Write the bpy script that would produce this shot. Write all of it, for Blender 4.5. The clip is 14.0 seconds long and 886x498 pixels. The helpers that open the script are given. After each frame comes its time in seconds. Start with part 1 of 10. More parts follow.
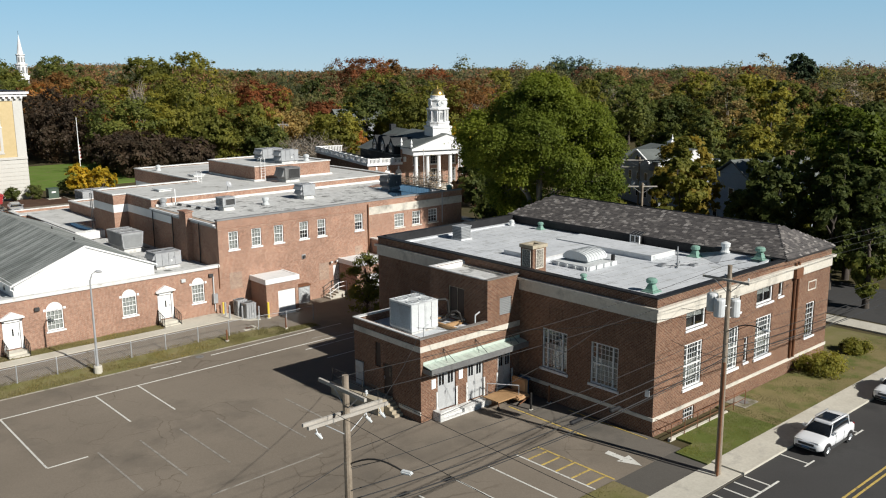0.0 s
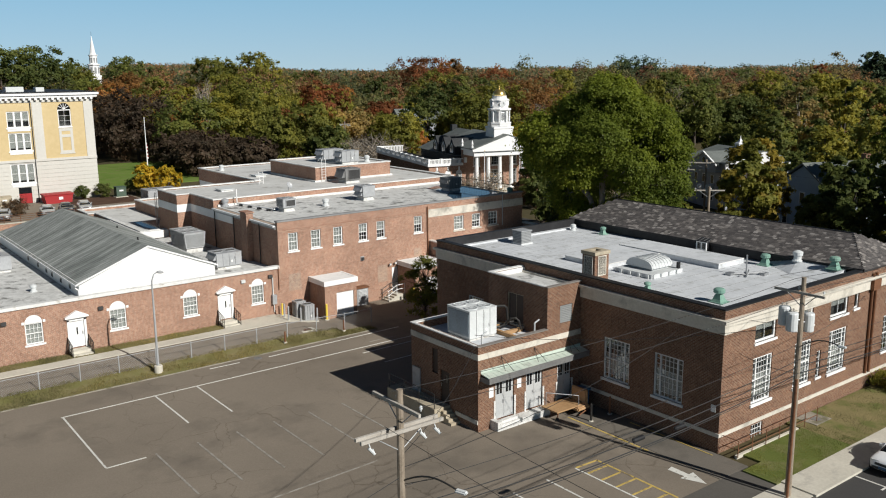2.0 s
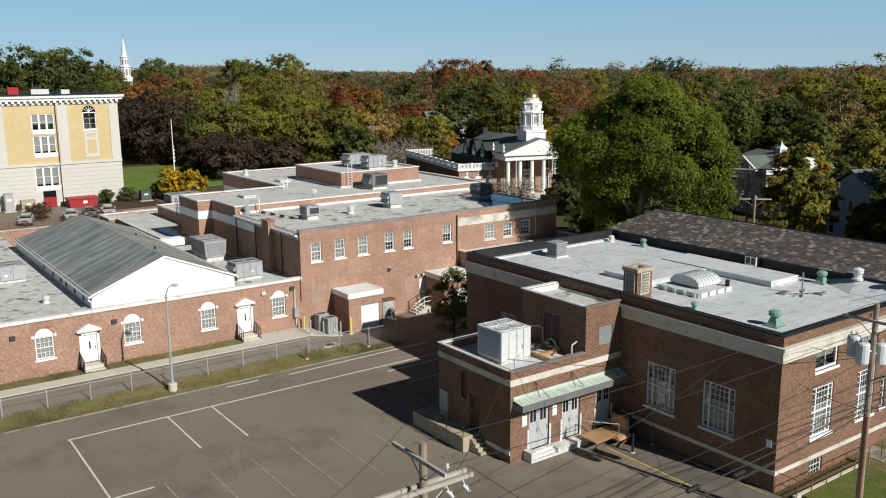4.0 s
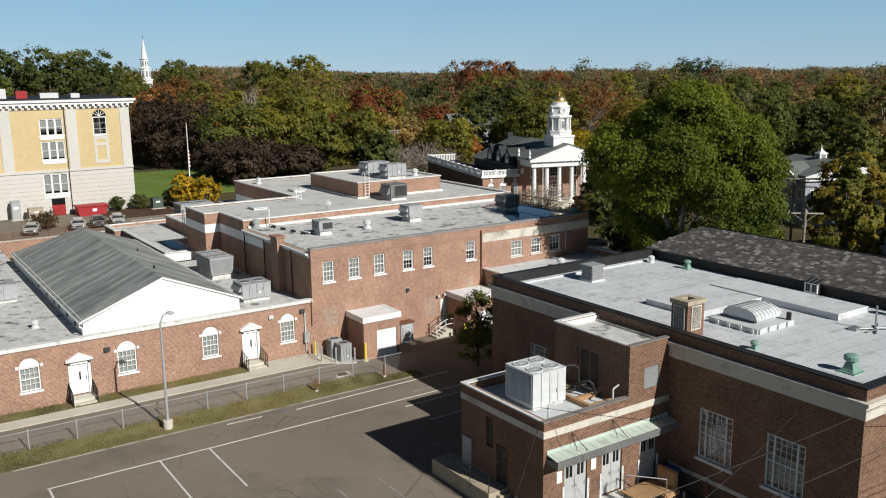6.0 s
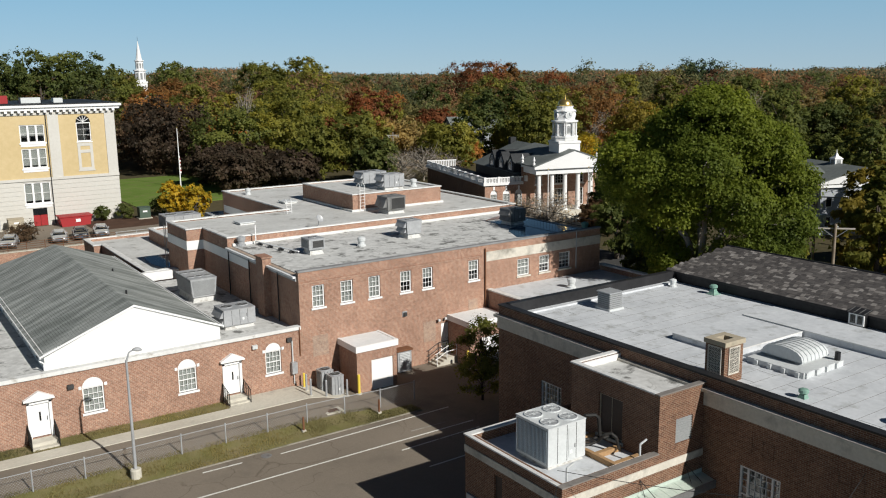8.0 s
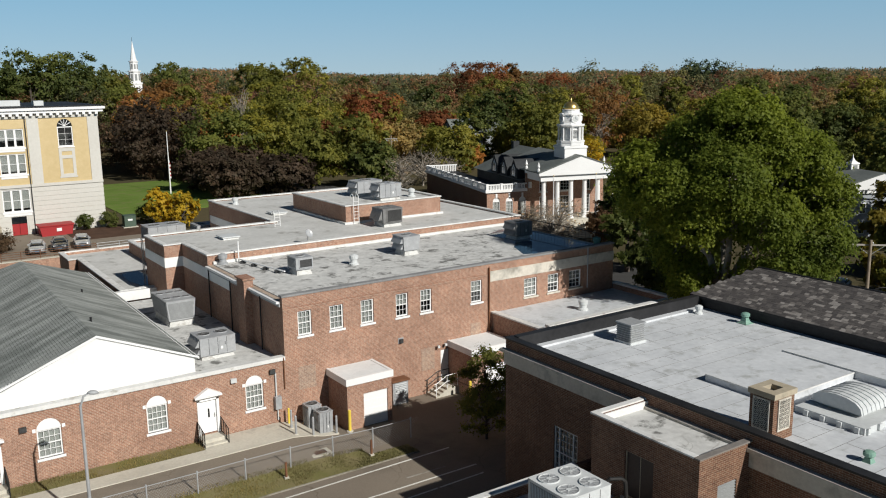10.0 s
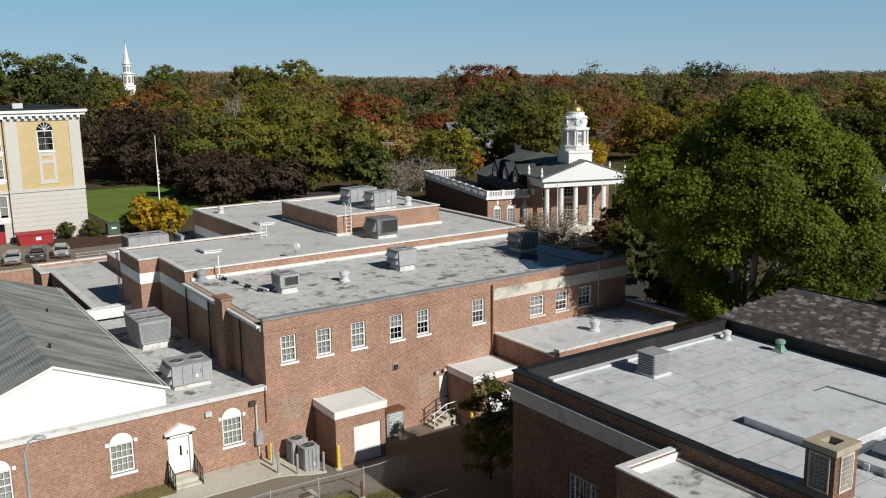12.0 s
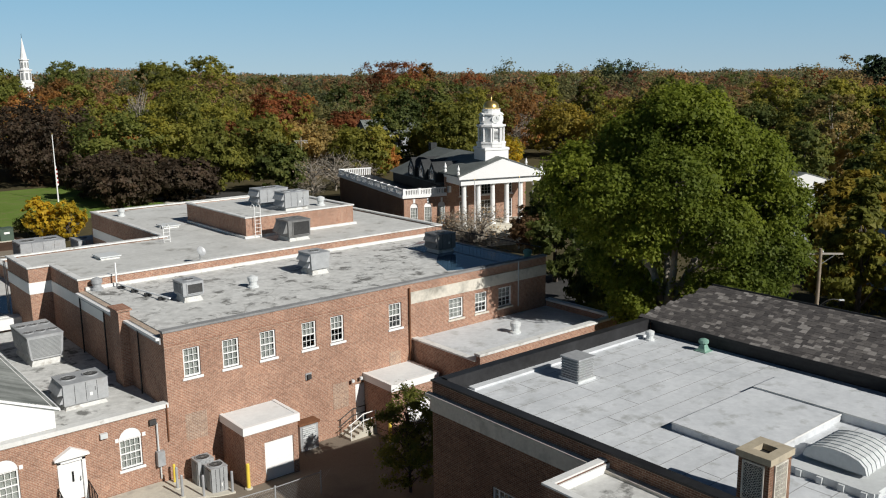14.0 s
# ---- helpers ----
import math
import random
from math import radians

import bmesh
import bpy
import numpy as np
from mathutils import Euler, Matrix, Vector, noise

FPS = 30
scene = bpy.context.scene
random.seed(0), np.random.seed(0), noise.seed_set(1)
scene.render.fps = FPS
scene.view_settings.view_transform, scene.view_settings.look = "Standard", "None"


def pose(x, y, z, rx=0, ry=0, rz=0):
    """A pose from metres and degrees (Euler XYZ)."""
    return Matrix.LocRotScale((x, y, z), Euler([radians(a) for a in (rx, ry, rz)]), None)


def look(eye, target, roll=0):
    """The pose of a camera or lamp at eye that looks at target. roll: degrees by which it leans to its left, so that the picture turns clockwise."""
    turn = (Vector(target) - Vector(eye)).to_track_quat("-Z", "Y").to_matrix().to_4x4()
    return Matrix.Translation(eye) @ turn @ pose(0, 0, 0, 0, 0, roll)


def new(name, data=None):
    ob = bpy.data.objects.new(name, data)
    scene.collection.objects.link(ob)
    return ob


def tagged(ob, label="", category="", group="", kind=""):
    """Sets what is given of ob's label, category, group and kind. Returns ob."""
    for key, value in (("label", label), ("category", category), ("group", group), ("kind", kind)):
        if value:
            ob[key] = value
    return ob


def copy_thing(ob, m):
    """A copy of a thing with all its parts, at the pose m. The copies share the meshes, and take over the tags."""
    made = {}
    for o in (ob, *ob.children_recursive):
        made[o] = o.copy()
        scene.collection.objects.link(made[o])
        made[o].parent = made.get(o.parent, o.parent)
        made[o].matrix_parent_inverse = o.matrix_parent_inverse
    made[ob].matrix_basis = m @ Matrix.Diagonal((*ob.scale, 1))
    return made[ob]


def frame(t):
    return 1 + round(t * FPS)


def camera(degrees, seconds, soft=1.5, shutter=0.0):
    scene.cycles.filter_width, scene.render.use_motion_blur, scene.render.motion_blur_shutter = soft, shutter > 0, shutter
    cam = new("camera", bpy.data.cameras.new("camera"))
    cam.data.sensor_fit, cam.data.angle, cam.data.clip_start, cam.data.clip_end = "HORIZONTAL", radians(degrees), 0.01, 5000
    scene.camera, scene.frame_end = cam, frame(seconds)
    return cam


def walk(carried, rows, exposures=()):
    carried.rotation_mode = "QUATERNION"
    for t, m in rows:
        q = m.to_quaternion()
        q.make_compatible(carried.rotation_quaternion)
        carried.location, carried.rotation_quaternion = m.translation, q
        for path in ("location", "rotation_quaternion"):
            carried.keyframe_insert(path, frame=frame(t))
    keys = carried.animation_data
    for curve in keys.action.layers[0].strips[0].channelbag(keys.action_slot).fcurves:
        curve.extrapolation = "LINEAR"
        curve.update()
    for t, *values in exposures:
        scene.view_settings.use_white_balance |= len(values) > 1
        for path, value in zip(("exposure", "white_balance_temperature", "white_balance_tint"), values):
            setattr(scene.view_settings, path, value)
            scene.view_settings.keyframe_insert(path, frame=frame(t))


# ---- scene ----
cam = camera(53.7, 14.0, soft=1.1)
PATH = [
    (0, (0.138, -0.501, 21.107), (1.439, 0.964, 20.703), -0.4),
    (0.5, (0.211, -0.466, 21.121), (1.438, 1.062, 20.718), -0.4),
    (1, (0.463, -0.359, 21.17), (1.663, 1.189, 20.766), -0.5),
    (1.5, (0.626, -0.107, 21.245), (1.823, 1.444, 20.84), -0.5),
    (2, (0.855, 0.257, 21.292), (2.05, 1.809, 20.887), -0.5),
    (2.5, (1.231, 0.72, 21.282), (2.423, 2.274, 20.879), -0.5),
    (3, (1.721, 1.385, 21.323), (2.902, 2.948, 20.918), -0.5),
    (3.5, (2.391, 2.28, 21.308), (3.552, 3.858, 20.905), -0.5),
    (6, (6.665, 8.339, 21.579), (7.765, 9.961, 21.18), -0.6),
    (6.5, (7.543, 9.614, 21.65), (8.643, 11.236, 21.252), -0.6),
    (7, (8.393, 10.858, 21.71), (9.493, 12.48, 21.313), -0.6),
    (7.5, (9.193, 12.054, 21.765), (10.293, 13.677, 21.368), -0.7),
    (8, (10.014, 13.303, 21.852), (11.114, 14.926, 21.455), -0.7),
    (10.5, (14.27, 19.479, 21.989), (15.37, 21.103, 21.594), -0.7),
    (11, (15.054, 20.636, 21.892), (16.154, 22.259, 21.5), -0.7),
    (11.5, (15.722, 21.71, 21.818), (16.826, 23.332, 21.428), -0.7),
    (12, (16.451, 22.746, 21.747), (17.554, 24.368, 21.358), -0.7),
    (12.5, (17.265, 23.563, 21.813), (18.367, 25.185, 21.418), -0.7),
    (13, (17.783, 24.255, 21.764), (18.933, 25.842, 21.369), -0.8),
    (13.5, (18.096, 24.464, 21.683), (19.298, 26.013, 21.286), -0.8),
    (14, (17.963, 24.54, 21.524), (19.215, 26.049, 21.128), -0.6),
]
walk(cam, [(t, look(eye, target, roll)) for t, eye, target, roll in PATH], [(0, 0.22), (0.5, 0.12), (4, 0.09), (8, 0.03), (11, -0.06), (13.3, -0.08), (14, 0.04)])
scene.view_settings.exposure = 0.0

# ---- world and sun ----
TO_SUN = Vector((0.28, -1.5, 1.0)).normalized()
world = bpy.data.worlds.new("sky")
scene.world = world
world.use_nodes = True
wn, wl = world.node_tree.nodes, world.node_tree.links
sky = wn.new("ShaderNodeTexSky")
sky.sky_type, sky.sun_disc = "NISHITA", False
sky.sun_elevation, sky.sun_rotation = math.asin(TO_SUN.z), math.atan2(TO_SUN.x, TO_SUN.y)
sky.air_density, sky.dust_density, sky.ozone_density = 1.0, 0.2, 2.0
# the air near the horizon is clear: the sky is read a little above its haze, and slightly cooled; thin haze pales the low sky all round
where, lift, unit, cool = (wn.new("ShaderNode" + k) for k in ("TexCoord", "VectorMath", "VectorMath", "Mix"))
lift.operation, unit.operation = "ADD", "NORMALIZE"
lift.inputs[1].default_value = (0, 0, 0.05)
wl.new(where.outputs["Generated"], lift.inputs[0])
wl.new(lift.outputs[0], unit.inputs[0])
wl.new(unit.outputs[0], sky.inputs["Vector"])
cool.data_type, cool.blend_type = "RGBA", "MULTIPLY"
cool.inputs[0].default_value, cool.inputs[7].default_value = 1.0, (0.79, 1.0, 1.14, 1)
wl.new(sky.outputs[0], cool.inputs[6])
split, low, haze = (wn.new("ShaderNode" + k) for k in ("SeparateXYZ", "MapRange", "Mix"))
wl.new(where.outputs["Generated"], split.inputs[0])
low.interpolation_type = "SMOOTHSTEP"
low.inputs[1].default_value, low.inputs[2].default_value, low.inputs[3].default_value, low.inputs[4].default_value = 0.09, 0.20, 4.3, 1.0
wl.new(split.outputs[2], low.inputs[0])
haze.data_type, haze.blend_type = "RGBA", "MULTIPLY"
haze.inputs[0].default_value = 1.0
wl.new(cool.outputs[2], haze.inputs[6])
wl.new(low.outputs[0], haze.inputs[7])
# pale even haze towards the horizon, the same all round
veil_colour, veil_span, veil_share, veil = (wn.new("ShaderNode" + k) for k in ("ValToRGB", "MapRange", "MapRange", "Mix"))
veil_span.inputs[1].default_value, veil_span.inputs[2].default_value = 0.0, 0.09
wl.new(split.outputs[2], veil_span.inputs[0])
veil_colour.color_ramp.elements[0].color, veil_colour.color_ramp.elements[1].color = (0.40, 0.535, 0.675, 1), (0.255, 0.495, 0.665, 1)
wl.new(veil_span.outputs[0], veil_colour.inputs[0])
bright = wn.new("ShaderNodeMix")
bright.data_type, bright.blend_type = "RGBA", "MULTIPLY"
bright.inputs[0].default_value, bright.inputs[7].default_value = 1.0, (50.0, 50.0, 50.0, 1)
bright.clamp_result = False
wl.new(veil_colour.outputs[0], bright.inputs[6])
veil_share.interpolation_type = "SMOOTHSTEP"
veil_share.inputs[1].default_value, veil_share.inputs[2].default_value, veil_share.inputs[3].default_value, veil_share.inputs[4].default_value = 0.085, 0.19, 0.68, 0.0
wl.new(split.outputs[2], veil_share.inputs[0])
veil.data_type = "RGBA"
wl.new(veil_share.outputs[0], veil.inputs[0])
wl.new(haze.outputs[2], veil.inputs[6])
wl.new(bright.outputs[2], veil.inputs[7])
wl.new(veil.outputs[2], wn["Background"].inputs["Color"])
wn["Background"].inputs["Strength"].default_value = 0.0188
sun_data = bpy.data.lights.new("sun", "SUN")
sun_data.energy, sun_data.angle, sun_data.color = 5.0, radians(0.53), (0.985, 0.955, 0.895)
sun = new("sun", sun_data)
sun.matrix_world = look(TO_SUN * 300, (0, 0, 0))

# ---- materials ----


def nodes_of(name):
    m = bpy.data.materials.new(name)
    m.use_nodes = True
    return m, m.node_tree.nodes, m.node_tree.links, m.node_tree.nodes["Principled BSDF"]


def noise_node(n, l, scale, detail=4.0, rough=0.55, vec=None):
    t = n.new("ShaderNodeTexNoise")
    t.inputs["Scale"].default_value, t.inputs["Detail"].default_value, t.inputs["Roughness"].default_value = scale, detail, rough
    if vec is None:
        vec = n.new("ShaderNodeNewGeometry").outputs["Position"]
    l.new(vec, t.inputs["Vector"])
    return t.outputs["Fac"]


def ramp(n, l, fac, stops):
    r = n.new("ShaderNodeValToRGB")
    r.color_ramp.elements[0].position, r.color_ramp.elements[0].color = stops[0][0], (*stops[0][1], 1)
    r.color_ramp.elements[1].position, r.color_ramp.elements[1].color = stops[-1][0], (*stops[-1][1], 1)
    for p, c in stops[1:-1]:
        e = r.color_ramp.elements.new(p)
        e.color = (*c, 1)
    l.new(fac, r.inputs[0])
    return r.outputs[0]


def mixed(n, l, fac, a, b, mode="MIX"):
    m = n.new("ShaderNodeMix")
    m.data_type, m.blend_type = "RGBA", mode
    for socket, value in ((m.inputs[0], fac), (m.inputs[6], a), (m.inputs[7], b)):
        if hasattr(value, "is_linked"):
            l.new(value, socket)
        elif isinstance(value, tuple):
            socket.default_value = (*value, 1)
        else:
            socket.default_value = value
    return m.outputs[2]


def bumped(n, l, p, height, strength, distance):
    b = n.new("ShaderNodeBump")
    b.inputs["Strength"].default_value, b.inputs["Distance"].default_value = strength, distance
    l.new(height, b.inputs["Height"])
    l.new(b.outputs[0], p.inputs["Normal"])


def surface(name, a, b, rough=0.75, coarse=0.35, fine=9.0, metal=0.0, spec=0.3, bump=0.0, dirt=None, dirt_at=(0.62, 0.75), dirt_scale=0.8, streak=None, cracks=0.0):
    """Two tones mixed by noise at two scales, with an optional third tone in stains."""
    m, n, l, p = nodes_of(name)
    big, small = noise_node(n, l, coarse, 5), noise_node(n, l, fine, 6, 0.65)
    add = n.new("ShaderNodeMath")
    add.operation = "MULTIPLY_ADD"
    l.new(small, add.inputs[0])
    add.inputs[1].default_value = 0.5
    half = n.new("ShaderNodeMath")
    half.operation = "MULTIPLY"
    l.new(big, half.inputs[0])
    half.inputs[1].default_value = 0.5
    l.new(half.outputs[0], add.inputs[2])
    col = ramp(n, l, add.outputs[0], [(0.36, a), (0.64, b)])
    if dirt:
        stain = ramp(n, l, noise_node(n, l, dirt_scale, 7, 0.62), [(dirt_at[0], (0, 0, 0)), (dirt_at[1], (1, 1, 1))])
        col = mixed(n, l, stain, col, dirt)
    if cracks:
        geo = n.new("ShaderNodeNewGeometry")
        warp = n.new("ShaderNodeTexNoise")
        warp.inputs["Scale"].default_value, warp.inputs["Detail"].default_value = 0.35, 5
        l.new(geo.outputs["Position"], warp.inputs["Vector"])
        push = n.new("ShaderNodeVectorMath")
        push.operation = "MULTIPLY_ADD"
        l.new(warp.outputs["Color"], push.inputs[0])
        push.inputs[1].default_value = (3.0, 3.0, 0.0)
        l.new(geo.outputs["Position"], push.inputs[2])
        cell = n.new("ShaderNodeTexVoronoi")
        cell.feature = "DISTANCE_TO_EDGE"
        cell.inputs["Scale"].default_value = cracks
        l.new(push.outputs[0], cell.inputs["Vector"])
        edge = ramp(n, l, cell.outputs["Distance"], [(0.0, (0.62, 0.60, 0.58)), (0.02 * cracks, (0.80, 0.79, 0.78)), (0.045 * cracks, (1, 1, 1))])
        there = ramp(n, l, noise_node(n, l, 0.13, 3), [(0.46, (0, 0, 0)), (0.58, (0.9, 0.9, 0.9))])
        col = mixed(n, l, there, col, edge, "MULTIPLY")
    if streak:
        geo = n.new("ShaderNodeNewGeometry")
        stretch = n.new("ShaderNodeVectorMath")
        stretch.operation = "MULTIPLY"
        stretch.inputs[1].default_value = streak
        l.new(geo.outputs["Position"], stretch.inputs[0])
        col = mixed(n, l, 1.0, col, ramp(n, l, noise_node(n, l, 1.0, 4, 0.6, stretch.outputs[0]), [(0.38, (0.62, 0.64, 0.62)), (0.6, (1.18, 1.18, 1.16))]), "MULTIPLY")
    l.new(col, p.inputs["Base Color"])
    p.inputs["Roughness"].default_value, p.inputs["Metallic"].default_value = rough, metal
    p.inputs["Specular IOR Level"].default_value = spec
    if bump:
        bumped(n, l, p, small, 0.5, bump)
    return m


def brickwork(name, tones, mortar, wear=(0.45, 0.36, 0.30), patch=0.70):
    """Courses of bricks, laid along x or y as the wall faces."""
    m, n, l, p = nodes_of(name)
    geo = n.new("ShaderNodeNewGeometry")
    pos, nor = n.new("ShaderNodeSeparateXYZ"), n.new("ShaderNodeSeparateXYZ")
    l.new(geo.outputs["Position"], pos.inputs[0])
    l.new(geo.outputs["True Normal"], nor.inputs[0])
    side = n.new("ShaderNodeMath")
    side.operation = "ABSOLUTE"
    l.new(nor.outputs[0], side.inputs[0])
    pick = n.new("ShaderNodeMix")
    l.new(side.outputs[0], pick.inputs[0])
    l.new(pos.outputs[0], pick.inputs[2])
    l.new(pos.outputs[1], pick.inputs[3])
    put = n.new("ShaderNodeCombineXYZ")
    l.new(pick.outputs[0], put.inputs[0])
    l.new(pos.outputs[2], put.inputs[1])
    br = n.new("ShaderNodeTexBrick")
    br.inputs["Scale"].default_value, br.inputs["Brick Width"].default_value, br.inputs["Row Height"].default_value = 1.0, 0.24, 0.085
    br.inputs["Mortar Size"].default_value, br.inputs["Mortar Smooth"].default_value = 0.010, 0.15
    br.inputs["Color1"].default_value, br.inputs["Color2"].default_value = (*tones[0], 1), (*tones[1], 1)
    br.inputs["Mortar"].default_value = (*mortar, 1)
    l.new(put.outputs[0], br.inputs["Vector"])
    tone = ramp(n, l, noise_node(n, l, 0.45, 6, 0.6), [(0.3, (0.80, 0.78, 0.78)), (0.55, (1, 1, 1)), (0.75, (1.16, 1.10, 1.06))])
    col = mixed(n, l, 1.0, br.outputs["Color"], tone, "MULTIPLY")
    speck = ramp(n, l, noise_node(n, l, 5.5, 3, 0.7), [(0.35, (0.78, 0.76, 0.76)), (0.65, (1.15, 1.12, 1.10))])
    col = mixed(n, l, 1.0, col, speck, "MULTIPLY")
    pale = ramp(n, l, noise_node(n, l, 0.22, 6, 0.65), [(patch, (0, 0, 0)), (patch + 0.12, (0.5, 0.5, 0.5))])
    col = mixed(n, l, pale, col, wear)
    l.new(col, p.inputs["Base Color"])
    p.inputs["Roughness"].default_value, p.inputs["Specular IOR Level"].default_value = 0.85, 0.2
    bumped(n, l, p, br.outputs["Fac"], -0.5, 0.008)
    return m


def leafage(name, tones, clear=0.58, mute=0.0):
    """Leaves: tone by leaf, some light passing through."""
    m, n, l, p = nodes_of(name)
    geo = n.new("ShaderNodeNewGeometry")
    mean = [sum(t[k] for t in tones) / len(tones) for k in range(3)]
    tones = [[0.55 * t[k] + 0.45 * mean[k] for k in range(3)] for t in tones]
    tones = [[(1 - mute) * c + mute * (0.5 * t[1] + 0.35 * t[0] + 0.15 * t[2]) for c in t] for t in tones]
    col = ramp(n, l, geo.outputs["Random Per Island"], [(i / (len(tones) - 1), t) for i, t in enumerate(tones)])
    broad = ramp(n, l, noise_node(n, l, 0.22, 3), [(0.3, (0.84, 0.86, 0.88)), (0.7, (1.2, 1.16, 1.08))])
    col = mixed(n, l, 1.0, col, broad, "MULTIPLY")
    # one tree against the next
    wide = ramp(n, l, noise_node(n, l, 0.055, 2), [(0.36, (0.70, 0.75, 0.77)), (0.5, (1, 1, 1)), (0.64, (1.40, 1.30, 1.12))])
    col = mixed(n, l, 1.0, col, wide, "MULTIPLY")
    each = ramp(n, l, n.new("ShaderNodeObjectInfo").outputs["Random"], [(0.0, (0.88, 0.90, 0.92)), (1.0, (1.24, 1.18, 1.06))])
    col = mixed(n, l, 1.0, col, each, "MULTIPLY")
    l.new(col, p.inputs["Base Color"])
    p.inputs["Roughness"].default_value, p.inputs["Specular IOR Level"].default_value = 0.6, 0.25
    thin = n.new("ShaderNodeBsdfTranslucent")
    l.new(col, thin.inputs["Color"])
    mix = n.new("ShaderNodeMixShader")
    mix.inputs[0].default_value = clear
    l.new(p.outputs[0], mix.inputs[1])
    l.new(thin.outputs[0], mix.inputs[2])
    l.new(mix.outputs[0], n["Material Output"].inputs["Surface"])
    return m


def glazing(name):
    m, n, l, p = nodes_of(name)
    n.remove(p)
    clear, shine, fres, mix = (n.new("ShaderNode" + k) for k in ("BsdfTransparent", "BsdfGlossy", "LayerWeight", "MixShader"))
    clear.inputs[0].default_value = (0.80, 0.815, 0.81, 1)
    shine.inputs["Roughness"].default_value = 0.03
    fres.inputs[0].default_value = 0.5
    steep, share = n.new("ShaderNodeMath"), n.new("ShaderNodeMath")
    steep.operation, share.operation = "POWER", "MULTIPLY_ADD"
    steep.inputs[1].default_value, share.inputs[1].default_value, share.inputs[2].default_value = 3.0, 0.55, 0.07
    l.new(fres.outputs["Facing"], steep.inputs[0])
    l.new(steep.outputs[0], share.inputs[0])
    l.new(share.outputs[0], mix.inputs[0])
    l.new(clear.outputs[0], mix.inputs[1])
    l.new(shine.outputs[0], mix.inputs[2])
    l.new(mix.outputs[0], n["Material Output"].inputs["Surface"])
    return m


BRICK = brickwork("brick_red", ((0.385, 0.215, 0.148), (0.300, 0.157, 0.107)), (0.45, 0.37, 0.295))
BRICK_B = brickwork("brick_brown", ((0.215, 0.109, 0.066), (0.136, 0.062, 0.039)), (0.295, 0.238, 0.178), patch=0.80)
BRICK_TAN = brickwork("brick_patched", ((0.36, 0.25, 0.18), (0.29, 0.19, 0.14)), (0.46, 0.40, 0.34))
WHITE = surface("white_paint", (0.74, 0.74, 0.72), (0.84, 0.84, 0.82), 0.55, 0.5, 6, dirt=(0.55, 0.54, 0.50), dirt_at=(0.66, 0.85))
TRIM = surface("white_trim", (0.76, 0.76, 0.75), (0.84, 0.84, 0.83), 0.5)
# trim white greyed to carry the west side's shade, plus dirt stains
SHADED_TRIM = surface("dirty_trim_greyed_for_shade", (0.56, 0.57, 0.57), (0.70, 0.71, 0.71), 0.75, 0.9, 8, dirt=(0.32, 0.32, 0.31), dirt_at=(0.58, 0.78), dirt_scale=2.0)
STONE = surface("limestone", (0.53, 0.49, 0.42), (0.68, 0.64, 0.56), 0.85, 0.4, 7, dirt=(0.30, 0.28, 0.24), dirt_at=(0.5, 0.72))
CONCRETE = surface("concrete", (0.46, 0.43, 0.36), (0.58, 0.55, 0.47), 0.9, 0.5, 6, dirt=(0.30, 0.28, 0.25), dirt_at=(0.58, 0.8), bump=0.004)
ROOF_PALE = surface("pale_membrane", (0.50, 0.52, 0.54), (0.66, 0.68, 0.70), 0.62, 0.5, 3.0, dirt=(0.36, 0.37, 0.36), dirt_at=(0.55, 0.72), dirt_scale=1.1)
ROOF_WORN = surface("worn_membrane", (0.46, 0.46, 0.445), (0.68, 0.68, 0.66), 0.75, 1.3, 2.4, dirt=(0.17, 0.17, 0.16), dirt_at=(0.545, 0.64), dirt_scale=0.9, cracks=0.6)
PEELING = surface("peeling_white_paint", (0.56, 0.56, 0.54), (0.74, 0.74, 0.72), 0.75, 1.6, 8, dirt=(0.27, 0.25, 0.23), dirt_at=(0.56, 0.64), dirt_scale=8.0)
CABINET_G = surface("green_cabinet_paint", (0.055, 0.085, 0.065), (0.085, 0.12, 0.09), 0.5, 0.8, 6)
WALK_TAR = surface("walk_asphalt", (0.125, 0.112, 0.095), (0.175, 0.156, 0.132), 0.92, 0.2, 14, spec=0.2, dirt=(0.095, 0.088, 0.076), dirt_at=(0.5, 0.72), dirt_scale=0.35, cracks=0.2)
DRIVE = surface("driveway_asphalt", (0.095, 0.088, 0.078), (0.13, 0.12, 0.106), 0.92, 0.15, 14, spec=0.2, dirt=(0.075, 0.07, 0.062), dirt_at=(0.55, 0.75), dirt_scale=0.3)
EDGE_METAL = surface("brown_edge_metal", (0.20, 0.18, 0.165), (0.30, 0.275, 0.25), 0.6, 0.8, 6, metal=0.2)
COPING = surface("weathered_white_metal", (0.60, 0.60, 0.58), (0.75, 0.75, 0.73), 0.55, 0.7, 5, dirt=(0.36, 0.34, 0.30), dirt_at=(0.56, 0.72), dirt_scale=1.3)
CURB = surface("pale_curb_metal", (0.46, 0.46, 0.44), (0.62, 0.62, 0.60), 0.6, 1.2, 9, dirt=(0.28, 0.26, 0.23), dirt_at=(0.52, 0.7), dirt_scale=2.2)
METAL_D = surface("dull_sheet_metal", (0.17, 0.17, 0.17), (0.26, 0.26, 0.255), 0.5, 0.8, 6, metal=0.3, dirt=(0.11, 0.10, 0.09), dirt_at=(0.55, 0.75), dirt_scale=1.6)
ROOF_GREY = surface("grey_membrane", (0.48, 0.48, 0.46), (0.62, 0.62, 0.60), 0.8, 0.5, 3, dirt=(0.24, 0.23, 0.205), dirt_at=(0.57, 0.72), dirt_scale=0.6)
FLASH = surface("black_flashing", (0.012, 0.012, 0.013), (0.03, 0.03, 0.032), 0.5, 0.6, 5)
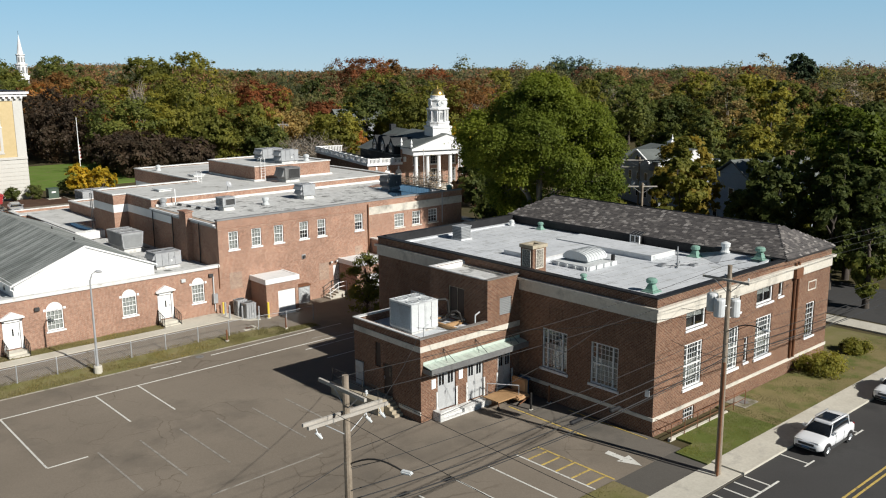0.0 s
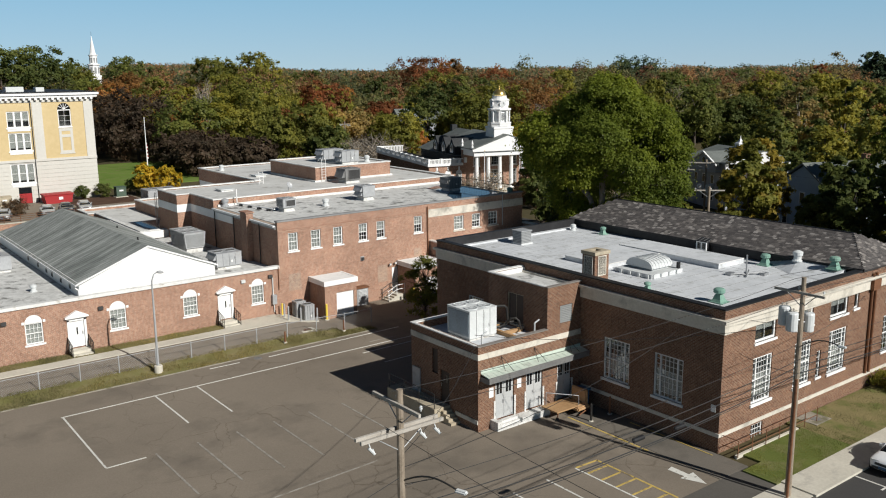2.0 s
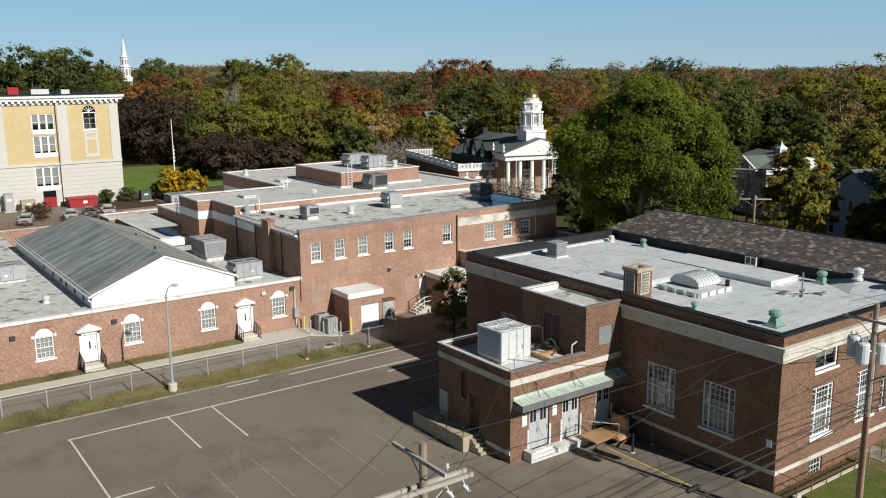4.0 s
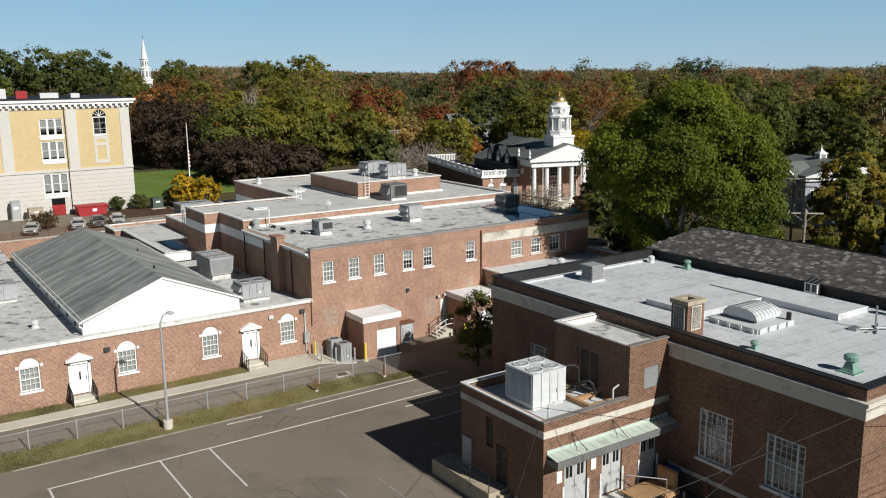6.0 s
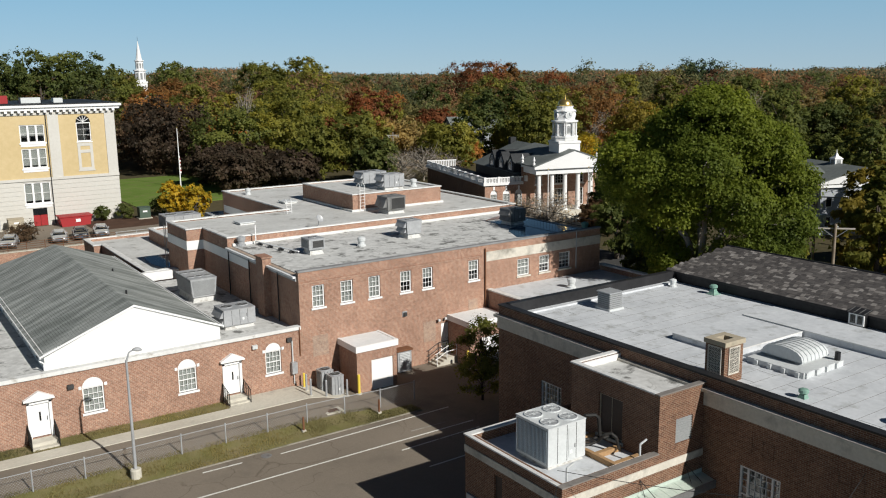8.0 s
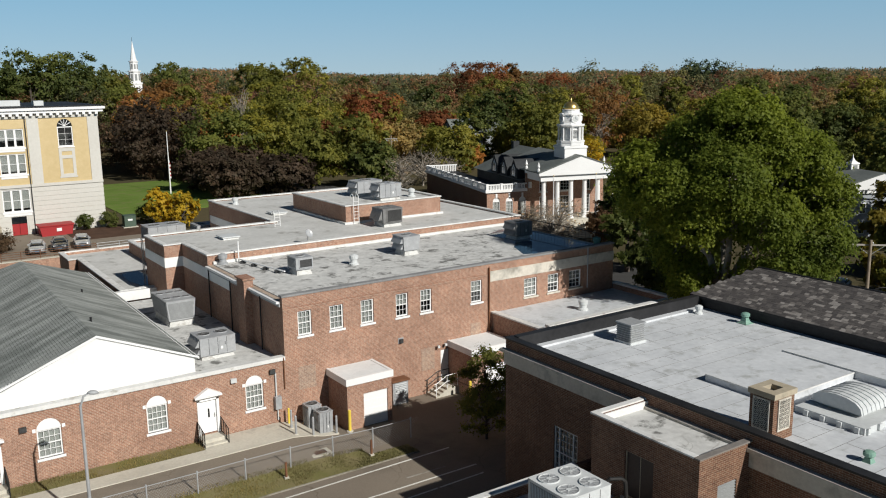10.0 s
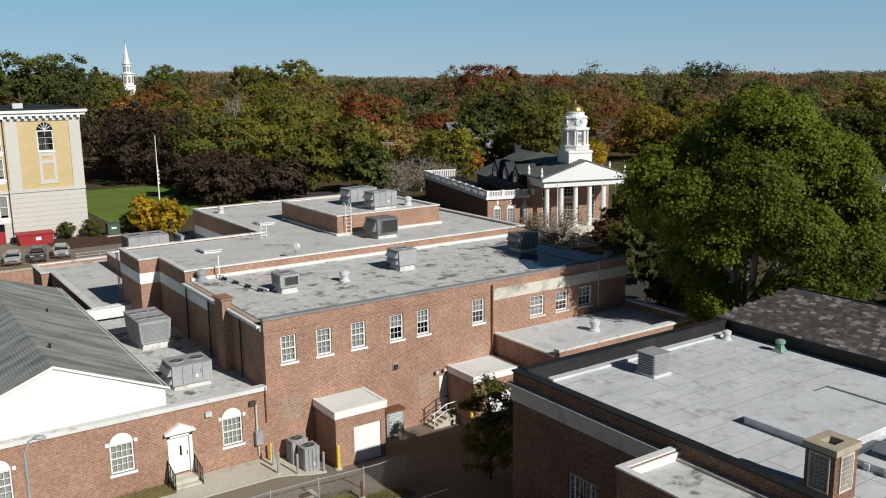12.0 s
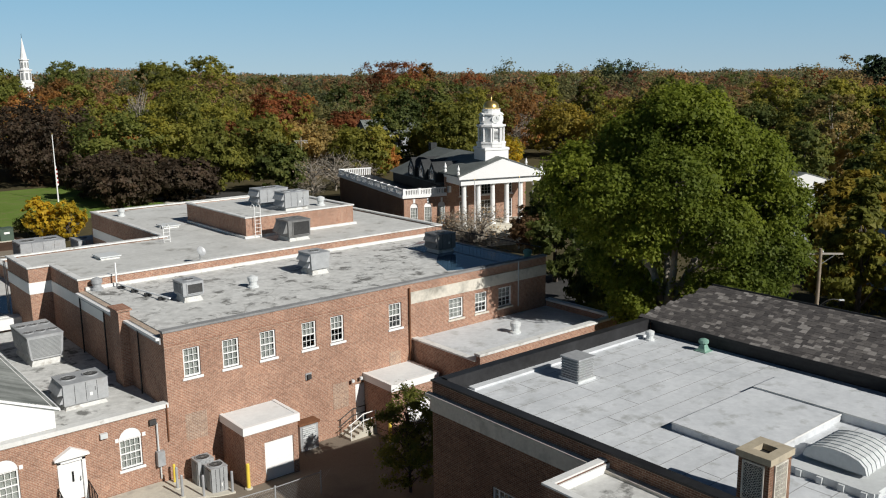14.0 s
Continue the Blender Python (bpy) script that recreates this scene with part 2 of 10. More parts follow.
SEAM = surface("dark_seam", (0.20, 0.20, 0.20), (0.30, 0.30, 0.30), 0.8, 1.0, 7)
METAL = surface("galvanised_metal", (0.33, 0.34, 0.35), (0.45, 0.46, 0.47), 0.5, 0.8, 5, metal=0.2, dirt=(0.30, 0.28, 0.26), dirt_at=(0.6, 0.8))
METAL_W = surface("white_metal", (0.52, 0.54, 0.54), (0.64, 0.66, 0.66), 0.5, 0.7, 6, dirt=(0.48, 0.48, 0.46), dirt_at=(0.66, 0.85))
DARK = surface("dark_grille", (0.03, 0.03, 0.03), (0.07, 0.07, 0.07), 0.6)
COIL = surface("blue_grey_coil", (0.40, 0.47, 0.52), (0.50, 0.57, 0.62), 0.5)
LOUVRE = surface("louvre_grey", (0.20, 0.21, 0.21), (0.30, 0.31, 0.31), 0.5)
VERDIGRIS = surface("verdigris_copper", (0.14, 0.27, 0.22), (0.24, 0.38, 0.31), 0.75, 0.8, 6, dirt=(0.10, 0.16, 0.13), dirt_at=(0.58, 0.75))
CANOPY_G = surface("canopy_copper", (0.42, 0.50, 0.44), (0.55, 0.61, 0.54), 0.75, 0.8, 6, dirt=(0.25, 0.28, 0.25), dirt_at=(0.56, 0.75))
ASPHALT = surface("lot_asphalt", (0.178, 0.150, 0.118), (0.245, 0.208, 0.165), 0.92, 0.10, 14.0, spec=0.2, bump=0.004, dirt=(0.125, 0.108, 0.088), dirt_at=(0.52, 0.74), dirt_scale=0.16, cracks=0.26)
ROAD = surface("road_asphalt", (0.050, 0.049, 0.048), (0.070, 0.068, 0.066), 0.9, 0.15, 16.0, spec=0.2, bump=0.003, dirt=(0.042, 0.042, 0.042), dirt_at=(0.55, 0.75), dirt_scale=0.3)
GRASS = surface("lawn", (0.120, 0.122, 0.040), (0.205, 0.190, 0.075), 0.95, 0.35, 10, spec=0.1, dirt=(0.235, 0.190, 0.110), dirt_at=(0.36, 0.78), dirt_scale=0.5)
KERB_OLD = surface("old_kerb", (0.24, 0.22, 0.18), (0.36, 0.33, 0.28), 0.9, 0.6, 6, dirt=(0.15, 0.14, 0.09), dirt_at=(0.48, 0.6), dirt_scale=0.9)
GRASS_DRY = surface("dry_lawn", (0.165, 0.142, 0.066), (0.245, 0.202, 0.098), 0.95, 0.4, 10, spec=0.1, dirt=(0.105, 0.125, 0.035), dirt_at=(0.46, 0.62), dirt_scale=0.45)
GRASS_GREEN = surface("short_green_grass", (0.085, 0.112, 0.026), (0.14, 0.158, 0.045), 0.95, 0.35, 10, spec=0.1, dirt=(0.21, 0.18, 0.10), dirt_at=(0.5, 0.8), dirt_scale=0.6)
LAWN_FAR = surface("green_lawn", (0.10, 0.16, 0.028), (0.155, 0.225, 0.05), 0.95, 0.25, 5, spec=0.1, dirt=(0.17, 0.17, 0.07), dirt_at=(0.5, 0.75), dirt_scale=0.5)
MULCH = surface("bark_mulch", (0.060, 0.036, 0.026), (0.105, 0.062, 0.043), 0.95, 0.6, 7, spec=0.1)
EARTH = surface("woodland_floor", (0.055, 0.050, 0.026), (0.105, 0.085, 0.045), 0.95, 0.05, 1.0, spec=0.1)
LINE_W = surface("white_line", (0.56, 0.55, 0.50), (0.72, 0.71, 0.66), 0.85, 1.0, 12, dirt=(0.26, 0.24, 0.20), dirt_at=(0.58, 0.68), dirt_scale=4.0)
LINE_FADED = surface("faded_line", (0.27, 0.25, 0.22), (0.34, 0.32, 0.285), 0.9, 1.0, 12, dirt=(0.19, 0.168, 0.138), dirt_at=(0.44, 0.66), dirt_scale=2.2)
LINE_Y = surface("yellow_line", (0.46, 0.33, 0.08), (0.58, 0.42, 0.13), 0.85, 1.0, 12, dirt=(0.19, 0.15, 0.09), dirt_at=(0.52, 0.64), dirt_scale=3.0)
YELLOW_P = surface("yellow_paint", (0.70, 0.52, 0.06), (0.80, 0.60, 0.10), 0.5)
WOOD_POLE = surface("weathered_pole", (0.20, 0.160, 0.118), (0.33, 0.275, 0.215), 0.9, 1.2, 12, bump=0.004)
WOOD_ARM = surface("grey_timber", (0.34, 0.31, 0.27), (0.48, 0.45, 0.40), 0.9, 1.5, 14)
RUBBER = surface("black_rubber", (0.012, 0.012, 0.012), (0.03, 0.03, 0.03), 0.6)
WIRE = surface("cable_sheath", (0.015, 0.015, 0.016), (0.04, 0.04, 0.04), 0.55)
STEEL = surface("grey_steel", (0.30, 0.31, 0.32), (0.42, 0.43, 0.44), 0.4, metal=0.6)
IRON = surface("black_iron", (0.015, 0.015, 0.015), (0.035, 0.033, 0.03), 0.5)
RUST = surface("rusty_iron", (0.12, 0.055, 0.03), (0.22, 0.10, 0.05), 0.85)
GLASS = glazing("window_glass")
BLIND = surface("roller_blind", (0.62, 0.62, 0.60), (0.74, 0.74, 0.71), 0.9)
# dark grey that holds the dimness of unlit rooms in its colour
ROOM_SHADE = surface("room_shade_grey", (0.10, 0.10, 0.10), (0.16, 0.16, 0.155), 0.9)
DOOR_GREY = surface("grey_door", (0.40, 0.41, 0.41), (0.50, 0.51, 0.51), 0.55)
DOOR_DARK = surface("dark_door", (0.045, 0.03, 0.025), (0.075, 0.055, 0.045), 0.5)
CREAM = surface("yellow_stucco", (0.526, 0.407, 0.213), (0.602, 0.475, 0.269), 0.85, 0.1, 2)
PALE_BRICK = surface("pale_painted_brick", (0.53, 0.512, 0.465), (0.60, 0.585, 0.54), 0.85, 0.15, 3)
RED_P = surface("red_paint", (0.302, 0.020, 0.024), (0.374, 0.036, 0.036), 0.55)
GOLD = surface("gold_leaf", (0.75, 0.52, 0.16), (0.85, 0.62, 0.24), 0.3, metal=0.9)
SLATE_FAR = surface("far_slate", (0.105, 0.118, 0.112), (0.175, 0.19, 0.18), 0.7, 0.3, 3)
# slate darkened so its colour carries the shade of west faces
SLATE_SHADED = surface("slate_with_shade", (0.022, 0.024, 0.026), (0.045, 0.048, 0.05), 0.75, 0.5, 5)
SHED_ROOF = surface("white_shed_membrane", (0.66, 0.68, 0.68), (0.78, 0.80, 0.80), 0.6, 0.6, 4, dirt=(0.50, 0.50, 0.47), dirt_at=(0.6, 0.8), dirt_scale=0.9)
BARK = surface("bark", (0.21, 0.185, 0.15), (0.36, 0.32, 0.27), 0.95, 0.8, 8, bump=0.01)
BARK_D = surface("dark_bark", (0.05, 0.042, 0.035), (0.11, 0.09, 0.075), 0.95, 0.8, 8)
CAR_WHITE = surface("white_car_paint", (0.72, 0.73, 0.74), (0.76, 0.77, 0.78), 0.22, spec=0.6)
CAR_SILVER = surface("silver_car_paint", (0.42, 0.43, 0.44), (0.46, 0.47, 0.48), 0.25, metal=0.4, spec=0.6)
CAR_DARK = surface("dark_car_paint", (0.03, 0.035, 0.045), (0.04, 0.045, 0.055), 0.2, spec=0.6)
CAR_GLASS = surface("tinted_glass", (0.010, 0.012, 0.014), (0.015, 0.017, 0.02), 0.06, spec=0.8)
LAMP_LENS = surface("lamp_lens", (0.55, 0.56, 0.56), (0.65, 0.66, 0.66), 0.15, spec=0.7)
TAIL = surface("tail_lens", (0.30, 0.01, 0.01), (0.36, 0.02, 0.02), 0.2, spec=0.6)
BOARD = surface("brown_board", (0.32, 0.19, 0.09), (0.46, 0.29, 0.15), 0.8)
FOAM = surface("tan_upholstery", (0.40, 0.24, 0.12), (0.52, 0.33, 0.18), 0.85)
BLUE_BIN = surface("blue_plastic", (0.05, 0.12, 0.22), (0.09, 0.18, 0.30), 0.5)
TAN_STONE = surface("tan_cap_stone", (0.34, 0.29, 0.21), (0.46, 0.40, 0.30), 0.9, 0.8, 6, dirt=(0.20, 0.18, 0.14), dirt_at=(0.55, 0.75))
SHINGLE_G = surface("grey_shingle", (0.235, 0.248, 0.24), (0.335, 0.348, 0.335), 0.9, 0.25, 4, dirt=(0.15, 0.16, 0.155), dirt_at=(0.55, 0.8), dirt_scale=0.5, streak=(0.22, 1.1, 0.2))
WATER = surface("pooled_water", (0.04, 0.09, 0.15), (0.06, 0.12, 0.19), 0.06, spec=0.7)

# ---- mesh helpers ----
ID = Matrix()


def mat_south(y):
    """Wall that faces -y: u runs along x, v into the wall."""
    return Matrix.Translation((0, y, 0))


def mat_west(x):
    """Wall that faces -x: u runs along y, v into the wall."""
    return Matrix(((0, 1, 0, x), (1, 0, 0, 0), (0, 0, 1, 0), (0, 0, 0, 1)))


def mat_east(x):
    return Matrix(((0, -1, 0, x), (1, 0, 0, 0), (0, 0, 1, 0), (0, 0, 0, 1)))


def mat_north(y):
    return Matrix(((1, 0, 0, 0), (0, -1, 0, y), (0, 0, 1, 0), (0, 0, 0, 1)))


def box(bm, a, b, m=ID):
    """A box between two corners."""
    (x0, y0, z0), (x1, y1, z1) = a, b
    v = [bm.verts.new(m @ Vector(c)) for c in ((x0, y0, z0), (x1, y0, z0), (x1, y1, z0), (x0, y1, z0), (x0, y0, z1), (x1, y0, z1), (x1, y1, z1), (x0, y1, z1))]
    for f in ((0, 3, 2, 1), (4, 5, 6, 7), (0, 1, 5, 4), (1, 2, 6, 5), (2, 3, 7, 6), (3, 0, 4, 7)):
        bm.faces.new([v[i] for i in f])
    return bm


def tube(bm, p, q, r0, r1=None, n=8, cap=True):
    """A tapered round bar between two points."""
    p, q = Vector(p), Vector(q)
    r1 = r0 if r1 is None else r1
    turn = (q - p).to_track_quat("Z", "Y")
    rings = []
    for c, r in ((p, r0), (q, r1)):
        rings.append([bm.verts.new(c + turn @ Vector((r * math.cos(6.28319 * i / n), r * math.sin(6.28319 * i / n), 0))) for i in range(n)])
    for i in range(n):
        bm.faces.new((rings[0][i], rings[0][(i + 1) % n], rings[1][(i + 1) % n], rings[1][i]))
    if cap:
        bm.faces.new(rings[0][::-1])
        bm.faces.new(rings[1])
    return bm


def sweep(bm, pts, r, n=6):
    """A round bar bent through the points, in one piece."""
    pts = [Vector(c) for c in pts]
    rings = []
    for i, c in enumerate(pts):
        way = (pts[min(i + 1, len(pts) - 1)] - pts[max(i - 1, 0)]).normalized()
        turn = way.to_track_quat("Z", "Y")
        rings.append([bm.verts.new(c + turn @ Vector((r * math.cos(6.28319 * k / n), r * math.sin(6.28319 * k / n), 0))) for k in range(n)])
    for a, b in zip(rings, rings[1:]):
        for k in range(n):
            bm.faces.new((a[k], a[(k + 1) % n], b[(k + 1) % n], b[k]))
    bm.faces.new(rings[0][::-1])
    bm.faces.new(rings[-1])
    return bm


def ring(bm, u0, u1, z0, z1, f, v0, v1, m=ID):
    """A rectangular frame of bars f wide, in one piece."""
    q = [[bm.verts.new(m @ Vector((u, v, z))) for u, z in ((a, c), (b, c), (b, d), (a, d))] for v in (v0, v1) for a, b, c, d in ((u0, u1, z0, z1), (u0 + f, u1 - f, z0 + f, z1 - f))]
    for i in range(4):
        j = (i + 1) % 4
        bm.faces.new((q[0][i], q[0][j], q[1][j], q[1][i]))
        bm.faces.new((q[2][i], q[3][i], q[3][j], q[2][j]))
        bm.faces.new((q[0][i], q[2][i], q[2][j], q[0][j]))
        bm.faces.new((q[1][i], q[1][j], q[3][j], q[3][i]))
    return bm


def lathe(bm, c, prof, n=16, phase=0.0):
    """A turned solid round z at c from (radius, height) pairs."""
    rings = []
    for r, z in prof:
        rings.append([bm.verts.new((c[0] + r * math.cos(phase + 6.28319 * i / n), c[1] + r * math.sin(phase + 6.28319 * i / n), c[2] + z)) for i in range(n)])
    for a, b in zip(rings, rings[1:]):
        for i in range(n):
            bm.faces.new((a[i], a[(i + 1) % n], b[(i + 1) % n], b[i]))
    bm.faces.new(rings[0][::-1])
    bm.faces.new(rings[-1])
    return bm


def prism(bm, poly, v0, v1, m=ID):
    """An outline of (u, z) pairs pushed from v0 to v1."""
    a = [bm.verts.new(m @ Vector((u, v0, z))) for u, z in poly]
    b = [bm.verts.new(m @ Vector((u, v1, z))) for u, z in poly]
    bm.faces.new(a)
    bm.faces.new(b[::-1])
    for i in range(len(poly)):
        j = (i + 1) % len(poly)
        bm.faces.new((a[j], a[i], b[i], b[j]))
    return bm


def slab(bm, poly, z0, z1, m=ID):
    """An outline of (x, y) pairs between two heights."""
    a = [bm.verts.new(m @ Vector((x, y, z0))) for x, y in poly]
    b = [bm.verts.new(m @ Vector((x, y, z1))) for x, y in poly]
    bm.faces.new(a[::-1])
    bm.faces.new(b)
    for i in range(len(poly)):
        j = (i + 1) % len(poly)
        bm.faces.new((a[i], a[j], b[j], b[i]))
    return bm


def wall(bm, m, u0, u1, z0, z1, th, holes=()):
    """A wall of that thickness with rectangular holes (u0, u1, z0, z1) right through it, in one closed skin."""
    us = sorted({u0, u1, *(h[0] for h in holes), *(h[1] for h in holes)})
    zs = sorted({z0, z1, *(h[2] for h in holes), *(h[3] for h in holes)})
    verts = {}

    def at(i, j, k):
        if (i, j, k) not in verts:
            verts[i, j, k] = bm.verts.new(m @ Vector((us[i], th * k, zs[j])))
        return verts[i, j, k]

    def solid(i, j):
        if not (0 <= i < len(us) - 1 and 0 <= j < len(zs) - 1):
            return False
        u, z = (us[i] + us[i + 1]) / 2, (zs[j] + zs[j + 1]) / 2
        return not any(h[0] < u < h[1] and h[2] < z < h[3] for h in holes)

    for i in range(len(us) - 1):
        for j in range(len(zs) - 1):
            if not solid(i, j):
                continue
            bm.faces.new((at(i, j, 0), at(i + 1, j, 0), at(i + 1, j + 1, 0), at(i, j + 1, 0)))
            bm.faces.new((at(i, j, 1), at(i, j + 1, 1), at(i + 1, j + 1, 1), at(i + 1, j, 1)))
            for near, p, q in (((i - 1, j), (i, j), (i, j + 1)), ((i + 1, j), (i + 1, j), (i + 1, j + 1)), ((i, j - 1), (i, j), (i + 1, j)), ((i, j + 1), (i, j + 1), (i + 1, j + 1))):
                if not solid(*near):
                    bm.faces.new((at(*p, 0), at(*q, 0), at(*q, 1), at(*p, 1)))
    return bm


def finish(name, bm, material, smooth=False):
    bmesh.ops.recalc_face_normals(bm, faces=bm.faces)
    data = bpy.data.meshes.new(name)
    bm.to_mesh(data)
    bm.free()
    for mm in material if isinstance(material, (list, tuple)) else (material,):
        data.materials.append(mm)
    if smooth:
        data.polygons.foreach_set("use_smooth", [True] * len(data.polygons))
    return data


def part(name, bm, material, parent, label="", smooth=False):
    """Links a bmesh as one mesh under a thing or a part."""
    ob = new(name, finish(name, bm, material, smooth))
    ob.parent = parent
    if label:
        ob["label"] = label
    return ob


def thing(name, label, category, group="", kind="", at=(0, 0, 0)):
    ob = new(name)
    ob.empty_display_size = 0.2
    ob.matrix_world = Matrix.Translation(at)
    return tagged(ob, label, category, group, kind)


def solo(name, bm, material, label, category, group="", kind="", smooth=False):
    """A thing that is one mesh."""
    return tagged(new(name, finish(name, bm, material, smooth)), label, category, group, kind)


def B():
    return bmesh.new()


def bx(a, b, m=ID):
    return box(bmesh.new(), a, b, m)


def smooth01(t):
    t = min(1.0, max(0.0, t))
    return t * t * (3 - 2 * t)


# ---- ground ----


def ground_z(x, y):
    """Height of the land: level lot, a bank up to the arcaded wing, a walled car park, rising land and hills far off."""
    z = 0.55 * smooth01((y - 59.5) / 4.5) * smooth01((36.5 - x) / 3.0) * smooth01((72 - y) / 2)
    back = smooth01((x - 46) / 10)
    z += 1.9 * (back * smooth01((y - 100) / 40) + (1 - back) * smooth01((y - 123.2) / 1.5))
    # a hollow with houses beyond the cross street
    z -= 5.0 * smooth01((x - 108) / 14) * smooth01((52 - math.hypot(x - 148, y - 98)) / 26)
    d = math.hypot(x, y)
    if d > 500:
        az = math.atan2(x, y)
        z += (3 + 15 * math.exp(-((az - 0.345) / 0.09) ** 2)) * smooth01((d - 500) / 1400)
    return z


def sheet(name, x0, x1, y0, y1, dz, material, step=1.5, label="", category="ground", kind="structure", drop=0.35):
    """A skin that lies on the land, with a skirt into it."""
    nx, ny = max(1, int((x1 - x0) / step)), max(1, int((y1 - y0) / step))
    bm = B()
    g = [[bm.verts.new((x0 + (x1 - x0) * i / nx, y0 + (y1 - y0) * j / ny, ground_z(x0 + (x1 - x0) * i / nx, y0 + (y1 - y0) * j / ny) + dz)) for j in range(ny + 1)] for i in range(nx + 1)]
    for i in range(nx):
        for j in range(ny):
            bm.faces.new((g[i][j], g[i + 1][j], g[i + 1][j + 1], g[i][j + 1]))
    rim = [g[i][0] for i in range(nx + 1)] + [g[nx][j] for j in range(1, ny + 1)] + [g[i][ny] for i in range(nx - 1, -1, -1)] + [g[0][j] for j in range(ny - 1, 0, -1)]
    low = [bm.verts.new(v.co - Vector((0, 0, drop))) for v in rim]
    for i in range(len(rim)):
        j = (i + 1) % len(rim)
        bm.faces.new((rim[j], rim[i], low[i], low[j]))
    return solo(name, bm, material, label, category, kind=kind)


def axis_steps():
    near = [-60 + 3.0 * i for i in range(84)]
    far, d = [], 195.0
    while d < 4200:
        far.append(d)
        d *= 1.12
    return sorted([-v + 90 for v in far] + near + far)


def build_ground():
    ax = axis_steps()
    bm = B()
    g = [[bm.verts.new((x, y, ground_z(x, y))) for y in ax] for x in ax]
    for i in range(len(ax) - 1):
        for j in range(len(ax) - 1):
            bm.faces.new((g[i][j], g[i + 1][j], g[i + 1][j + 1], g[i][j + 1]))
    solo("ground", bm, EARTH, "brown woodland and town ground reaching the horizon", "ground", kind="structure", smooth=True)


build_ground()

sheet("parking_lot", -40, 40.6, 25.1, 59.15, 0.03, ASPHALT, 20, "worn brown-grey asphalt parking lot with cracks", "parking lot")
sheet("service_yard", 40.6, 56, 52.9, 66.9, 0.03, ASPHALT, 20, "shaded asphalt yard between the brick buildings", "yard")
sheet("driveway", 33.4, 40.6, 21.0, 25.1, 0.035, DRIVE, 20, "dark asphalt driveway mouth to the street", "driveway")
sheet("alley", -40, 40.6, 61.3, 64.2, 0.03, ASPHALT, 1.0, "grey asphalt alley behind the chain-link fence", "alley")
sheet("alley_end", 36.6, 40.6, 59.15, 61.3, 0.03, ASPHALT, 1.0, "asphalt link between lot and yard", "alley")
sheet("yard_end", 36.6, 40.6, 64.2, 66.9, 0.03, ASPHALT, 1.0, "asphalt at the foot of the brick wall", "yard")
sheet("pavement_1", -40, 33.5, 64.2, 65.5, 0.08, CONCRETE, 1.0, "pale concrete walk beside the arcaded brick wing", "pavement")
sheet("pavement_2", 33.5, 36.6, 64.2, 66.9, 0.08, CONCRETE, 1.0, "concrete pad at the brick corner", "pavement")
sheet("pavement_8", 28.6, 33.5, 65.5, 66.9, 0.08, CONCRETE, 1.0, "concrete pad before the door of the wing", "pavement")
sheet("verge_1", -40, 28.6, 65.5, 66.9, 0.06, GRASS, 1.0, "thin grass verge along the brick wall", "grass")
sheet("verge_2", -40, 36.6, 59.25, 61.3, 0.09, GRASS, 0.8, "patchy grass strip beside the fence", "grass")
sheet("verge_4", 36.6, 39.2, 59.25, 60.4, 0.09, GRASS, 0.8, "narrow end of the patchy grass strip", "grass")
sheet("kerb_1", -40, 39.3, 59.15, 59.25, 0.08, KERB_OLD, 2.0, "low concrete kerb of the lot", "kerb")
sheet("road_1", -300, 300, 8.0, 20.95, 0.02, ROAD, 60, "dark asphalt street with parking bays", "road")
sheet("pavement_3", 40.3, 70, 21.1, 22.9, 0.14, CONCRETE, 30, "pale concrete pavement along the street", "pavement")
sheet("pavement_4", -40, 33.4, 21.1, 22.9, 0.14, CONCRETE, 30, "pale concrete pavement along the street", "pavement")
sheet("pavement_5", 33.4, 40.3, 21.1, 22.9, 0.06, CONCRETE, 30, "concrete driveway apron", "pavement")
sheet("kerb_2", 40.3, 70, 20.95, 21.1, 0.15, CONCRETE, 30, "concrete street kerb", "kerb")
sheet("kerb_3", -40, 33.4, 20.95, 21.1, 0.15, CONCRETE, 30, "concrete street kerb", "kerb")
sheet("verge_3", -40, 34.6, 22.9, 25.1, 0.1, GRASS, 2, "grass strip between lot and pavement", "grass")
sheet("lawn_4", 39.9, 41.6, 22.9, 24.9, 0.12, GRASS_GREEN, 1, "green lawn corner beside the driveway", "lawn")
sheet("lawn_1", 41.6, 47.5, 22.9, 26.0, 0.12, GRASS_GREEN, 1, "green lawn before the brick building", "lawn")
sheet("lawn_2", 47.5, 70, 22.9, 27.0, 0.12, GRASS_DRY, 1, "dry brown lawn before the brick building", "lawn")
sheet("lawn_3", 60.5, 70, 27.0, 60, 0.1, GRASS, 3, "grass beside the slate-roofed building", "lawn")
sheet("pavement_6", 38.2, 40.7, 25.1, 37.0, 0.05, WALK_TAR, 10, "asphalt walk along the shaded brick wall", "pavement")
sheet("road_2", 74, 86, 21, 400, 0.03, ROAD, 6, "dark asphalt cross street", "road")
sheet("pavement_7", 71, 73.2, 21.1, 180, 0.15, CONCRETE, 4, "pale concrete pavement along the cross street", "pavement")
sheet("green_1", 46, 75, 150, 190, 0.08, LAWN_FAR, 6, "bright green lawn by the yellow building", "lawn")
sheet("yard_lot", 4, 46, 124.8, 141, 0.05, ASPHALT, 4, "asphalt car park before the yellow building", "car park")
sheet("mulch_bed", 35.8, 45.5, 132.5, 141, 0.09, MULCH, 3, "dark red-brown mulch bed by the cabinets", "planting bed")
sheet("green_2", 60, 71, 62, 84, 0.1, GRASS, 3, "shaded lawn under the large tree", "lawn")


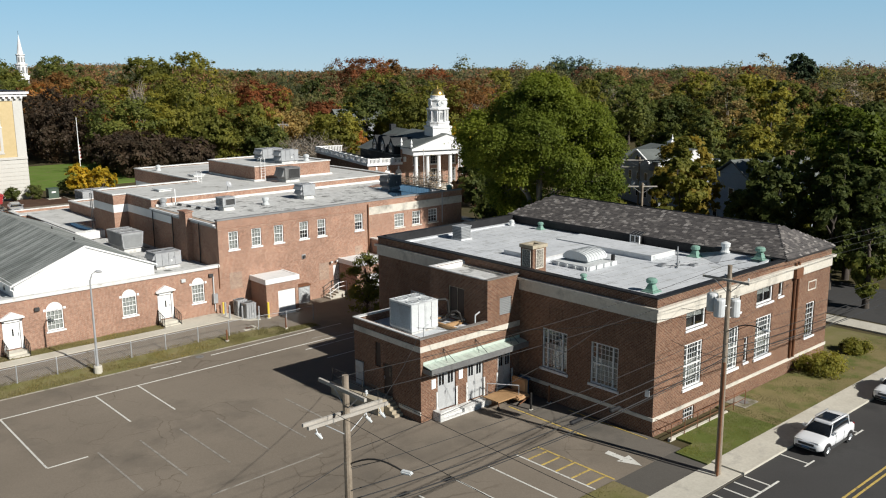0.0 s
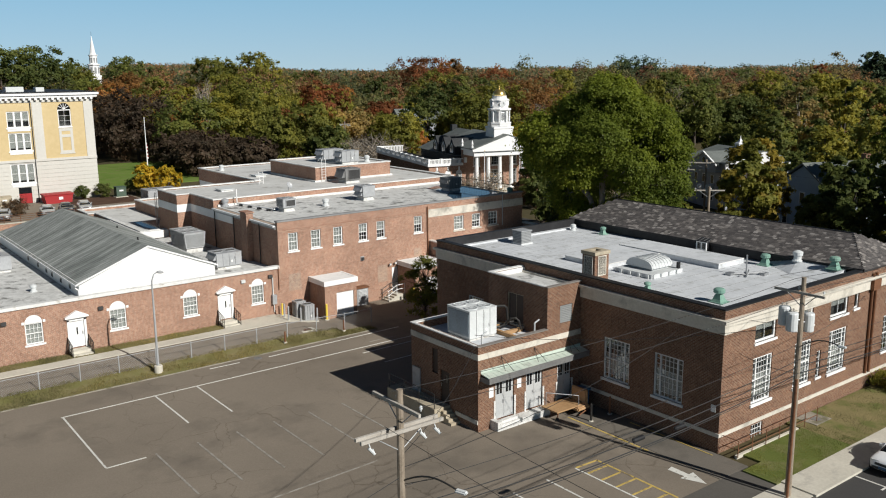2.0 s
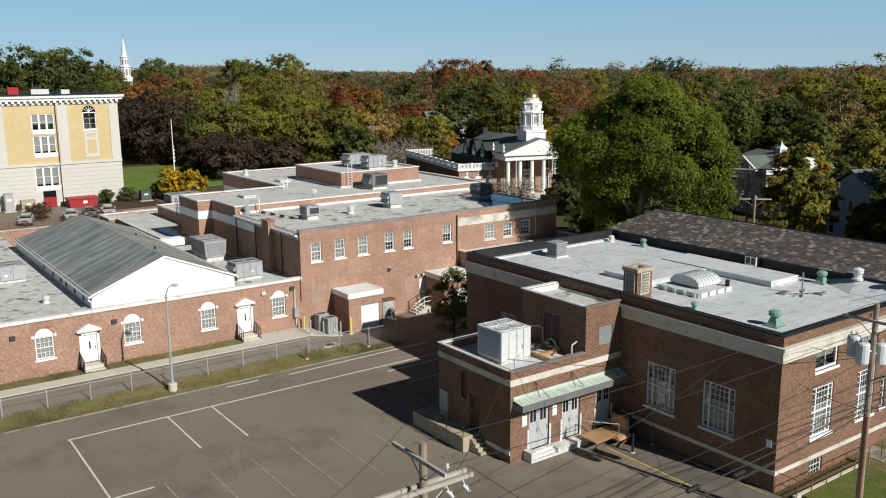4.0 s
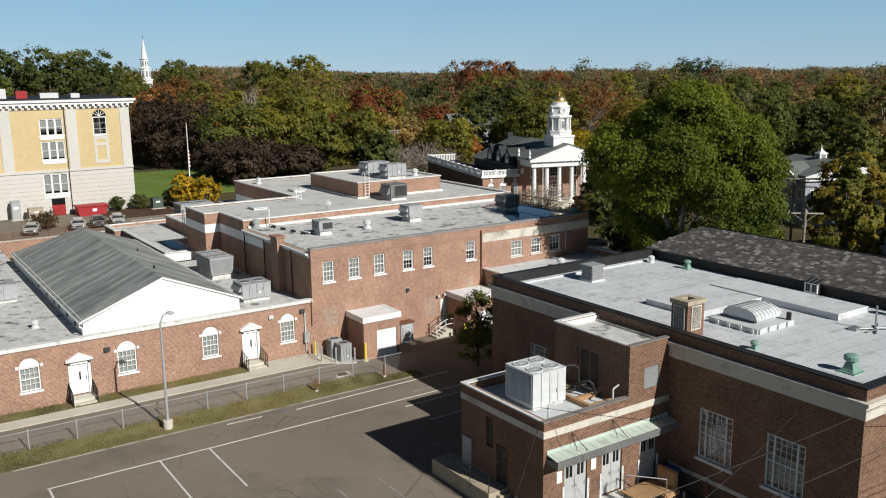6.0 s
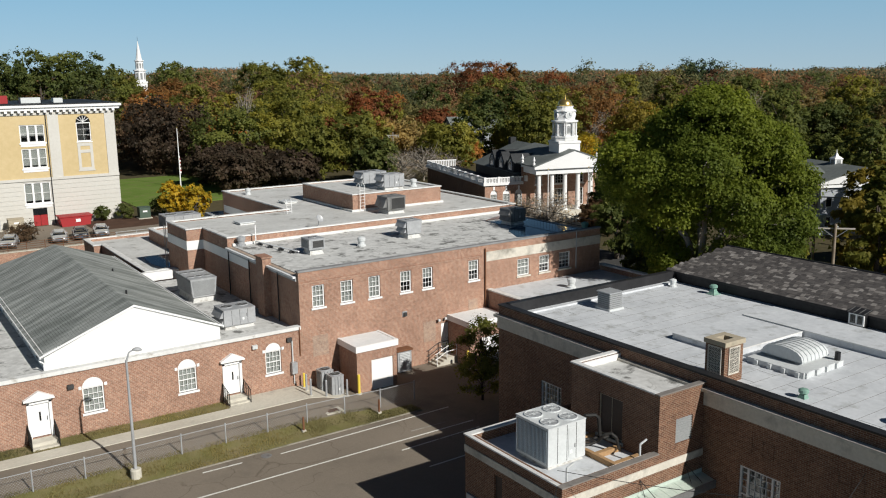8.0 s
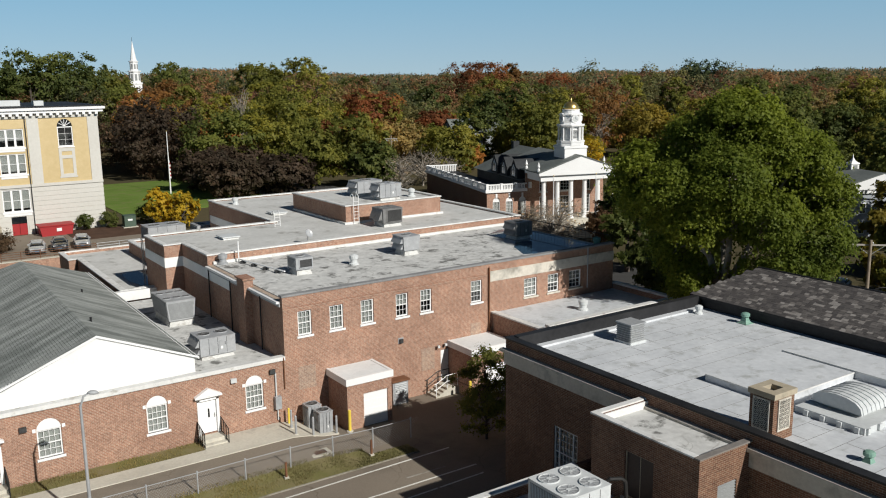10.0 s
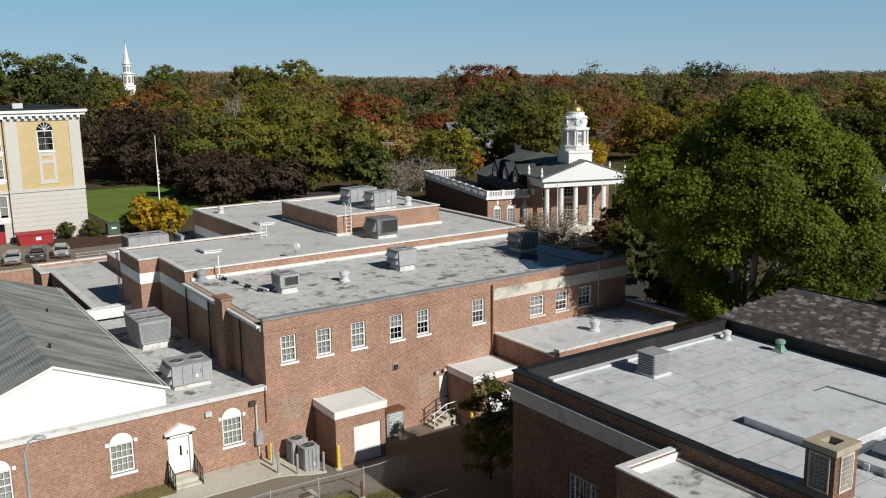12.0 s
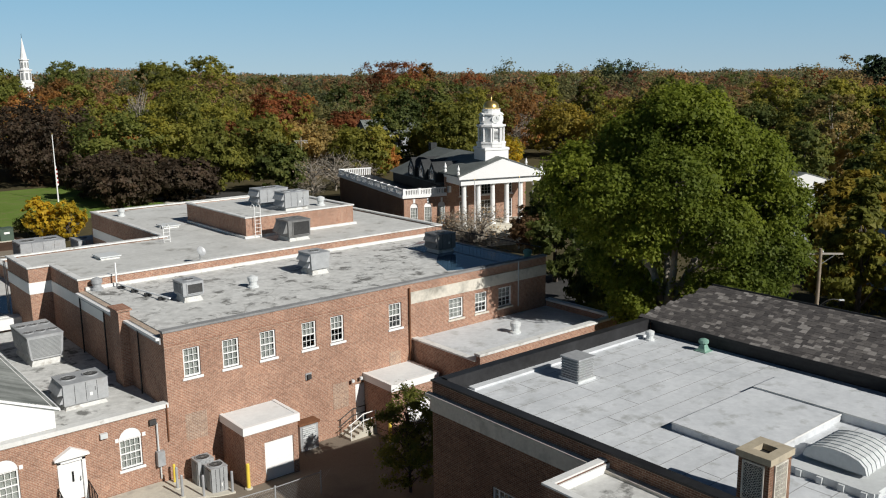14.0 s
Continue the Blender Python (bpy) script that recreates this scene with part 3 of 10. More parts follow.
# ---- road and lot markings ----
def stripe(x0, y0, x1, y1, w, material, label, z=0.036, name="painted_line", group="parking bay lines"):
    a, b = Vector((x0, y0, 0)), Vector((x1, y1, 0))
    s = (b - a).normalized().cross(Vector((0, 0, 1))) * w / 2
    bm = B()
    slab(bm, [(p.x, p.y) for p in (a - s, b - s, b + s, a + s)], z - 0.012, z + 0.004)
    return solo(name, bm, material, label, "painted line", group)


for x0, y0, x1, y1 in ((13.3, 55.8, 41.0, 55.85), (24.3, 58.6, 26.6, 58.54), (28.9, 58.36, 41.0, 58.62), (19.26, 50.0, 19.26, 55.75), (22.15, 50.0, 22.15, 55.75), (13.3, 46.8, 13.4, 55.75), (13.3, 46.75, 15.5, 46.75), (34.92, 54.62, 40.7, 54.76), (35.04, 51.85, 40.4, 51.95), (-8, 55.7, 8, 55.75)):
    stripe(x0, y0, x1, y1, 0.11, LINE_W, "white parking line on asphalt")
for x in (16.1, 18.55, 21.0, 23.45, 25.9, 28.3):
    stripe(x, 40.73, x, 46.88, 0.11, LINE_FADED, "faded parking line on asphalt")
stripe(18.5, 37.95, 25.4, 38.28, 0.11, LINE_FADED, "faded parking line on asphalt")
stripe(36.84, 56.68, 39.4, 56.64, 0.11, LINE_FADED, "faded parking line on asphalt")
for x in (23.6, 26.2, 28.75, 31.1, 33.25):
    stripe(x, 25.2, x, 30.78, 0.11, LINE_W, "white parking line on asphalt")
stripe(38.05, 29.75, 38.05, 36.0, 0.13, LINE_Y, "yellow line along the shaded walk", group="yellow lines")
stripe(40.32, 27.1, 40.34, 33.0, 0.07, LINE_Y, "thin worn yellow line at the foot of the wall", group="yellow lines", z=0.07)
stripe(34.87, 25.25, 34.9, 30.72, 0.13, LINE_Y, "yellow edge of a hatched bay", group="yellow lines")
stripe(33.32, 30.79, 34.96, 30.72, 0.13, LINE_Y, "yellow edge of a hatched bay", group="yellow lines")
for y in (29.92, 28.94, 27.94, 26.85, 25.82):
    stripe(33.32, y, 34.8, y, 0.12, LINE_Y, "yellow hatch stroke on asphalt", group="yellow lines")
bm = B()
slab(bm, [(37.44, 27.65), (37.42, 26.5), (37.78, 26.5), (37.24, 25.25), (36.72, 26.5), (37.04, 26.5), (37.0, 27.55)], 0.026, 0.042)
solo("painted_arrow", bm, LINE_W, "white direction arrow painted on asphalt", "painted arrow")
for i in range(4):
    stripe(37.2 + i, 20.9, 37.2 + i, 19.42, 0.11, LINE_W, "white hatch stroke painted at the kerb", 0.026, group="street lines")
stripe(36.4, 19.4, 41.0, 19.4, 0.11, LINE_W, "white edge of the kerb hatching", 0.03, group="street lines")
for x in (44.1, 50.2, 56.4):
    stripe(x, 20.9, x, 19.35, 0.1, LINE_W, "white bay line on the street", 0.026, group="street lines")
    stripe(x - 0.5, 19.3, x + 0.6, 19.3, 0.1, LINE_W, "white bay tick on the street", 0.03, group="street lines")
for y in (16.0, 16.35):
    stripe(-150, y, 70, y, 0.12, LINE_Y, "double yellow street centre line", 0.026, group="street lines")


# ---- windows, doors and wall parts ----
def window(parent, m, u0, u1, z0, z1, nx, ny, sashes=2, sill=True, blind=0.0, frame_w=0.07, back=0.09, frame_mat=None, name="window", label="", room=True):
    """A glazed sash window in a hole through a wall: frame, glazing bars, pane, sill, blind."""
    f = frame_w
    w = part(name, ring(B(), u0, u1, z0, z1, f, back, back + 0.1, m), frame_mat or TRIM, parent, label)
    if sashes > 1:
        zc = (z0 + z1) / 2
        part("meeting_rail", bx((u0 + f, back + 0.01, zc - 0.03), (u1 - f, back + 0.09, zc + 0.03), m), frame_mat or TRIM, w)
    for i in range(1, nx):
        u = u0 + f + (u1 - u0 - 2 * f) * i / nx
        part("glazing_bar", bx((u - 0.013, back + 0.02, z0 + f), (u + 0.013, back + 0.075, z1 - f), m), frame_mat or TRIM, w)
    for i in range(1, ny):
        z = z0 + f + (z1 - z0 - 2 * f) * i / ny
        if sashes < 2 or 2 * i != ny:
            part("glazing_bar", bx((u0 + f, back + 0.022, z - 0.013), (u1 - f, back + 0.073, z + 0.013), m), frame_mat or TRIM, w)
    part("pane", bx((u0 + f, back + 0.045, z0 + f), (u1 - f, back + 0.05, z1 - f), m), GLASS, w)
    if room:
        # added dark panel in place of an unlit room
        part("room_dark", bx((u0 - 0.2, back + 0.7, z0 - 0.2), (u1 + 0.2, back + 0.75, z1 + 0.2), m), ROOM_SHADE, w, "dark panel standing in for the unlit room")
    if blind > 0:
        part("blind", bx((u0 + f, back + 0.14, z1 - (z1 - z0) * blind), (u1 - f, back + 0.16, z1), m), BLIND, w, "pale roller blind")
    if sill:
        part("sill", bx((u0 - 0.1, -0.08, z0 - 0.13), (u1 + 0.1, back, z0), m), TRIM if sill == 1 else STONE, w)
    return w


def half_disc(u, z, r, n=12):
    return [(u + r * math.cos(math.pi * i / n), z + r * math.sin(math.pi * i / n)) for i in range(n + 1)]


def arch_fill(bm, m, u0, u1, zs, th, n=12):
    """The two corners of brick that round off a square hole above the springing zs."""
    u, r = (u0 + u1) / 2, (u1 - u0) / 2
    arc = half_disc(u, zs, r, n)
    prism(bm, [(u1, zs + r)] + [arc[i] for i in range(0, n // 2 + 1)], 0, th, m)
    prism(bm, [(u0, zs + r)] + [arc[i] for i in range(n, n // 2 - 1, -1)], 0, th, m)


def arched_window(parent, m, u0, u1, z0, zs):
    w = window(parent, m, u0, u1, z0, zs, 4, 4, 2, True, 1.0, 0.08, label="white twelve-pane sash under an arched panel")
    bm = B()
    prism(bm, half_disc((u0 + u1) / 2, zs, (u1 - u0) / 2 + 0.02, 14), 0.03, 0.16, m)
    part("arch_panel", bm, TRIM, w, "white half-round panel")
    for u in (u0 - 0.2, u1 + 0.03):
        part("impost", bx((u, -0.05, zs - 0.02), (u + 0.17, 0.12, zs + 0.17), m), TRIM, w, "white stone impost block")
    return w


def panel_door(parent, m, u0, u1, z0, z1, colour, lights=0, name="door", label="", back=0.08):
    bm = B()
    box(bm, (u0, back, z0), (u1, back + 0.06, z1), m)
    w = u1 - u0
    if not lights:
        for za, zb in ((0.08, 0.45), (0.52, 0.92)):
            for ua, ub in ((0.12, 0.46), (0.54, 0.88)):
                box(bm, (u0 + w * ua, back - 0.012, z0 + (z1 - z0) * za), (u0 + w * ub, back, z0 + (z1 - z0) * zb), m)
    else:
        box(bm, (u0 + w * 0.12, back - 0.012, z0 + (z1 - z0) * 0.08), (u0 + w * 0.88, back, z0 + (z1 - z0) * 0.5), m)
    d = part(name, bm, colour, parent, label)
    for i in range(lights):
        ua = u0 + w * (0.2 + 0.34 * i)
        part("door_pane", bx((ua, back - 0.015, z0 + (z1 - z0) * 0.62), (ua + w * 0.24, back - 0.005, z0 + (z1 - z0) * 0.9), m), CAR_GLASS, d, "dark door light")
    bm = B()
    tube(bm, m @ Vector((u0 + w * 0.88, back - 0.09, z0 + 0.95)), m @ Vector((u0 + w * 0.88, back - 0.09, z0 + 1.2)), 0.02, n=6)
    tube(bm, m @ Vector((u0 + w * 0.88, back - 0.1, z0 + 1.08)), m @ Vector((u0 + w * 0.88, back + 0.01, z0 + 1.08)), 0.015, n=6)
    part("door_handle", bm, STEEL, d)
    return d


def coping(bm, m, u0, u1, z0, z1, out=0.07, th=0.42):
    box(bm, (u0, -out, z0), (u1, th, z1), m)


# ---- arcaded wing with the gabled roof ----
def build_wing():
    h = thing("arcaded_wing", "single-storey red brick wing with arched windows and white coping", "building", at=(10, 75, 0))
    h.matrix_world = ID
    S = mat_south(66.95)
    wins = [(13.98, 15.2), (20.0, 21.25), (25.8, 27.0), (31.75, 32.9), (8.0, 9.2), (1.9, 3.1)]
    doors = [(16.9, 18.2), (28.75, 30.0), (4.9, 6.2)]
    holes = [(a, b, 1.82, 3.4 + (b - a) / 2) for a, b in wins] + [(a, b, 0.95, 3.2) for a, b in doors]
    bm = wall(B(), S, -8, 34.42, -0.2, 4.5, 0.35, holes)
    for a, b in wins:
        arch_fill(bm, S, a, b, 3.4, 0.35)
    part("wall", bm, BRICK, h)
    part("end_wall", wall(B(), mat_west(-8), 66.95 + 0.352, 109, -0.2, 4.5, 0.35), BRICK, h)
    bm = B()
    coping(bm, S, -8.1, 34.42, 4.56, 4.8)
    part("coping", bm, COPING, h, "white painted coping")
    part("flat_roof", bx((-7.6, 67.32, 4.2), (18.25, 109, 4.42)), ROOF_WORN, h, "weathered grey flat roof with stains")
    part("flat_roof", bx((18.25, 67.32, 4.2), (34.42, 88, 4.4)), ROOF_WORN, h, "weathered grey flat roof with stains")
    for a, b in wins:
        arched_window(h, S, a, b, 1.82, 3.4)
    for a, b in doors:
        panel_door(h, S, a + 0.12, b - 0.12, 1.0, 3.05, TRIM, 0, label="white panelled door under a small pediment")
        part("door_light", bx((a + 0.62, 0.06, 1.95), (a + 0.72, 0.079, 2.5), S), CAR_GLASS, h, "narrow dark door light")
        bm = B()
        for u0, u1 in ((a - 0.04, a + 0.12), (b - 0.12, b + 0.04)):
            box(bm, (u0, -0.06, 0.95), (u1, 0.2, 3.15), S)
        box(bm, (a - 0.04, -0.06, 3.05), (b + 0.04, 0.2, 3.3), S)
        part("door_surround", bm, TRIM, h)
        bm = B()
        prism(bm, [(a - 0.2, 3.3), (b + 0.2, 3.3), (b + 0.2, 3.4), ((a + b) / 2, 3.85), (a - 0.2, 3.4)], -0.28, 0.0, S)
        prism(bm, [(a - 0.05, 3.38), (b + 0.05, 3.38), ((a + b) / 2, 3.68)], -0.3, -0.28, S)
        part("pediment", bm, TRIM, h, "white triangular door pediment")
        bm = B()
        for i in range(2):
            box(bm, (a - 0.1, -1.15 + 0.35 * i, 0.35), (b + 0.1, -0.01, 0.72 + 0.2 * i), S)
        part("step", bm, CONCRETE, h, "concrete door step")
        for u in (a - 0.1, b + 0.1):
            rail = part("handrail", sweep(B(), [S @ Vector((u, v, 1.86 + 0.28 * v)) for v in (0.0, -0.4, -0.8, -1.28)], 0.026), IRON, h, "black iron handrail")
            part("lower_rail", tube(B(), S @ Vector((u, 0.0, 1.0)), S @ Vector((u, -1.28, 0.68)), 0.018, n=6), IRON, rail)
            for v in (-0.05, -0.45, -0.85, -1.25):
                part("post", tube(B(), S @ Vector((u, v, 0.5)), S @ Vector((u, v, 1.85 + 0.28 * v)), 0.022, n=6), IRON, rail)
            for i in range(9):
                v = -0.1 - 0.13 * i
                part("baluster", tube(B(), S @ Vector((u, v, 0.7 + 0.2 * v)), S @ Vector((u, v, 1.8 + 0.28 * v)), 0.01, n=4), IRON, rail)
    # gabled hall on the flat roof
    ax, ex, rx, y0, y1, ez, rz = 18.3, 29.2, 23.75, 68.3, 93.0, 5.48, 7.7
    bm = B()
    prism(bm, [(ax, 4.4), (ex, 4.4), (ex, ez), (rx, rz - 0.05), (ax, ez)], 0, 0.3, mat_south(y0))
    part("gable_wall", bm, WHITE, h, "plain white gable end")
    bm = wall(B(), mat_west(ax), y0 + 0.3, y1 + 3.5, 4.4, ez, 0.25)
    part("side_wall", bm, WHITE, h, "white side wall under the eaves")
    for y in (70.6, 73.2, 75.9, 77.7, 80.5, 84.0):
        part("side_window", bx((y, -0.02, 4.62), (y + 0.5, -0.001, 5.16), mat_west(ax)), CAR_GLASS, h, "small dark window")
    bm = tube(B(), (ax - 0.3, y0 - 0.08, 5.2), (ax - 0.06, y0 - 0.08, 5.0), 0.05, n=7)
    tube(bm, (ax - 0.06, y0 - 0.08, 5.0), (ax - 0.06, y0 - 0.08, 4.45), 0.05, n=7)
    part("downpipe", bm, TRIM, h, "short white downpipe")
    bm = wall(B(), mat_east(ex), y0 + 0.3, y1 + 3.5, 4.4, ez, 0.25)
    part("side_wall", bm, WHITE, h, "white side wall under the eaves")
    slope_len = math.hypot(rx - ax, rz - ez)
    for side, xa in (("gable_roof", ax - 0.2), ("gable_roof", ex + 0.2)):
        s = 1 if xa < rx else -1
        n = 36
        for i in range(n):
            fa, fb = i / n, (i + 1) / n
            x0, x1 = xa + (rx - xa) * fa, xa + (rx - xa) * fb
            za, zb = ez - 0.12 + (rz - ez + 0.15) * fa, ez - 0.12 + (rz - ez + 0.15) * fb
            yb0, yb1 = y1 + 3.6 - 3.6 * fa, y1 + 3.6 - 3.6 * fb
            bm = B()
            v = [bm.verts.new(c) for c in ((x0, y0 - 0.05, za + 0.026), (x0, yb0, za + 0.026), (x1, yb1, zb + 0.01), (x1, y0 - 0.05, zb + 0.01), (x0, y0 - 0.05, za - 0.1), (x0, yb0, za - 0.1), (x1, yb1, zb - 0.1), (x1, y0 - 0.05, zb - 0.1))]
            for f in ((0, 1, 2, 3), (7, 6, 5, 4), (0, 3, 7, 4), (1, 0, 4, 5), (2, 1, 5, 6), (3, 2, 6, 7)):
                bm.faces.new([v[k] for k in f])
            part("shingle_course", bm, SHINGLE_G, h, "weathered grey shingle course" if i == 0 else "")
    bm = B()
    v = [bm.verts.new(c) for c in ((ax - 0.2, y1 + 3.6, ez - 0.1), (ex + 0.2, y1 + 3.6, ez - 0.1), (rx, y1, rz + 0.03))]
    bm.faces.new(v)
    part("hip_roof", bm, SHINGLE_G, h)
    bm = B()
    prism(bm, [(ax - 0.25, ez - 0.16), (ax - 0.25, ez - 0.04), (rx, rz + 0.06), (ex + 0.25, ez - 0.04), (ex + 0.25, ez - 0.16), (rx, rz - 0.08)], -0.1, -0.045, mat_south(y0))
    part("verge_board", bm, TRIM, h, "white verge board")
    for x in (ax - 0.27, ex + 0.21):
        part("gutter", bx((x, y0 - 0.08, ez - 0.2), (x + 0.06, y1 + 3.6, ez - 0.08)), TRIM, h, "white eaves gutter")
    bm = tube(B(), (24.4, 72.5, 7.2), (24.4, 72.5, 7.75), 0.07, n=8)
    part("roof_pipe", bm, FLASH, h)
    bm = tube(B(), (26.3, 84.0, 6.4), (26.3, 84.0, 6.9), 0.07, n=8)
    part("roof_pipe", bm, FLASH, h)
    for u, z in ((19.35, 3.7), (31.0, 3.95), (33.5, 4.0), (12.6, 3.7)):
        bm = bx((u - 0.18, -0.18, z - 0.13), (u + 0.18, 0.0, z + 0.13), S)
        part("wall_lamp", bm, DARK if u != 31.0 else METAL_W, h, "small wall light")
    bm = tube(B(), (33.7, 66.85, 2.2), (33.7, 66.85, 3.9), 0.05, n=6)
    tube(bm, (33.75, 66.85, 0.8), (33.75, 66.85, 1.6), 0.04, n=6)
    part("conduit", bm, METAL_W, h)
    part("meter_box", bx((33.55, 66.65, 1.55), (33.95, 66.95, 2.35)), METAL, h, "grey meter box")
    bm = tube(B(), (34.3, 66.88, 2.7), (34.3, 66.88, 4.75), 0.04, n=6)
    part("downpipe", bm, RUST, h)


build_wing()


# ---- two-storey block with stepped flat roofs ----
def build_block():
    h = thing("brick_block", "two-storey red brick block with sash windows and stepped flat roofs", "building")
    S, W = mat_south(66.95), mat_west(34.42)
    x1 = 62.7
    ups = [(35.4, 36.35), (37.62, 38.6), (39.88, 40.85), (42.55, 43.5), (44.5, 45.42), (48.75, 49.72)]
    rights = [(53.6, 54.85), (55.9, 57.0), (58.05, 59.3)]
    holes = [(a, b, 5.9, 7.5) for a, b in ups] + [(a, b, 5.58, 6.98) for a, b in rights] + [(46.1, 46.82, 0.58, 2.95)]
    part("wall", wall(B(), S, 34.42, x1, -0.2, 8.54, 0.35, holes), BRICK, h)
    part("side_wall", wall(B(), W, 67.3, 80.2, -0.2, 8.25, 0.35), BRICK, h, "shaded brick side wall")
    part("end_wall", wall(B(), mat_east(x1), 67.302, 90, -0.2, 8.25, 0.35), BRICK, h)
    for a, b in ups:
        window(h, S, a, b, 5.9, 7.5, 3, 4, 2, 1, 0.55 + 0.45 * (int(a) % 2), 0.09, label="white eight-over-eight sash with a white sill")
    for i, (a, b) in enumerate(rights):
        window(h, S, a, b, 5.58, 6.98, 3, 4, 2, 2, 0.95 if i == 0 else 0.6, 0.09, label="white multi-pane sash window")
    panel_door(h, S, 46.12, 46.8, 0.6, 2.93, TRIM, 0, label="white steel side door")
    part("roof", bx((34.77, 67.3, 7.95), (62.35, 80.2, 8.3)), ROOF_WORN, h, "worn grey membrane roof with dark stains")
    bm = B()
    coping(bm, S, 34.36, x1 + 0.06, 8.54, 8.66, 0.06, 0.4)
    part("roof_edge", bm, SEAM, h, "dark metal roof edge")
    bm = B()
    box(bm, (50.45, -0.04, 7.22), (x1 + 0.02, 0.0, 7.98), S)
    part("stone_band", bm, STONE, h, "pale stone band")
    for i in range(2):
        part("brick_course", bx((34.42, -0.03, 7.68 + 0.14 * i), (50.2, 0.0, 7.73 + 0.14 * i), S), BRICK, h, "projecting brick course")
    # patched brick fields
    for u0, u1, z0, z1 in ((35.3, 36.5, 2.4, 3.9), (44.5, 45.6, 1.7, 3.3), (48.7, 49.6, 3.5, 4.4)):
        part("brick_patch", bx((u0, -0.012, z0), (u1, 0.0, z1), S), BRICK_TAN, h, "bricked-up opening of paler brick")
    bm = tube(B(), (50.3, 66.85, 0.1), (50.3, 66.85, 8.3), 0.06, n=8)
    for z in (2, 4, 6):
        tube(bm, (50.3, 66.85, z), (50.3, 66.85, z + 0.08), 0.085, n=8)
    part("downpipe", bm, RUST, h, "brown rainwater pipe")
    bm = tube(B(), (59.9, 66.88, 5.4), (59.9, 66.88, 8.6), 0.05, n=6)
    part("downpipe", bm, METAL, h)
    # gutter and pier on the shaded side
    for y0, y1 in ((67.2, 71.8), (73.2, 80.0)):
        part("gutter", bx((34.12, y0, 8.12), (34.3, y1, 8.26)), TRIM, h, "white gutter on brackets")
        part("gutter_shade", bx((34.3, y0, 7.9), (34.4, y1, 8.24)), METAL, h)
    bm = bx((33.9, 71.85, 4.0), (34.55, 73.1, 8.75))
    box(bm, (33.8, 71.75, 8.752), (34.65, 73.2, 8.86))
    part("brick_pier", bm, BRICK, h, "brick flue pier")
    for y in (70.2, 75.5, 79.8):
        part("downpipe", tube(B(), (34.3, y, 4.4), (34.3, y, 8.1), 0.05, n=6), FLASH, h)
    # second step
    for seg in ((mat_south(80.2), 34.42, 64.0), (mat_south(86.0), 33.0, 34.42)):
        m, a, b = seg
        part("step_wall", wall(B(), m, a, b, 4.0, 8.95, 0.3), BRICK, h)
    for m, a, b in ((mat_west(34.42), 80.5, 86.0), (mat_west(33.0), 86.3, 91.0), (mat_west(44.4), 91.3, 107.8), (mat_east(64.0), 80.5, 107.8)):
        part("step_wall", wall(B(), m, a, b, 0.0, 8.95, 0.3), BRICK, h)
    for m, a, b in ((mat_north(91.3), 33.0, 44.7), (mat_north(108.1), 44.4, 64.0)):
        part("step_wall", wall(B(), m, a, b, 0.0, 8.95, 0.3), BRICK, h)
    for u0, u1, z0, z1, m in ((32.96, 34.38, 7.2, 7.98, mat_south(86.0)), (75.9, 86.0, 7.2, 7.98, W), (86.0, 91.3, 7.2, 7.98, mat_west(33.0)), (91.35, 107.8, 6.7, 7.5, mat_west(44.4))):
        part("stone_band", bx((u0, -0.04, z0), (u1, 0.0, z1), m), WHITE, h, "white painted band")
    part("upper_roof", slab(B(), [(34.7, 80.4), (63.8, 80.4), (63.8, 107.9), (44.6, 107.9), (44.6, 91.1), (33.3, 91.1), (33.3, 86.2), (34.7, 86.2)], 8.6, 8.86), ROOF_GREY, h, "pale grey upper roof")
    bm = B()
    coping(bm, mat_south(80.2), 34.36, 64.06, 8.95, 9.06)
    box(bm, (32.92, 85.92, 8.95), (34.36, 86.35, 9.06))
    box(bm, (34.36, 80.63, 8.95), (34.78, 86.35, 9.06))
    box(bm, (32.92, 86.35, 8.95), (33.34, 91.37, 9.06))
    box(bm, (33.34, 90.9, 8.95), (44.75, 91.37, 9.06))
    box(bm, (44.33, 91.37, 8.95), (44.75, 108.2, 9.06))
    box(bm, (44.75, 107.7, 8.95), (64.06, 108.2, 9.06))
    box(bm, (63.65, 80.63, 8.95), (64.06, 107.7, 9.06))
    part("upper_coping", bm, COPING, h, "white painted coping")
    bm = B()
    box(bm, (34.8, 80.0, 8.3), (62.3, 80.19, 8.5))
    part("base_flashing", bm, COPING, h, "white base flashing with stains")
    # third step
    m = mat_south(86.5)
    bm = wall(B(), m, 49.3, 59.4, 8.86, 10.45, 0.3)
    part("top_wall", bm, BRICK, h)
    bm = wall(B(), mat_west(49.3), 86.8, 97.2, 8.86, 10.45, 0.3)
    wall(bm, mat_east(59.4), 86.8, 97.2, 8.86, 10.45, 0.3)
    wall(bm, mat_north(97.5), 49.3, 59.4, 8.86, 10.45, 0.3)
    part("top_wall", bm, BRICK, h)
    part("top_roof", bx((49.6, 86.8, 10.2), (59.1, 97.2, 10.4)), ROOF_GREY, h, "grey roof of the stair tower")
    bm = B()
    for a, b in (((49.22, 86.42), (59.48, 86.82)), ((49.22, 86.82), (49.62, 97.2)), ((59.08, 86.82), (59.48, 97.2)), ((49.22, 97.2), (59.48, 97.58))):
        box(bm, (*a, 10.45), (*b, 10.55))
    part("top_coping", bm, COPING, h)
    bm = B()
    box(bm, (49.1, 86.3, 8.86), (59.6, 86.5, 9.04))
    box(bm, (49.1, 86.5, 8.86), (49.3, 97.2, 9.04))
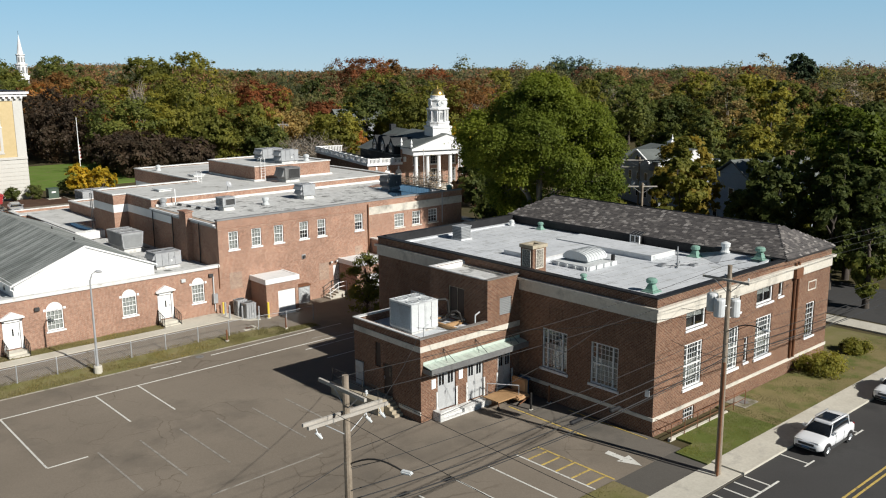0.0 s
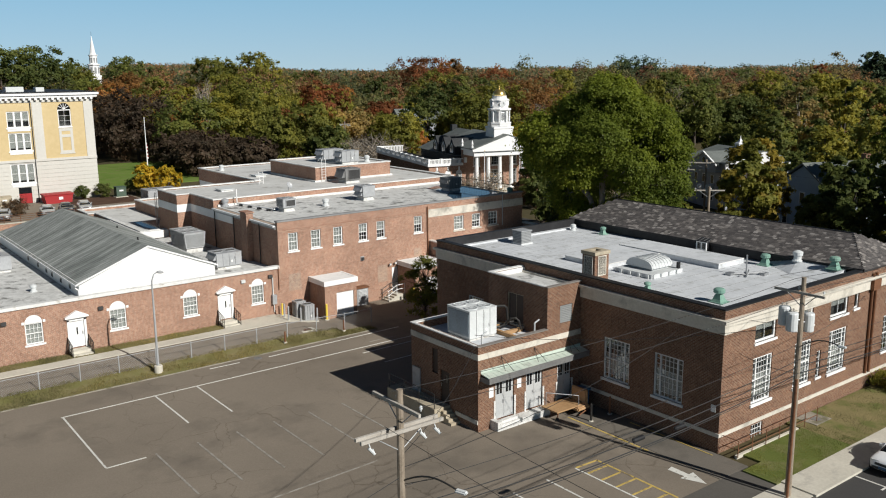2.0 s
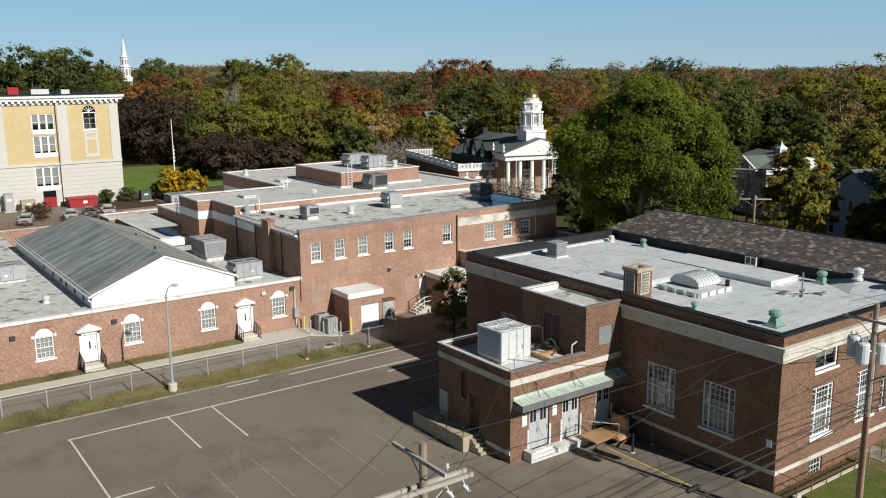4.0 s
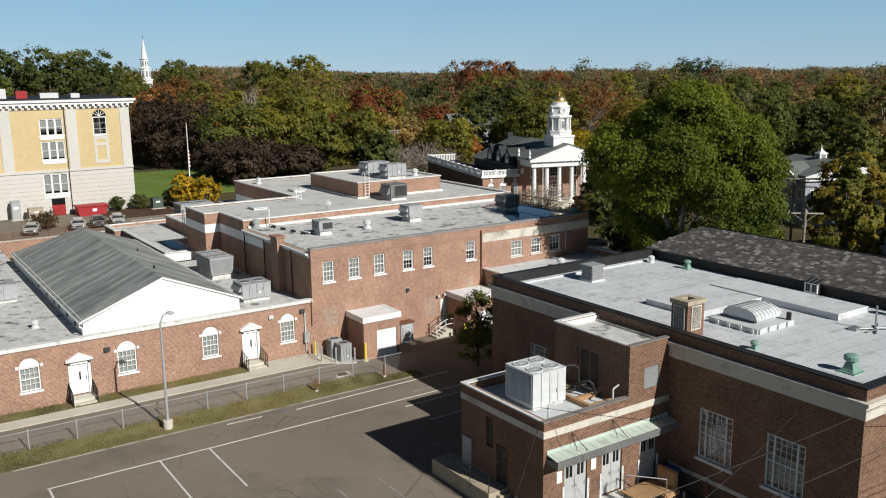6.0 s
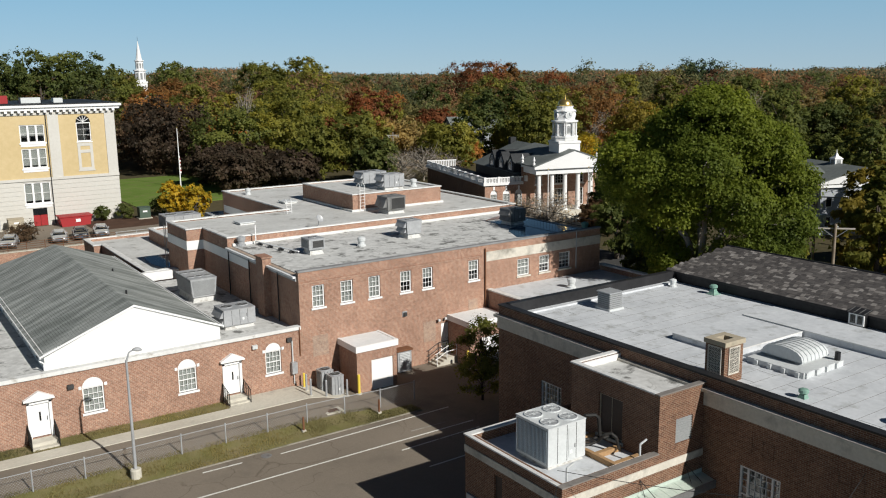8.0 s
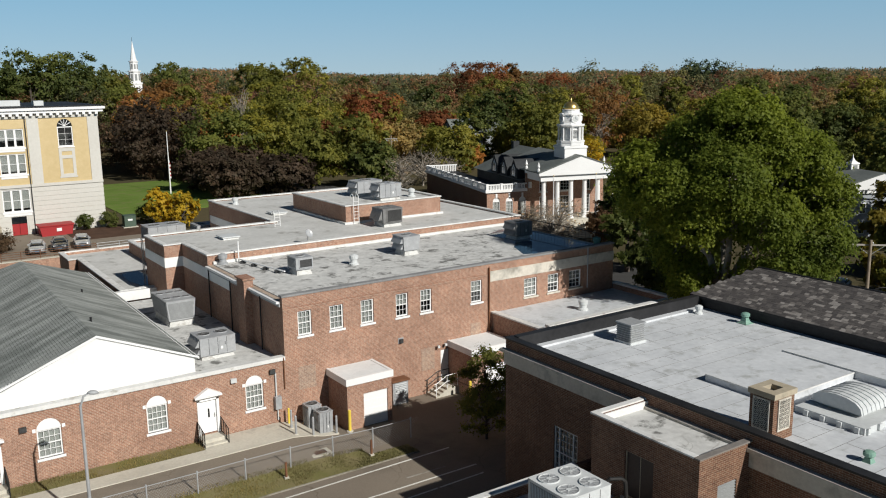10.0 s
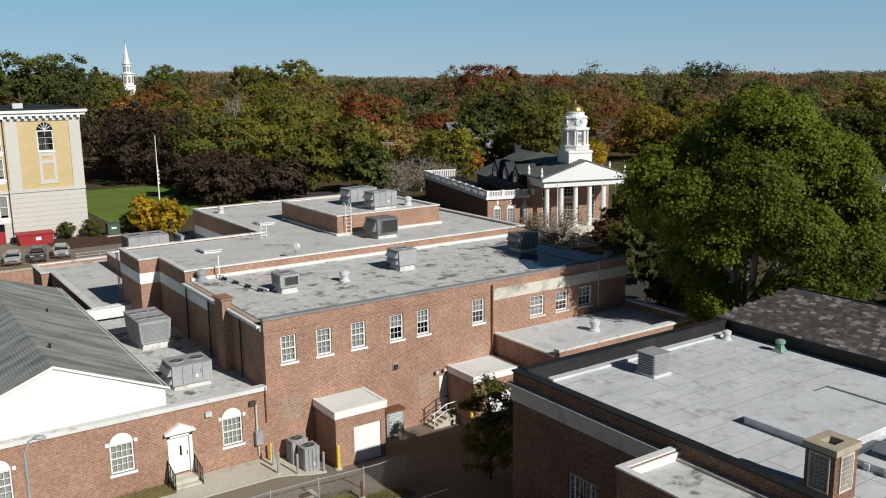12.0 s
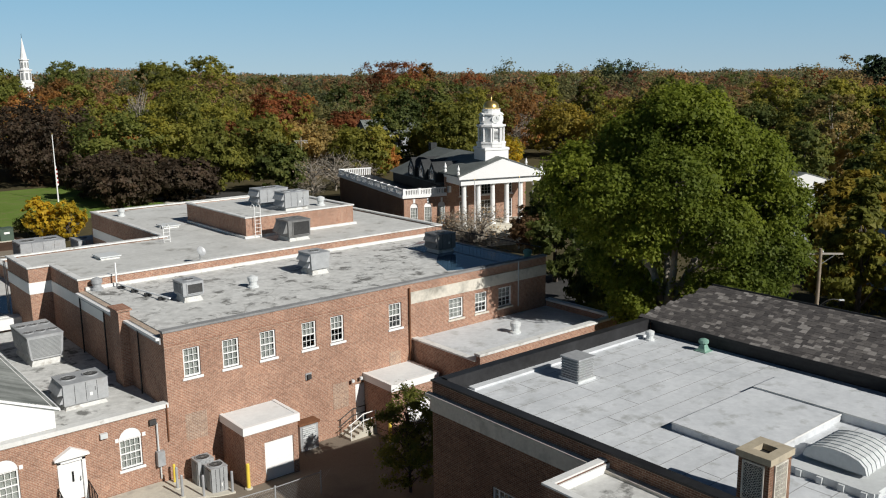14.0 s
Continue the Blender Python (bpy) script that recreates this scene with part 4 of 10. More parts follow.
    part("base_flashing", bm, COPING, h)
    # low rear wing: parapet with a jog, a raised block on it, and standing water drawn together with roof shade
    for m, a, b in ((mat_south(89.5), 30.3, 33.0), (mat_west(30.3), 89.8, 105.0), (mat_south(105.0), 29.5, 30.6), (mat_west(29.5), 105.3, 109.0), (mat_north(109.3), 29.5, 44.4)):
        part("rear_wall", wall(B(), m, a, b, 0.0, 5.0, 0.3), BRICK, h)
    part("rear_roof", slab(B(), [(30.6, 89.8), (44.4, 89.8), (44.4, 109.0), (29.8, 109.0), (29.8, 105.3), (30.6, 105.3)], 4.5, 4.75), ROOF_GREY, h, "stained pale low roof")
    bm = B()
    for a, b in (((30.22, 89.42), (33.0, 89.85)), ((30.22, 89.85), (30.75, 105.3)), ((29.42, 104.92), (30.22, 105.3)), ((29.42, 105.3), (29.9, 109.0)), ((29.42, 109.0), (44.4, 109.4))):
        box(bm, (*a, 5.0), (*b, 5.1))
    part("rear_coping", bm, COPING, h)
    part("rear_upstand", bx((28.6, 88.9, 4.3), (33.0, 89.41, 5.06)), WHITE, h, "white upstand wall")
    for m, a, b in ((mat_west(35.5), 91.3, 106.5), (mat_north(106.5), 35.8, 44.4)):
        part("raised_wall", wall(B(), m, a, b, 4.75, 5.9, 0.3), BRICK, h)
    part("raised_roof", bx((35.8, 91.3, 5.6), (44.4, 106.2, 5.75)), ROOF_GREY, h)
    bm = bx((35.42, 91.3, 5.9), (35.88, 106.55, 6.02))
    box(bm, (35.88, 106.12, 5.9), (44.4, 106.55, 6.02))
    part("raised_coping", bm, COPING, h)
    part("rain_pool", slab(B(), [(32.3, 97.2), (32.1, 94.0), (32.5, 91.9), (33.1, 91.4), (35.45, 91.4), (35.45, 97.3), (33.6, 97.5)], 4.747, 4.756), WATER, h, "shallow rain water and roof shade drawn as one dark sheet")
    part("wall_ladder", ring(B(), 91.6, 92.1, 4.8, 8.6, 0.04, -0.12, -0.06, mat_west(33.0)), STEEL, h)
    # low east wing
    for m, a, b in ((mat_south(60.6), 50.6, 63.1),):
        part("east_wall", wall(B(), m, a, b, -0.2, 5.3, 0.35), BRICK, h)
    part("east_wall", wall(B(), mat_west(50.6), 60.95, 66.95, -0.2, 4.9, 0.35), BRICK, h)
    part("east_wall", wall(B(), mat_east(63.1), 60.95, 66.95, -0.2, 5.3, 0.35), BRICK, h)
    part("east_roof", bx((50.95, 60.95, 4.6), (62.75, 66.94, 4.9)), ROOF_PALE, h, "pale low roof")
    bm = B()
    box(bm, (50.5, 60.52, 5.3), (63.18, 61.0, 5.45))
    box(bm, (62.72, 61.0, 5.3), (63.18, 66.95, 5.45))
    box(bm, (50.5, 61.0, 4.9), (50.98, 66.95, 5.0))
    part("east_coping", bm, COPING, h)
    bm = B()
    box(bm, (50.98, 60.955, 4.9), (62.7, 61.05, 5.28))
    part("east_flashing", bm, FLASH, h)
    # railing at the east end, and a pool of water whose dark blue also paints in roof shade
    bm = B()
    for i in range(30):
        y = 67.4 + 0.42 * i
        tube(bm, (62.5, y, 8.3), (62.5, y, 9.2), 0.012, n=4)
    for z in (8.45, 9.2):
        tube(bm, (62.5, 67.2, z), (62.5, 79.9, z), 0.03, n=6)
    part("roof_railing", bm, IRON, h, "black iron roof railing")
    bm = slab(B(), [(55.2, 69.0), (58, 67.9), (61.9, 67.8), (62.1, 76.0), (60.5, 78.5), (58.2, 77.4), (58.0, 73.4), (56.4, 71.6)], 8.297, 8.306)
    part("rain_pool", bm, WATER, h, "shallow rain water and roof shade drawn as one dark sheet")


build_block()


def build_shed(x0, x1, y0, y1, top, door, label):
    h = thing("loading_porch", label, "porch", "loading porches")
    S = mat_south(y0)
    part("wall", wall(B(), S, x0, x1, -0.1, top - 0.42, 0.25, [(door[0], door[1], -0.1, door[2])]), BRICK, h)
    part("side_wall", wall(B(), mat_west(x0), y0 + 0.25, y1, -0.1, top - 0.42, 0.25), BRICK, h)
    part("side_wall", wall(B(), mat_east(x1), y0 + 0.25, y1, -0.1, top - 0.42, 0.25), BRICK, h)
    bm = B()
    box(bm, (x0 - 0.1, y0 - 0.1, top - 0.42), (x1 + 0.1, y1, top - 0.05))
    part("fascia", bm, TRIM, h, "white fascia")
    bm = B()
    for a, b in (((x0 - 0.1, y0 - 0.1), (x1 + 0.1, y0 + 0.1)), ((x0 - 0.1, y0 + 0.1), (x0 + 0.1, y1)), ((x1 - 0.1, y0 + 0.1), (x1 + 0.1, y1))):
        box(bm, (*a, top - 0.05), (*b, top + 0.02))
    part("rim", bm, TRIM, h)
    part("flat_roof", bx((x0 + 0.1, y0 + 0.1, top - 0.05), (x1 - 0.1, y1, top - 0.02)), SHED_ROOF, h, "pale flat roof")
    bm = B()
    box(bm, (door[0], 0.08, 0.03), (door[1], 0.14, door[2]), S)
    for i in range(1, 4):
        box(bm, (door[0], 0.07, 0.03 + (door[2] - 0.03) * i / 4 - 0.015), (door[1], 0.08, 0.03 + (door[2] - 0.03) * i / 4 + 0.015), S)
    part("door", bm, TRIM, h, "white loading door")
    return h


build_shed(37.3, 40.5, 64.3, 66.94, 3.4, (38.45, 40.2, 2.25), "brick loading porch with a white roof and door")
build_shed(46.75, 50.2, 64.1, 66.94, 3.55, (47.9, 49.7, 2.2), "brick loading porch with a white roof beside steps")


# ---- corner building with the slate wing ----
def big_sash(h, m, a, b, z0, z1, label, paint=None):
    """A wide sash between two narrow side lights, many small panes."""
    paint = paint or TRIM
    w = b - a
    s = w * 0.18
    g = part("window", ring(B(), a, b, z0, z1, 0.09, 0.06, 0.2, m), paint, h, label)
    for u0, u1 in ((a + s, a + s + 0.1), (b - s - 0.1, b - s)):
        part("mullion", bx((u0, 0.065, z0 + 0.09), (u1, 0.195, z1 - 0.09), m), paint, g)
    zc = (z0 + z1) / 2
    part("meeting_rail", bx((a + 0.09, 0.07, zc - 0.035), (b - 0.09, 0.19, zc + 0.035), m), paint, g)
    for i in range(1, 4):
        u = a + s + 0.1 + (w - 2 * s - 0.2) * i / 4
        part("glazing_bar", bx((u - 0.012, 0.09, z0 + 0.09), (u + 0.012, 0.16, z1 - 0.09), m), paint, g)
    for i in range(1, 8):
        z = z0 + (z1 - z0) * i / 8
        if i != 4:
            part("glazing_bar", bx((a + 0.09, 0.092, z - 0.012), (b - 0.09, 0.158, z + 0.012), m), paint, g)
    part("pane", bx((a + 0.1, 0.12, z0 + 0.1), (b - 0.1, 0.126, z1 - 0.1), m), GLASS, g)
    # added dark panel in place of the room's own shade
    part("room_dark", bx((a - 0.3, 0.9, z0 - 0.2), (b + 0.3, 0.95, z1 + 0.2), m), ROOM_SHADE, g, "dark panel standing in for the unlit room")
    part("blind", bx((a + 0.1, 0.22, z0 + (z1 - z0) * 0.12), (b - 0.1, 0.24, z0 + (z1 - z0) * 0.6), m), BLIND, g, "pale lower curtain")
    part("sill", bx((a - 0.12, -0.1, z0 - 0.16), (b + 0.12, 0.06, z0), m), paint, g)
    return g


def build_corner():
    h = thing("corner_building", "tall-windowed brown-red brick building with stone cornice and flat roof", "building")
    S, W = mat_south(27.09), mat_west(40.76)
    xe, yn = 62.2, 52.85
    low = [(43.72, 45.65), (48.05, 49.85), (51.95, 54.0), (58.85, 60.2)]
    up = [(43.75, 45.85), (48.05, 49.85), (51.85, 53.95)]
    holes = [(a, b, 2.18, 4.95 if a < 58 else 4.7) for a, b in low] + [(a, b, 5.85, 7.0) for a, b in up] + [(54.7, 55.3, 5.95, 6.95), (50.6, 51.1, 2.25, 3.95), (43.9, 45.1, -0.15, 0.85)]
    part("wall", wall(B(), S, 40.76, xe, -1.0, 8.3, 0.4, holes), BRICK_B, h)
    wl_ = [(29.65, 31.72), (33.6, 35.66), (47.3, 49.0)]
    part("side_wall", wall(B(), W, 27.49, yn, -1.0, 8.3, 0.4, [(a, b, 2.15, 4.8) for a, b in wl_]), BRICK_B, h, "shaded brick side wall")
    part("end_wall", wall(B(), mat_east(xe), 27.492, yn, -1.0, 8.3, 0.4), BRICK_B, h)
    part("back_wall", wall(B(), mat_north(yn), 41.162, xe - 0.402, -1.0, 8.3, 0.4), BRICK_B, h)
    for a, b in low[:3]:
        big_sash(h, S, a, b, 2.18, 4.95, "tall white many-paned sash window")
    window(h, S, 58.85, 60.2, 2.18, 4.7, 3, 6, 2, 1, 0, 0.1, label="tall narrow white sash window")
    for a, b in up:
        window(h, S, a, b, 5.85, 7.0, 2, 1, 1, 1, 0.45, 0.12, label="white upper two-light window")
    window(h, S, 54.7, 55.3, 5.95, 6.95, 1, 1, 1, 1, 0, 0.08, label="small white window")
    window(h, S, 50.6, 51.1, 2.25, 3.95, 1, 4, 1, 1, 0, 0.08, label="slit window")
    window(h, S, 43.9, 45.1, -0.15, 0.85, 4, 3, 1, False, 0, 0.08, label="basement window with bars")
    for a, b in wl_:
        # these frames get the greyed trim, so their shade is in the colour
        big_sash(h, W, a, b, 2.15, 4.8, "tall sash window, dirty white paint greyed for shade", SHADED_TRIM)
    # stone courses
    bm = B()
    box(bm, (40.68, -0.08, 6.95), (56.5, 0.0, 7.62), S)
    box(bm, (57.45, -0.08, 6.95), (xe + 0.08, 0.0, 7.62), S)
    box(bm, (40.5, -0.26, 7.62), (xe + 0.26, 0.0, 7.78), S)
    part("cornice", bm, STONE, h, "pale limestone frieze and cornice")
    bm = B()
    box(bm, (27.092, -0.08, 6.95), (yn + 0.05, 0.0, 7.62), W)
    box(bm, (27.092, -0.26, 7.62), (yn + 0.2, 0.0, 7.78), W)
    part("cornice", bm, STONE, h, "weathered limestone cornice in shade")
    bm = B()
    box(bm, (40.7, -0.06, 0.98), (xe + 0.06, 0.0, 1.2), S)
    box(bm, (27.092, -0.06, 0.98), (37.5, 0.0, 1.2), W)
    part("base_course", bm, STONE, h, "stone base course")
    for a, b in ((30.0, 31.2), (34.0, 35.2)):
        bm = B()
        for u in (a, (a + b) / 2 - 0.06, b - 0.12):
            box(bm, (u, -0.03, 5.55), (u + 0.12, 0.0, 6.25), W)
        box(bm, (a, -0.025, 5.75), (b, 0.0, 5.85), W)
        part("brick_panel", bm, BRICK_B, h, "raised brick panel")
    bm = B()
    for a, b in (((58.9, 5.6), (60.1, 5.68)), ((58.9, 6.2), (60.1, 6.28)), ((58.9, 5.68), (58.98, 6.2)), ((60.02, 5.68), (60.1, 6.2))):
        box(bm, (a[0], -0.03, a[1]), (b[0], 0.0, b[1]), S)
    part("stone_panel", bm, STONE, h)
    bm = B()
    for x in (56.75, 57.2):
        tube(bm, (x, 26.98, 1.2), (x, 26.98, 8.0), 0.09, n=8)
    box(bm, (56.5, 26.78, 6.9), (57.45, 27.09, 7.6))
    part("downpipe", bm, RUST, h, "pair of brown downpipes with a hopper")
    # roof, parapets, flashing
    part("roof", bx((41.16, 27.49, 7.45), (55.5, 52.45, 7.72)), ROOF_PALE, h, "pale grey membrane roof with seams and stains")
    bm = B()
    for a, b in (((40.7, 27.03), (55.4, 27.5)), ((40.7, 27.5), (41.17, 52.45)), ((40.7, 52.45), (55.5, 52.9))):
        box(bm, (*a, 8.3), (*b, 8.38))
    part("parapet_cap", bm, FLASH, h, "black metal parapet cap")
    bm = B()
    box(bm, (41.165, 52.3, 7.72), (55.4, 52.448, 8.44))
    box(bm, (41.17, 52.449, 8.381), (55.5, 52.7, 8.44))
    part("parapet_flashing", bm, FLASH, h, "black membrane on the rear parapet")
    bm = B()
    box(bm, (41.17, 27.5, 7.72), (41.3, 52.3, 8.28))
    box(bm, (41.3, 27.5, 7.72), (55.4, 27.62, 8.28))
    part("parapet_lining", bm, SEAM, h, "dark lining of the parapet")
    bm = B()
    prism(bm, [(42.4, 7.72), (55.3, 7.72), (55.3, 7.82), (42.4, 7.82)], -0.4, 0.0, mat_south(52.3))
    part("cant_strip", bm, ROOF_PALE, h, "pale cant strip along the parapet")
    # seams of the membrane
    bm = B()
    for i in range(23):
        y = 28.6 + 1.03 * i
        box(bm, (41.4, y, 7.72), (55.3, y + 0.022, 7.727))
    rnd = random.Random(4)
    for i in range(34):
        y, x = 28.6 + 1.03 * rnd.randint(0, 21), rnd.uniform(42, 54.5)
        box(bm, (x, y + 0.04, 7.72), (x + 0.025, y + 1.0, 7.7255))
    part("membrane_seam", bm, SEAM, h, "dark seams between roof sheets")
    # monitors and skylights on the roof
    for x0, x1, y0, y1, z in ((51.1, 54.0, 34.8, 43.6, 8.1), (45.3, 51.0, 39.7, 43.6, 8.05)):
        bm = bx((x0, y0, 7.72), (x1, y1, z))
        part("raised_deck", bm, ROOF_PALE, h, "low raised roof deck")
        bm = bx((x0 - 0.03, y0 - 0.03, z - 0.05), (x0, y1, z + 0.015))
        box(bm, (x0, y0 - 0.03, z - 0.05), (x1, y0, z + 0.015))
        part("deck_edge", bm, COPING, h, "pale metal deck edge")
    # membrane cricket rising to the foot of the slates
    bm = B()
    v = [bm.verts.new(c) for c in ((53.5, 28.2, 7.735), (53.5, 31.0, 7.735), (55.48, 31.6, 8.3), (55.48, 28.2, 8.3), (55.48, 34.2, 7.735), (55.48, 28.2, 7.735))]
    for f in ((0, 3, 2, 1), (1, 2, 4), (0, 5, 3), (3, 5, 4, 2), (0, 1, 4, 5)):
        bm.faces.new([v[k] for k in f])
    part("roof_cricket", bm, ROOF_PALE, h, "sloping pale membrane at the roof corner")
    # slate wing
    part("wing_wall", wall(B(), mat_west(55.5), 28.2, 52.3, 7.72, 8.5, 0.2), FLASH, h, "black clad wall under the slates")
    rx, rz, ya, yb = 59.0, 9.95, 29.6, 50.9
    bm = B()
    e = [(55.35, 26.95, 8.42), (62.5, 26.95, 8.36), (62.5, 53.05, 8.36), (55.35, 53.05, 8.42)]
    r = [(rx, ya, rz), (rx, yb, rz)]
    v = [bm.verts.new(c) for c in e + r]
    lo = [bm.verts.new((c[0], c[1], 8.28)) for c in e]
    for f in ((0, 1, 4), (1, 2, 5, 4), (2, 3, 5), (3, 0, 4, 5)):
        bm.faces.new([v[k] for k in f])
    for i in range(4):
        bm.faces.new((v[i], lo[i], lo[(i + 1) % 4], v[(i + 1) % 4]))
    bm.faces.new(lo[::-1])
    part("slate_roof", bm, SLATE_BED, h, "dark bed of the slate roof")
    bm = B()
    tube(bm, (rx, ya - 0.05, rz + 0.03), (rx, yb + 0.05, rz + 0.03), 0.07, n=6)
    part("ridge", bm, FLASH, h)
    # dormer window on the slate slope
    bm = B()
    DW = mat_west(54.95)
    ring(bm, 38.6, 39.5, 7.86, 8.5, 0.07, 0.0, 0.08, DW)
    box(bm, (39.01, 0.0, 7.93), (39.09, 0.08, 8.43), DW)
    w = part("dormer_window", bm, TRIM, h, "small white two-light window in the clad wall")
    part("pane", bx((38.67, 0.04, 7.93), (39.43, 0.045, 8.43), DW), GLASS, w)
    part("dormer_cheek", bx((38.6, 0.081, 7.73), (39.5, 0.5, 8.5), DW), FLASH, w)
    slope = Matrix(((1, 0, 0, 54.95), (0, 1, 0, 0), (0, 0, 1, 0), (0, 0, 0, 1)))
    part("dormer_roof", prism(B(), [(-0.06, 8.5), (0.7, 8.66), (0.7, 8.70), (-0.06, 8.54)], 38.52, 39.58, slope), FLASH, w, "black ribbed metal roof")
    for i in range(4):
        y = 38.56 + 0.32 * i
        part("roof_rib", prism(B(), [(-0.06, 8.54), (0.66, 8.692), (0.66, 8.71), (-0.06, 8.56)], y, y + 0.02, slope), METAL_D, w)
    # annex with the penthouse
    A, AW = mat_south(37.7), mat_west(32.2)
    drs = [(33.55, 35.05), (36.05, 37.45), (38.75, 40.0)]
    part("annex_wall", wall(B(), A, 32.2, 40.75, -0.2, 5.3, 0.35, [(a, b, 0.45, 3.0) for a, b in drs]), BRICK_B, h)
    part("annex_wall", wall(B(), AW, 38.05, 44.2, -0.2, 5.3, 0.35, [(40.45, 41.35, 0.95, 3.0), (41.6, 42.2, 2.6, 4.2)]), BRICK_B, h)
    part("annex_wall", wall(B(), mat_north(44.4), 32.2, 40.75, -0.2, 5.3, 0.2), BRICK_B, h)
    part("annex_roof", bx((32.55, 38.05, 4.6), (40.75, 44.2, 4.8)), ROOF_PALE, h)
    bm = B()
    for a, b in (((32.14, 37.94), (32.34, 44.1)), ((32.14, 44.1), (37.8, 44.45))):
        box(bm, (*a, 5.3), (*b, 5.37))
    part("annex_coping", bm, COPING, h, "pale metal coping")
    part("annex_coping", bx((32.14, 37.62, 5.3), (37.8, 37.94, 5.36)), EDGE_METAL, h, "brown-grey metal coping")
    bm = B()
    box(bm, (32.15, -0.05, 4.5), (40.75, 0.0, 4.85), A)
    box(bm, (37.702, -0.05, 4.5), (44.4, 0.0, 4.85), AW)
    part("annex_band", bm, STONE, h, "pale stone band")
    part("annex_base", bx((37.702, -0.05, 0.5), (39.8, 0.0, 0.75), AW), STONE, h)
    for a, b in drs:
        for u in (a - 0.13, b):
            part("door_jamb", bx((u, -0.04, 0.3), (u + 0.13, 0.12, 1.7), A), PEELING, h, "peeling white jamb")
    for a, b in drs:
        c = (a + b) / 2
        for u0, u1 in ((a + 0.02, c - 0.01), (c + 0.01, b - 0.02)):
            panel_door(h, A, u0, u1, 0.47, 3.0, DOOR_GREY, 2, label="pale grey door with two small lights")
    panel_door(h, AW, 40.48, 41.32, 0.97, 2.95, DOOR_DARK, 1, label="dark side door")
    part("side_panel", bx((41.6, 0.1, 2.6), (42.2, 0.16, 4.2), AW), DOOR_DARK, h)
    bm = B()
    box(bm, (33.15, 37.0, -0.1), (33.5, 37.7, 0.6))
    box(bm, (35.15, 37.0, -0.1), (37.5, 37.7, 0.42))
    box(bm, (33.5, 37.4, -0.1), (35.15, 37.7, 0.43))
    box(bm, (33.5, 37.2, -0.1), (35.15, 37.4, 0.29))
    box(bm, (33.5, 37.0, -0.1), (35.15, 37.2, 0.15))
    part("dock", bm, PEELING, h, "white painted loading dock with worn paint")
    bm = B()
    v = [bm.verts.new(A @ Vector(c)) for c in ((32.4, -0.78, 3.56), (41.3, -0.78, 3.56), (41.3, -0.001, 3.68), (32.4, -0.001, 3.68), (32.4, -0.78, 3.5), (41.3, -0.78, 3.5), (41.3, -0.001, 3.62), (32.4, -0.001, 3.62))]
    for f in ((0, 1, 2, 3), (7, 6, 5, 4), (0, 4, 5, 1), (1, 5, 6, 2), (2, 6, 7, 3), (3, 7, 4, 0)):
        bm.faces.new([v[k] for k in f])
    cn = part("canopy", bm, CANOPY_G, h, "pale green copper canopy over the doors")
    part("fascia", prism(B(), [(32.36, 3.22), (41.34, 3.22), (41.34, 3.58), (32.36, 3.58)], -0.85, -0.782, A), METAL_D, cn, "dull grey canopy fascia")
    for u in (32.36, 41.3):
        part("canopy_end", bx((u, -0.78, 3.2), (u + 0.04, -0.002, 3.49), A), METAL_D, cn)
    part("soffit", bx((32.42, -0.78, 3.2), (41.28, -0.002, 3.24), A), METAL_D, cn)
    part("upstand", bx((32.4, -0.03, 3.685), (41.3, -0.002, 3.86), A), CANOPY_G, cn, "green copper flashing on the wall")
    for i in range(19):
        u = 32.6 + 0.48 * i
        bm = B()
        v = [bm.verts.new(A @ Vector(c)) for c in ((u, -0.77, 3.55), (u + 0.02, -0.77, 3.55), (u + 0.02, -0.03, 3.66), (u, -0.03, 3.66), (u, -0.77, 3.574), (u + 0.02, -0.77, 3.574), (u + 0.02, -0.03, 3.692), (u, -0.03, 3.692))]
        for f in ((4, 5, 6, 7), (0, 4, 7, 3), (1, 2, 6, 5), (0, 1, 5, 4)):
            bm.faces.new([v[k] for k in f])
        part("standing_seam", bm, CANOPY_G, cn)
    for u in (34.0, 36.7, 39.6):
        bm = tube(B(), A @ Vector((u, -0.02, 4.4)), A @ Vector((u + 0.4, -0.7, 3.6)), 0.018, n=5)
        tube(bm, A @ Vector((u, -0.02, 4.4)), A @ Vector((u - 0.1, -0.5, 3.64)), 0.015, n=5)
        part("canopy_stay", bm, IRON, h)
    for a, b, z0, z1 in (((32.55, 38.05), (37.8, 38.1), 4.8, 5.28), ((32.55, 38.1), (32.6, 44.1), 4.8, 5.28), ((38.1, 42.94), (40.95, 43.0), 7.66, 7.97), ((38.1, 38.0), (38.16, 42.94), 7.66, 7.97), ((40.89, 38.0), (40.95, 42.94), 7.66, 7.97)):
        part("parapet_flashing", bx((*a, z0), (*b, z1)), COPING, h, "pale parapet flashing")
    # penthouse
    PS, PW = mat_south(37.704), mat_west(37.8)
    part("penthouse_wall", wall(B(), PS, 37.8, 41.2, 5.3, 7.98, 0.3, [(38.9, 40.0, 5.5, 6.66)]), BRICK_B, h)
    part("penthouse_wall", wall(B(), PW, 38.004, 43.0, 4.8, 7.98, 0.3, [(39.88, 41.42, 5.05, 7.05)]), BRICK_B, h)
    part("penthouse_wall", wall(B(), mat_north(43.3), 37.8, 41.2, 4.8, 7.98, 0.3), BRICK_B, h)
    part("penthouse_roof", bx((38.1, 38.0, 7.5), (41.2, 43.0, 7.66)), ROOF_WORN, h)
    bm = B()
    part("penthouse_coping", bx((37.74, 37.64, 7.98), (41.25, 37.94, 8.04)), EDGE_METAL, h, "brown-grey metal coping")
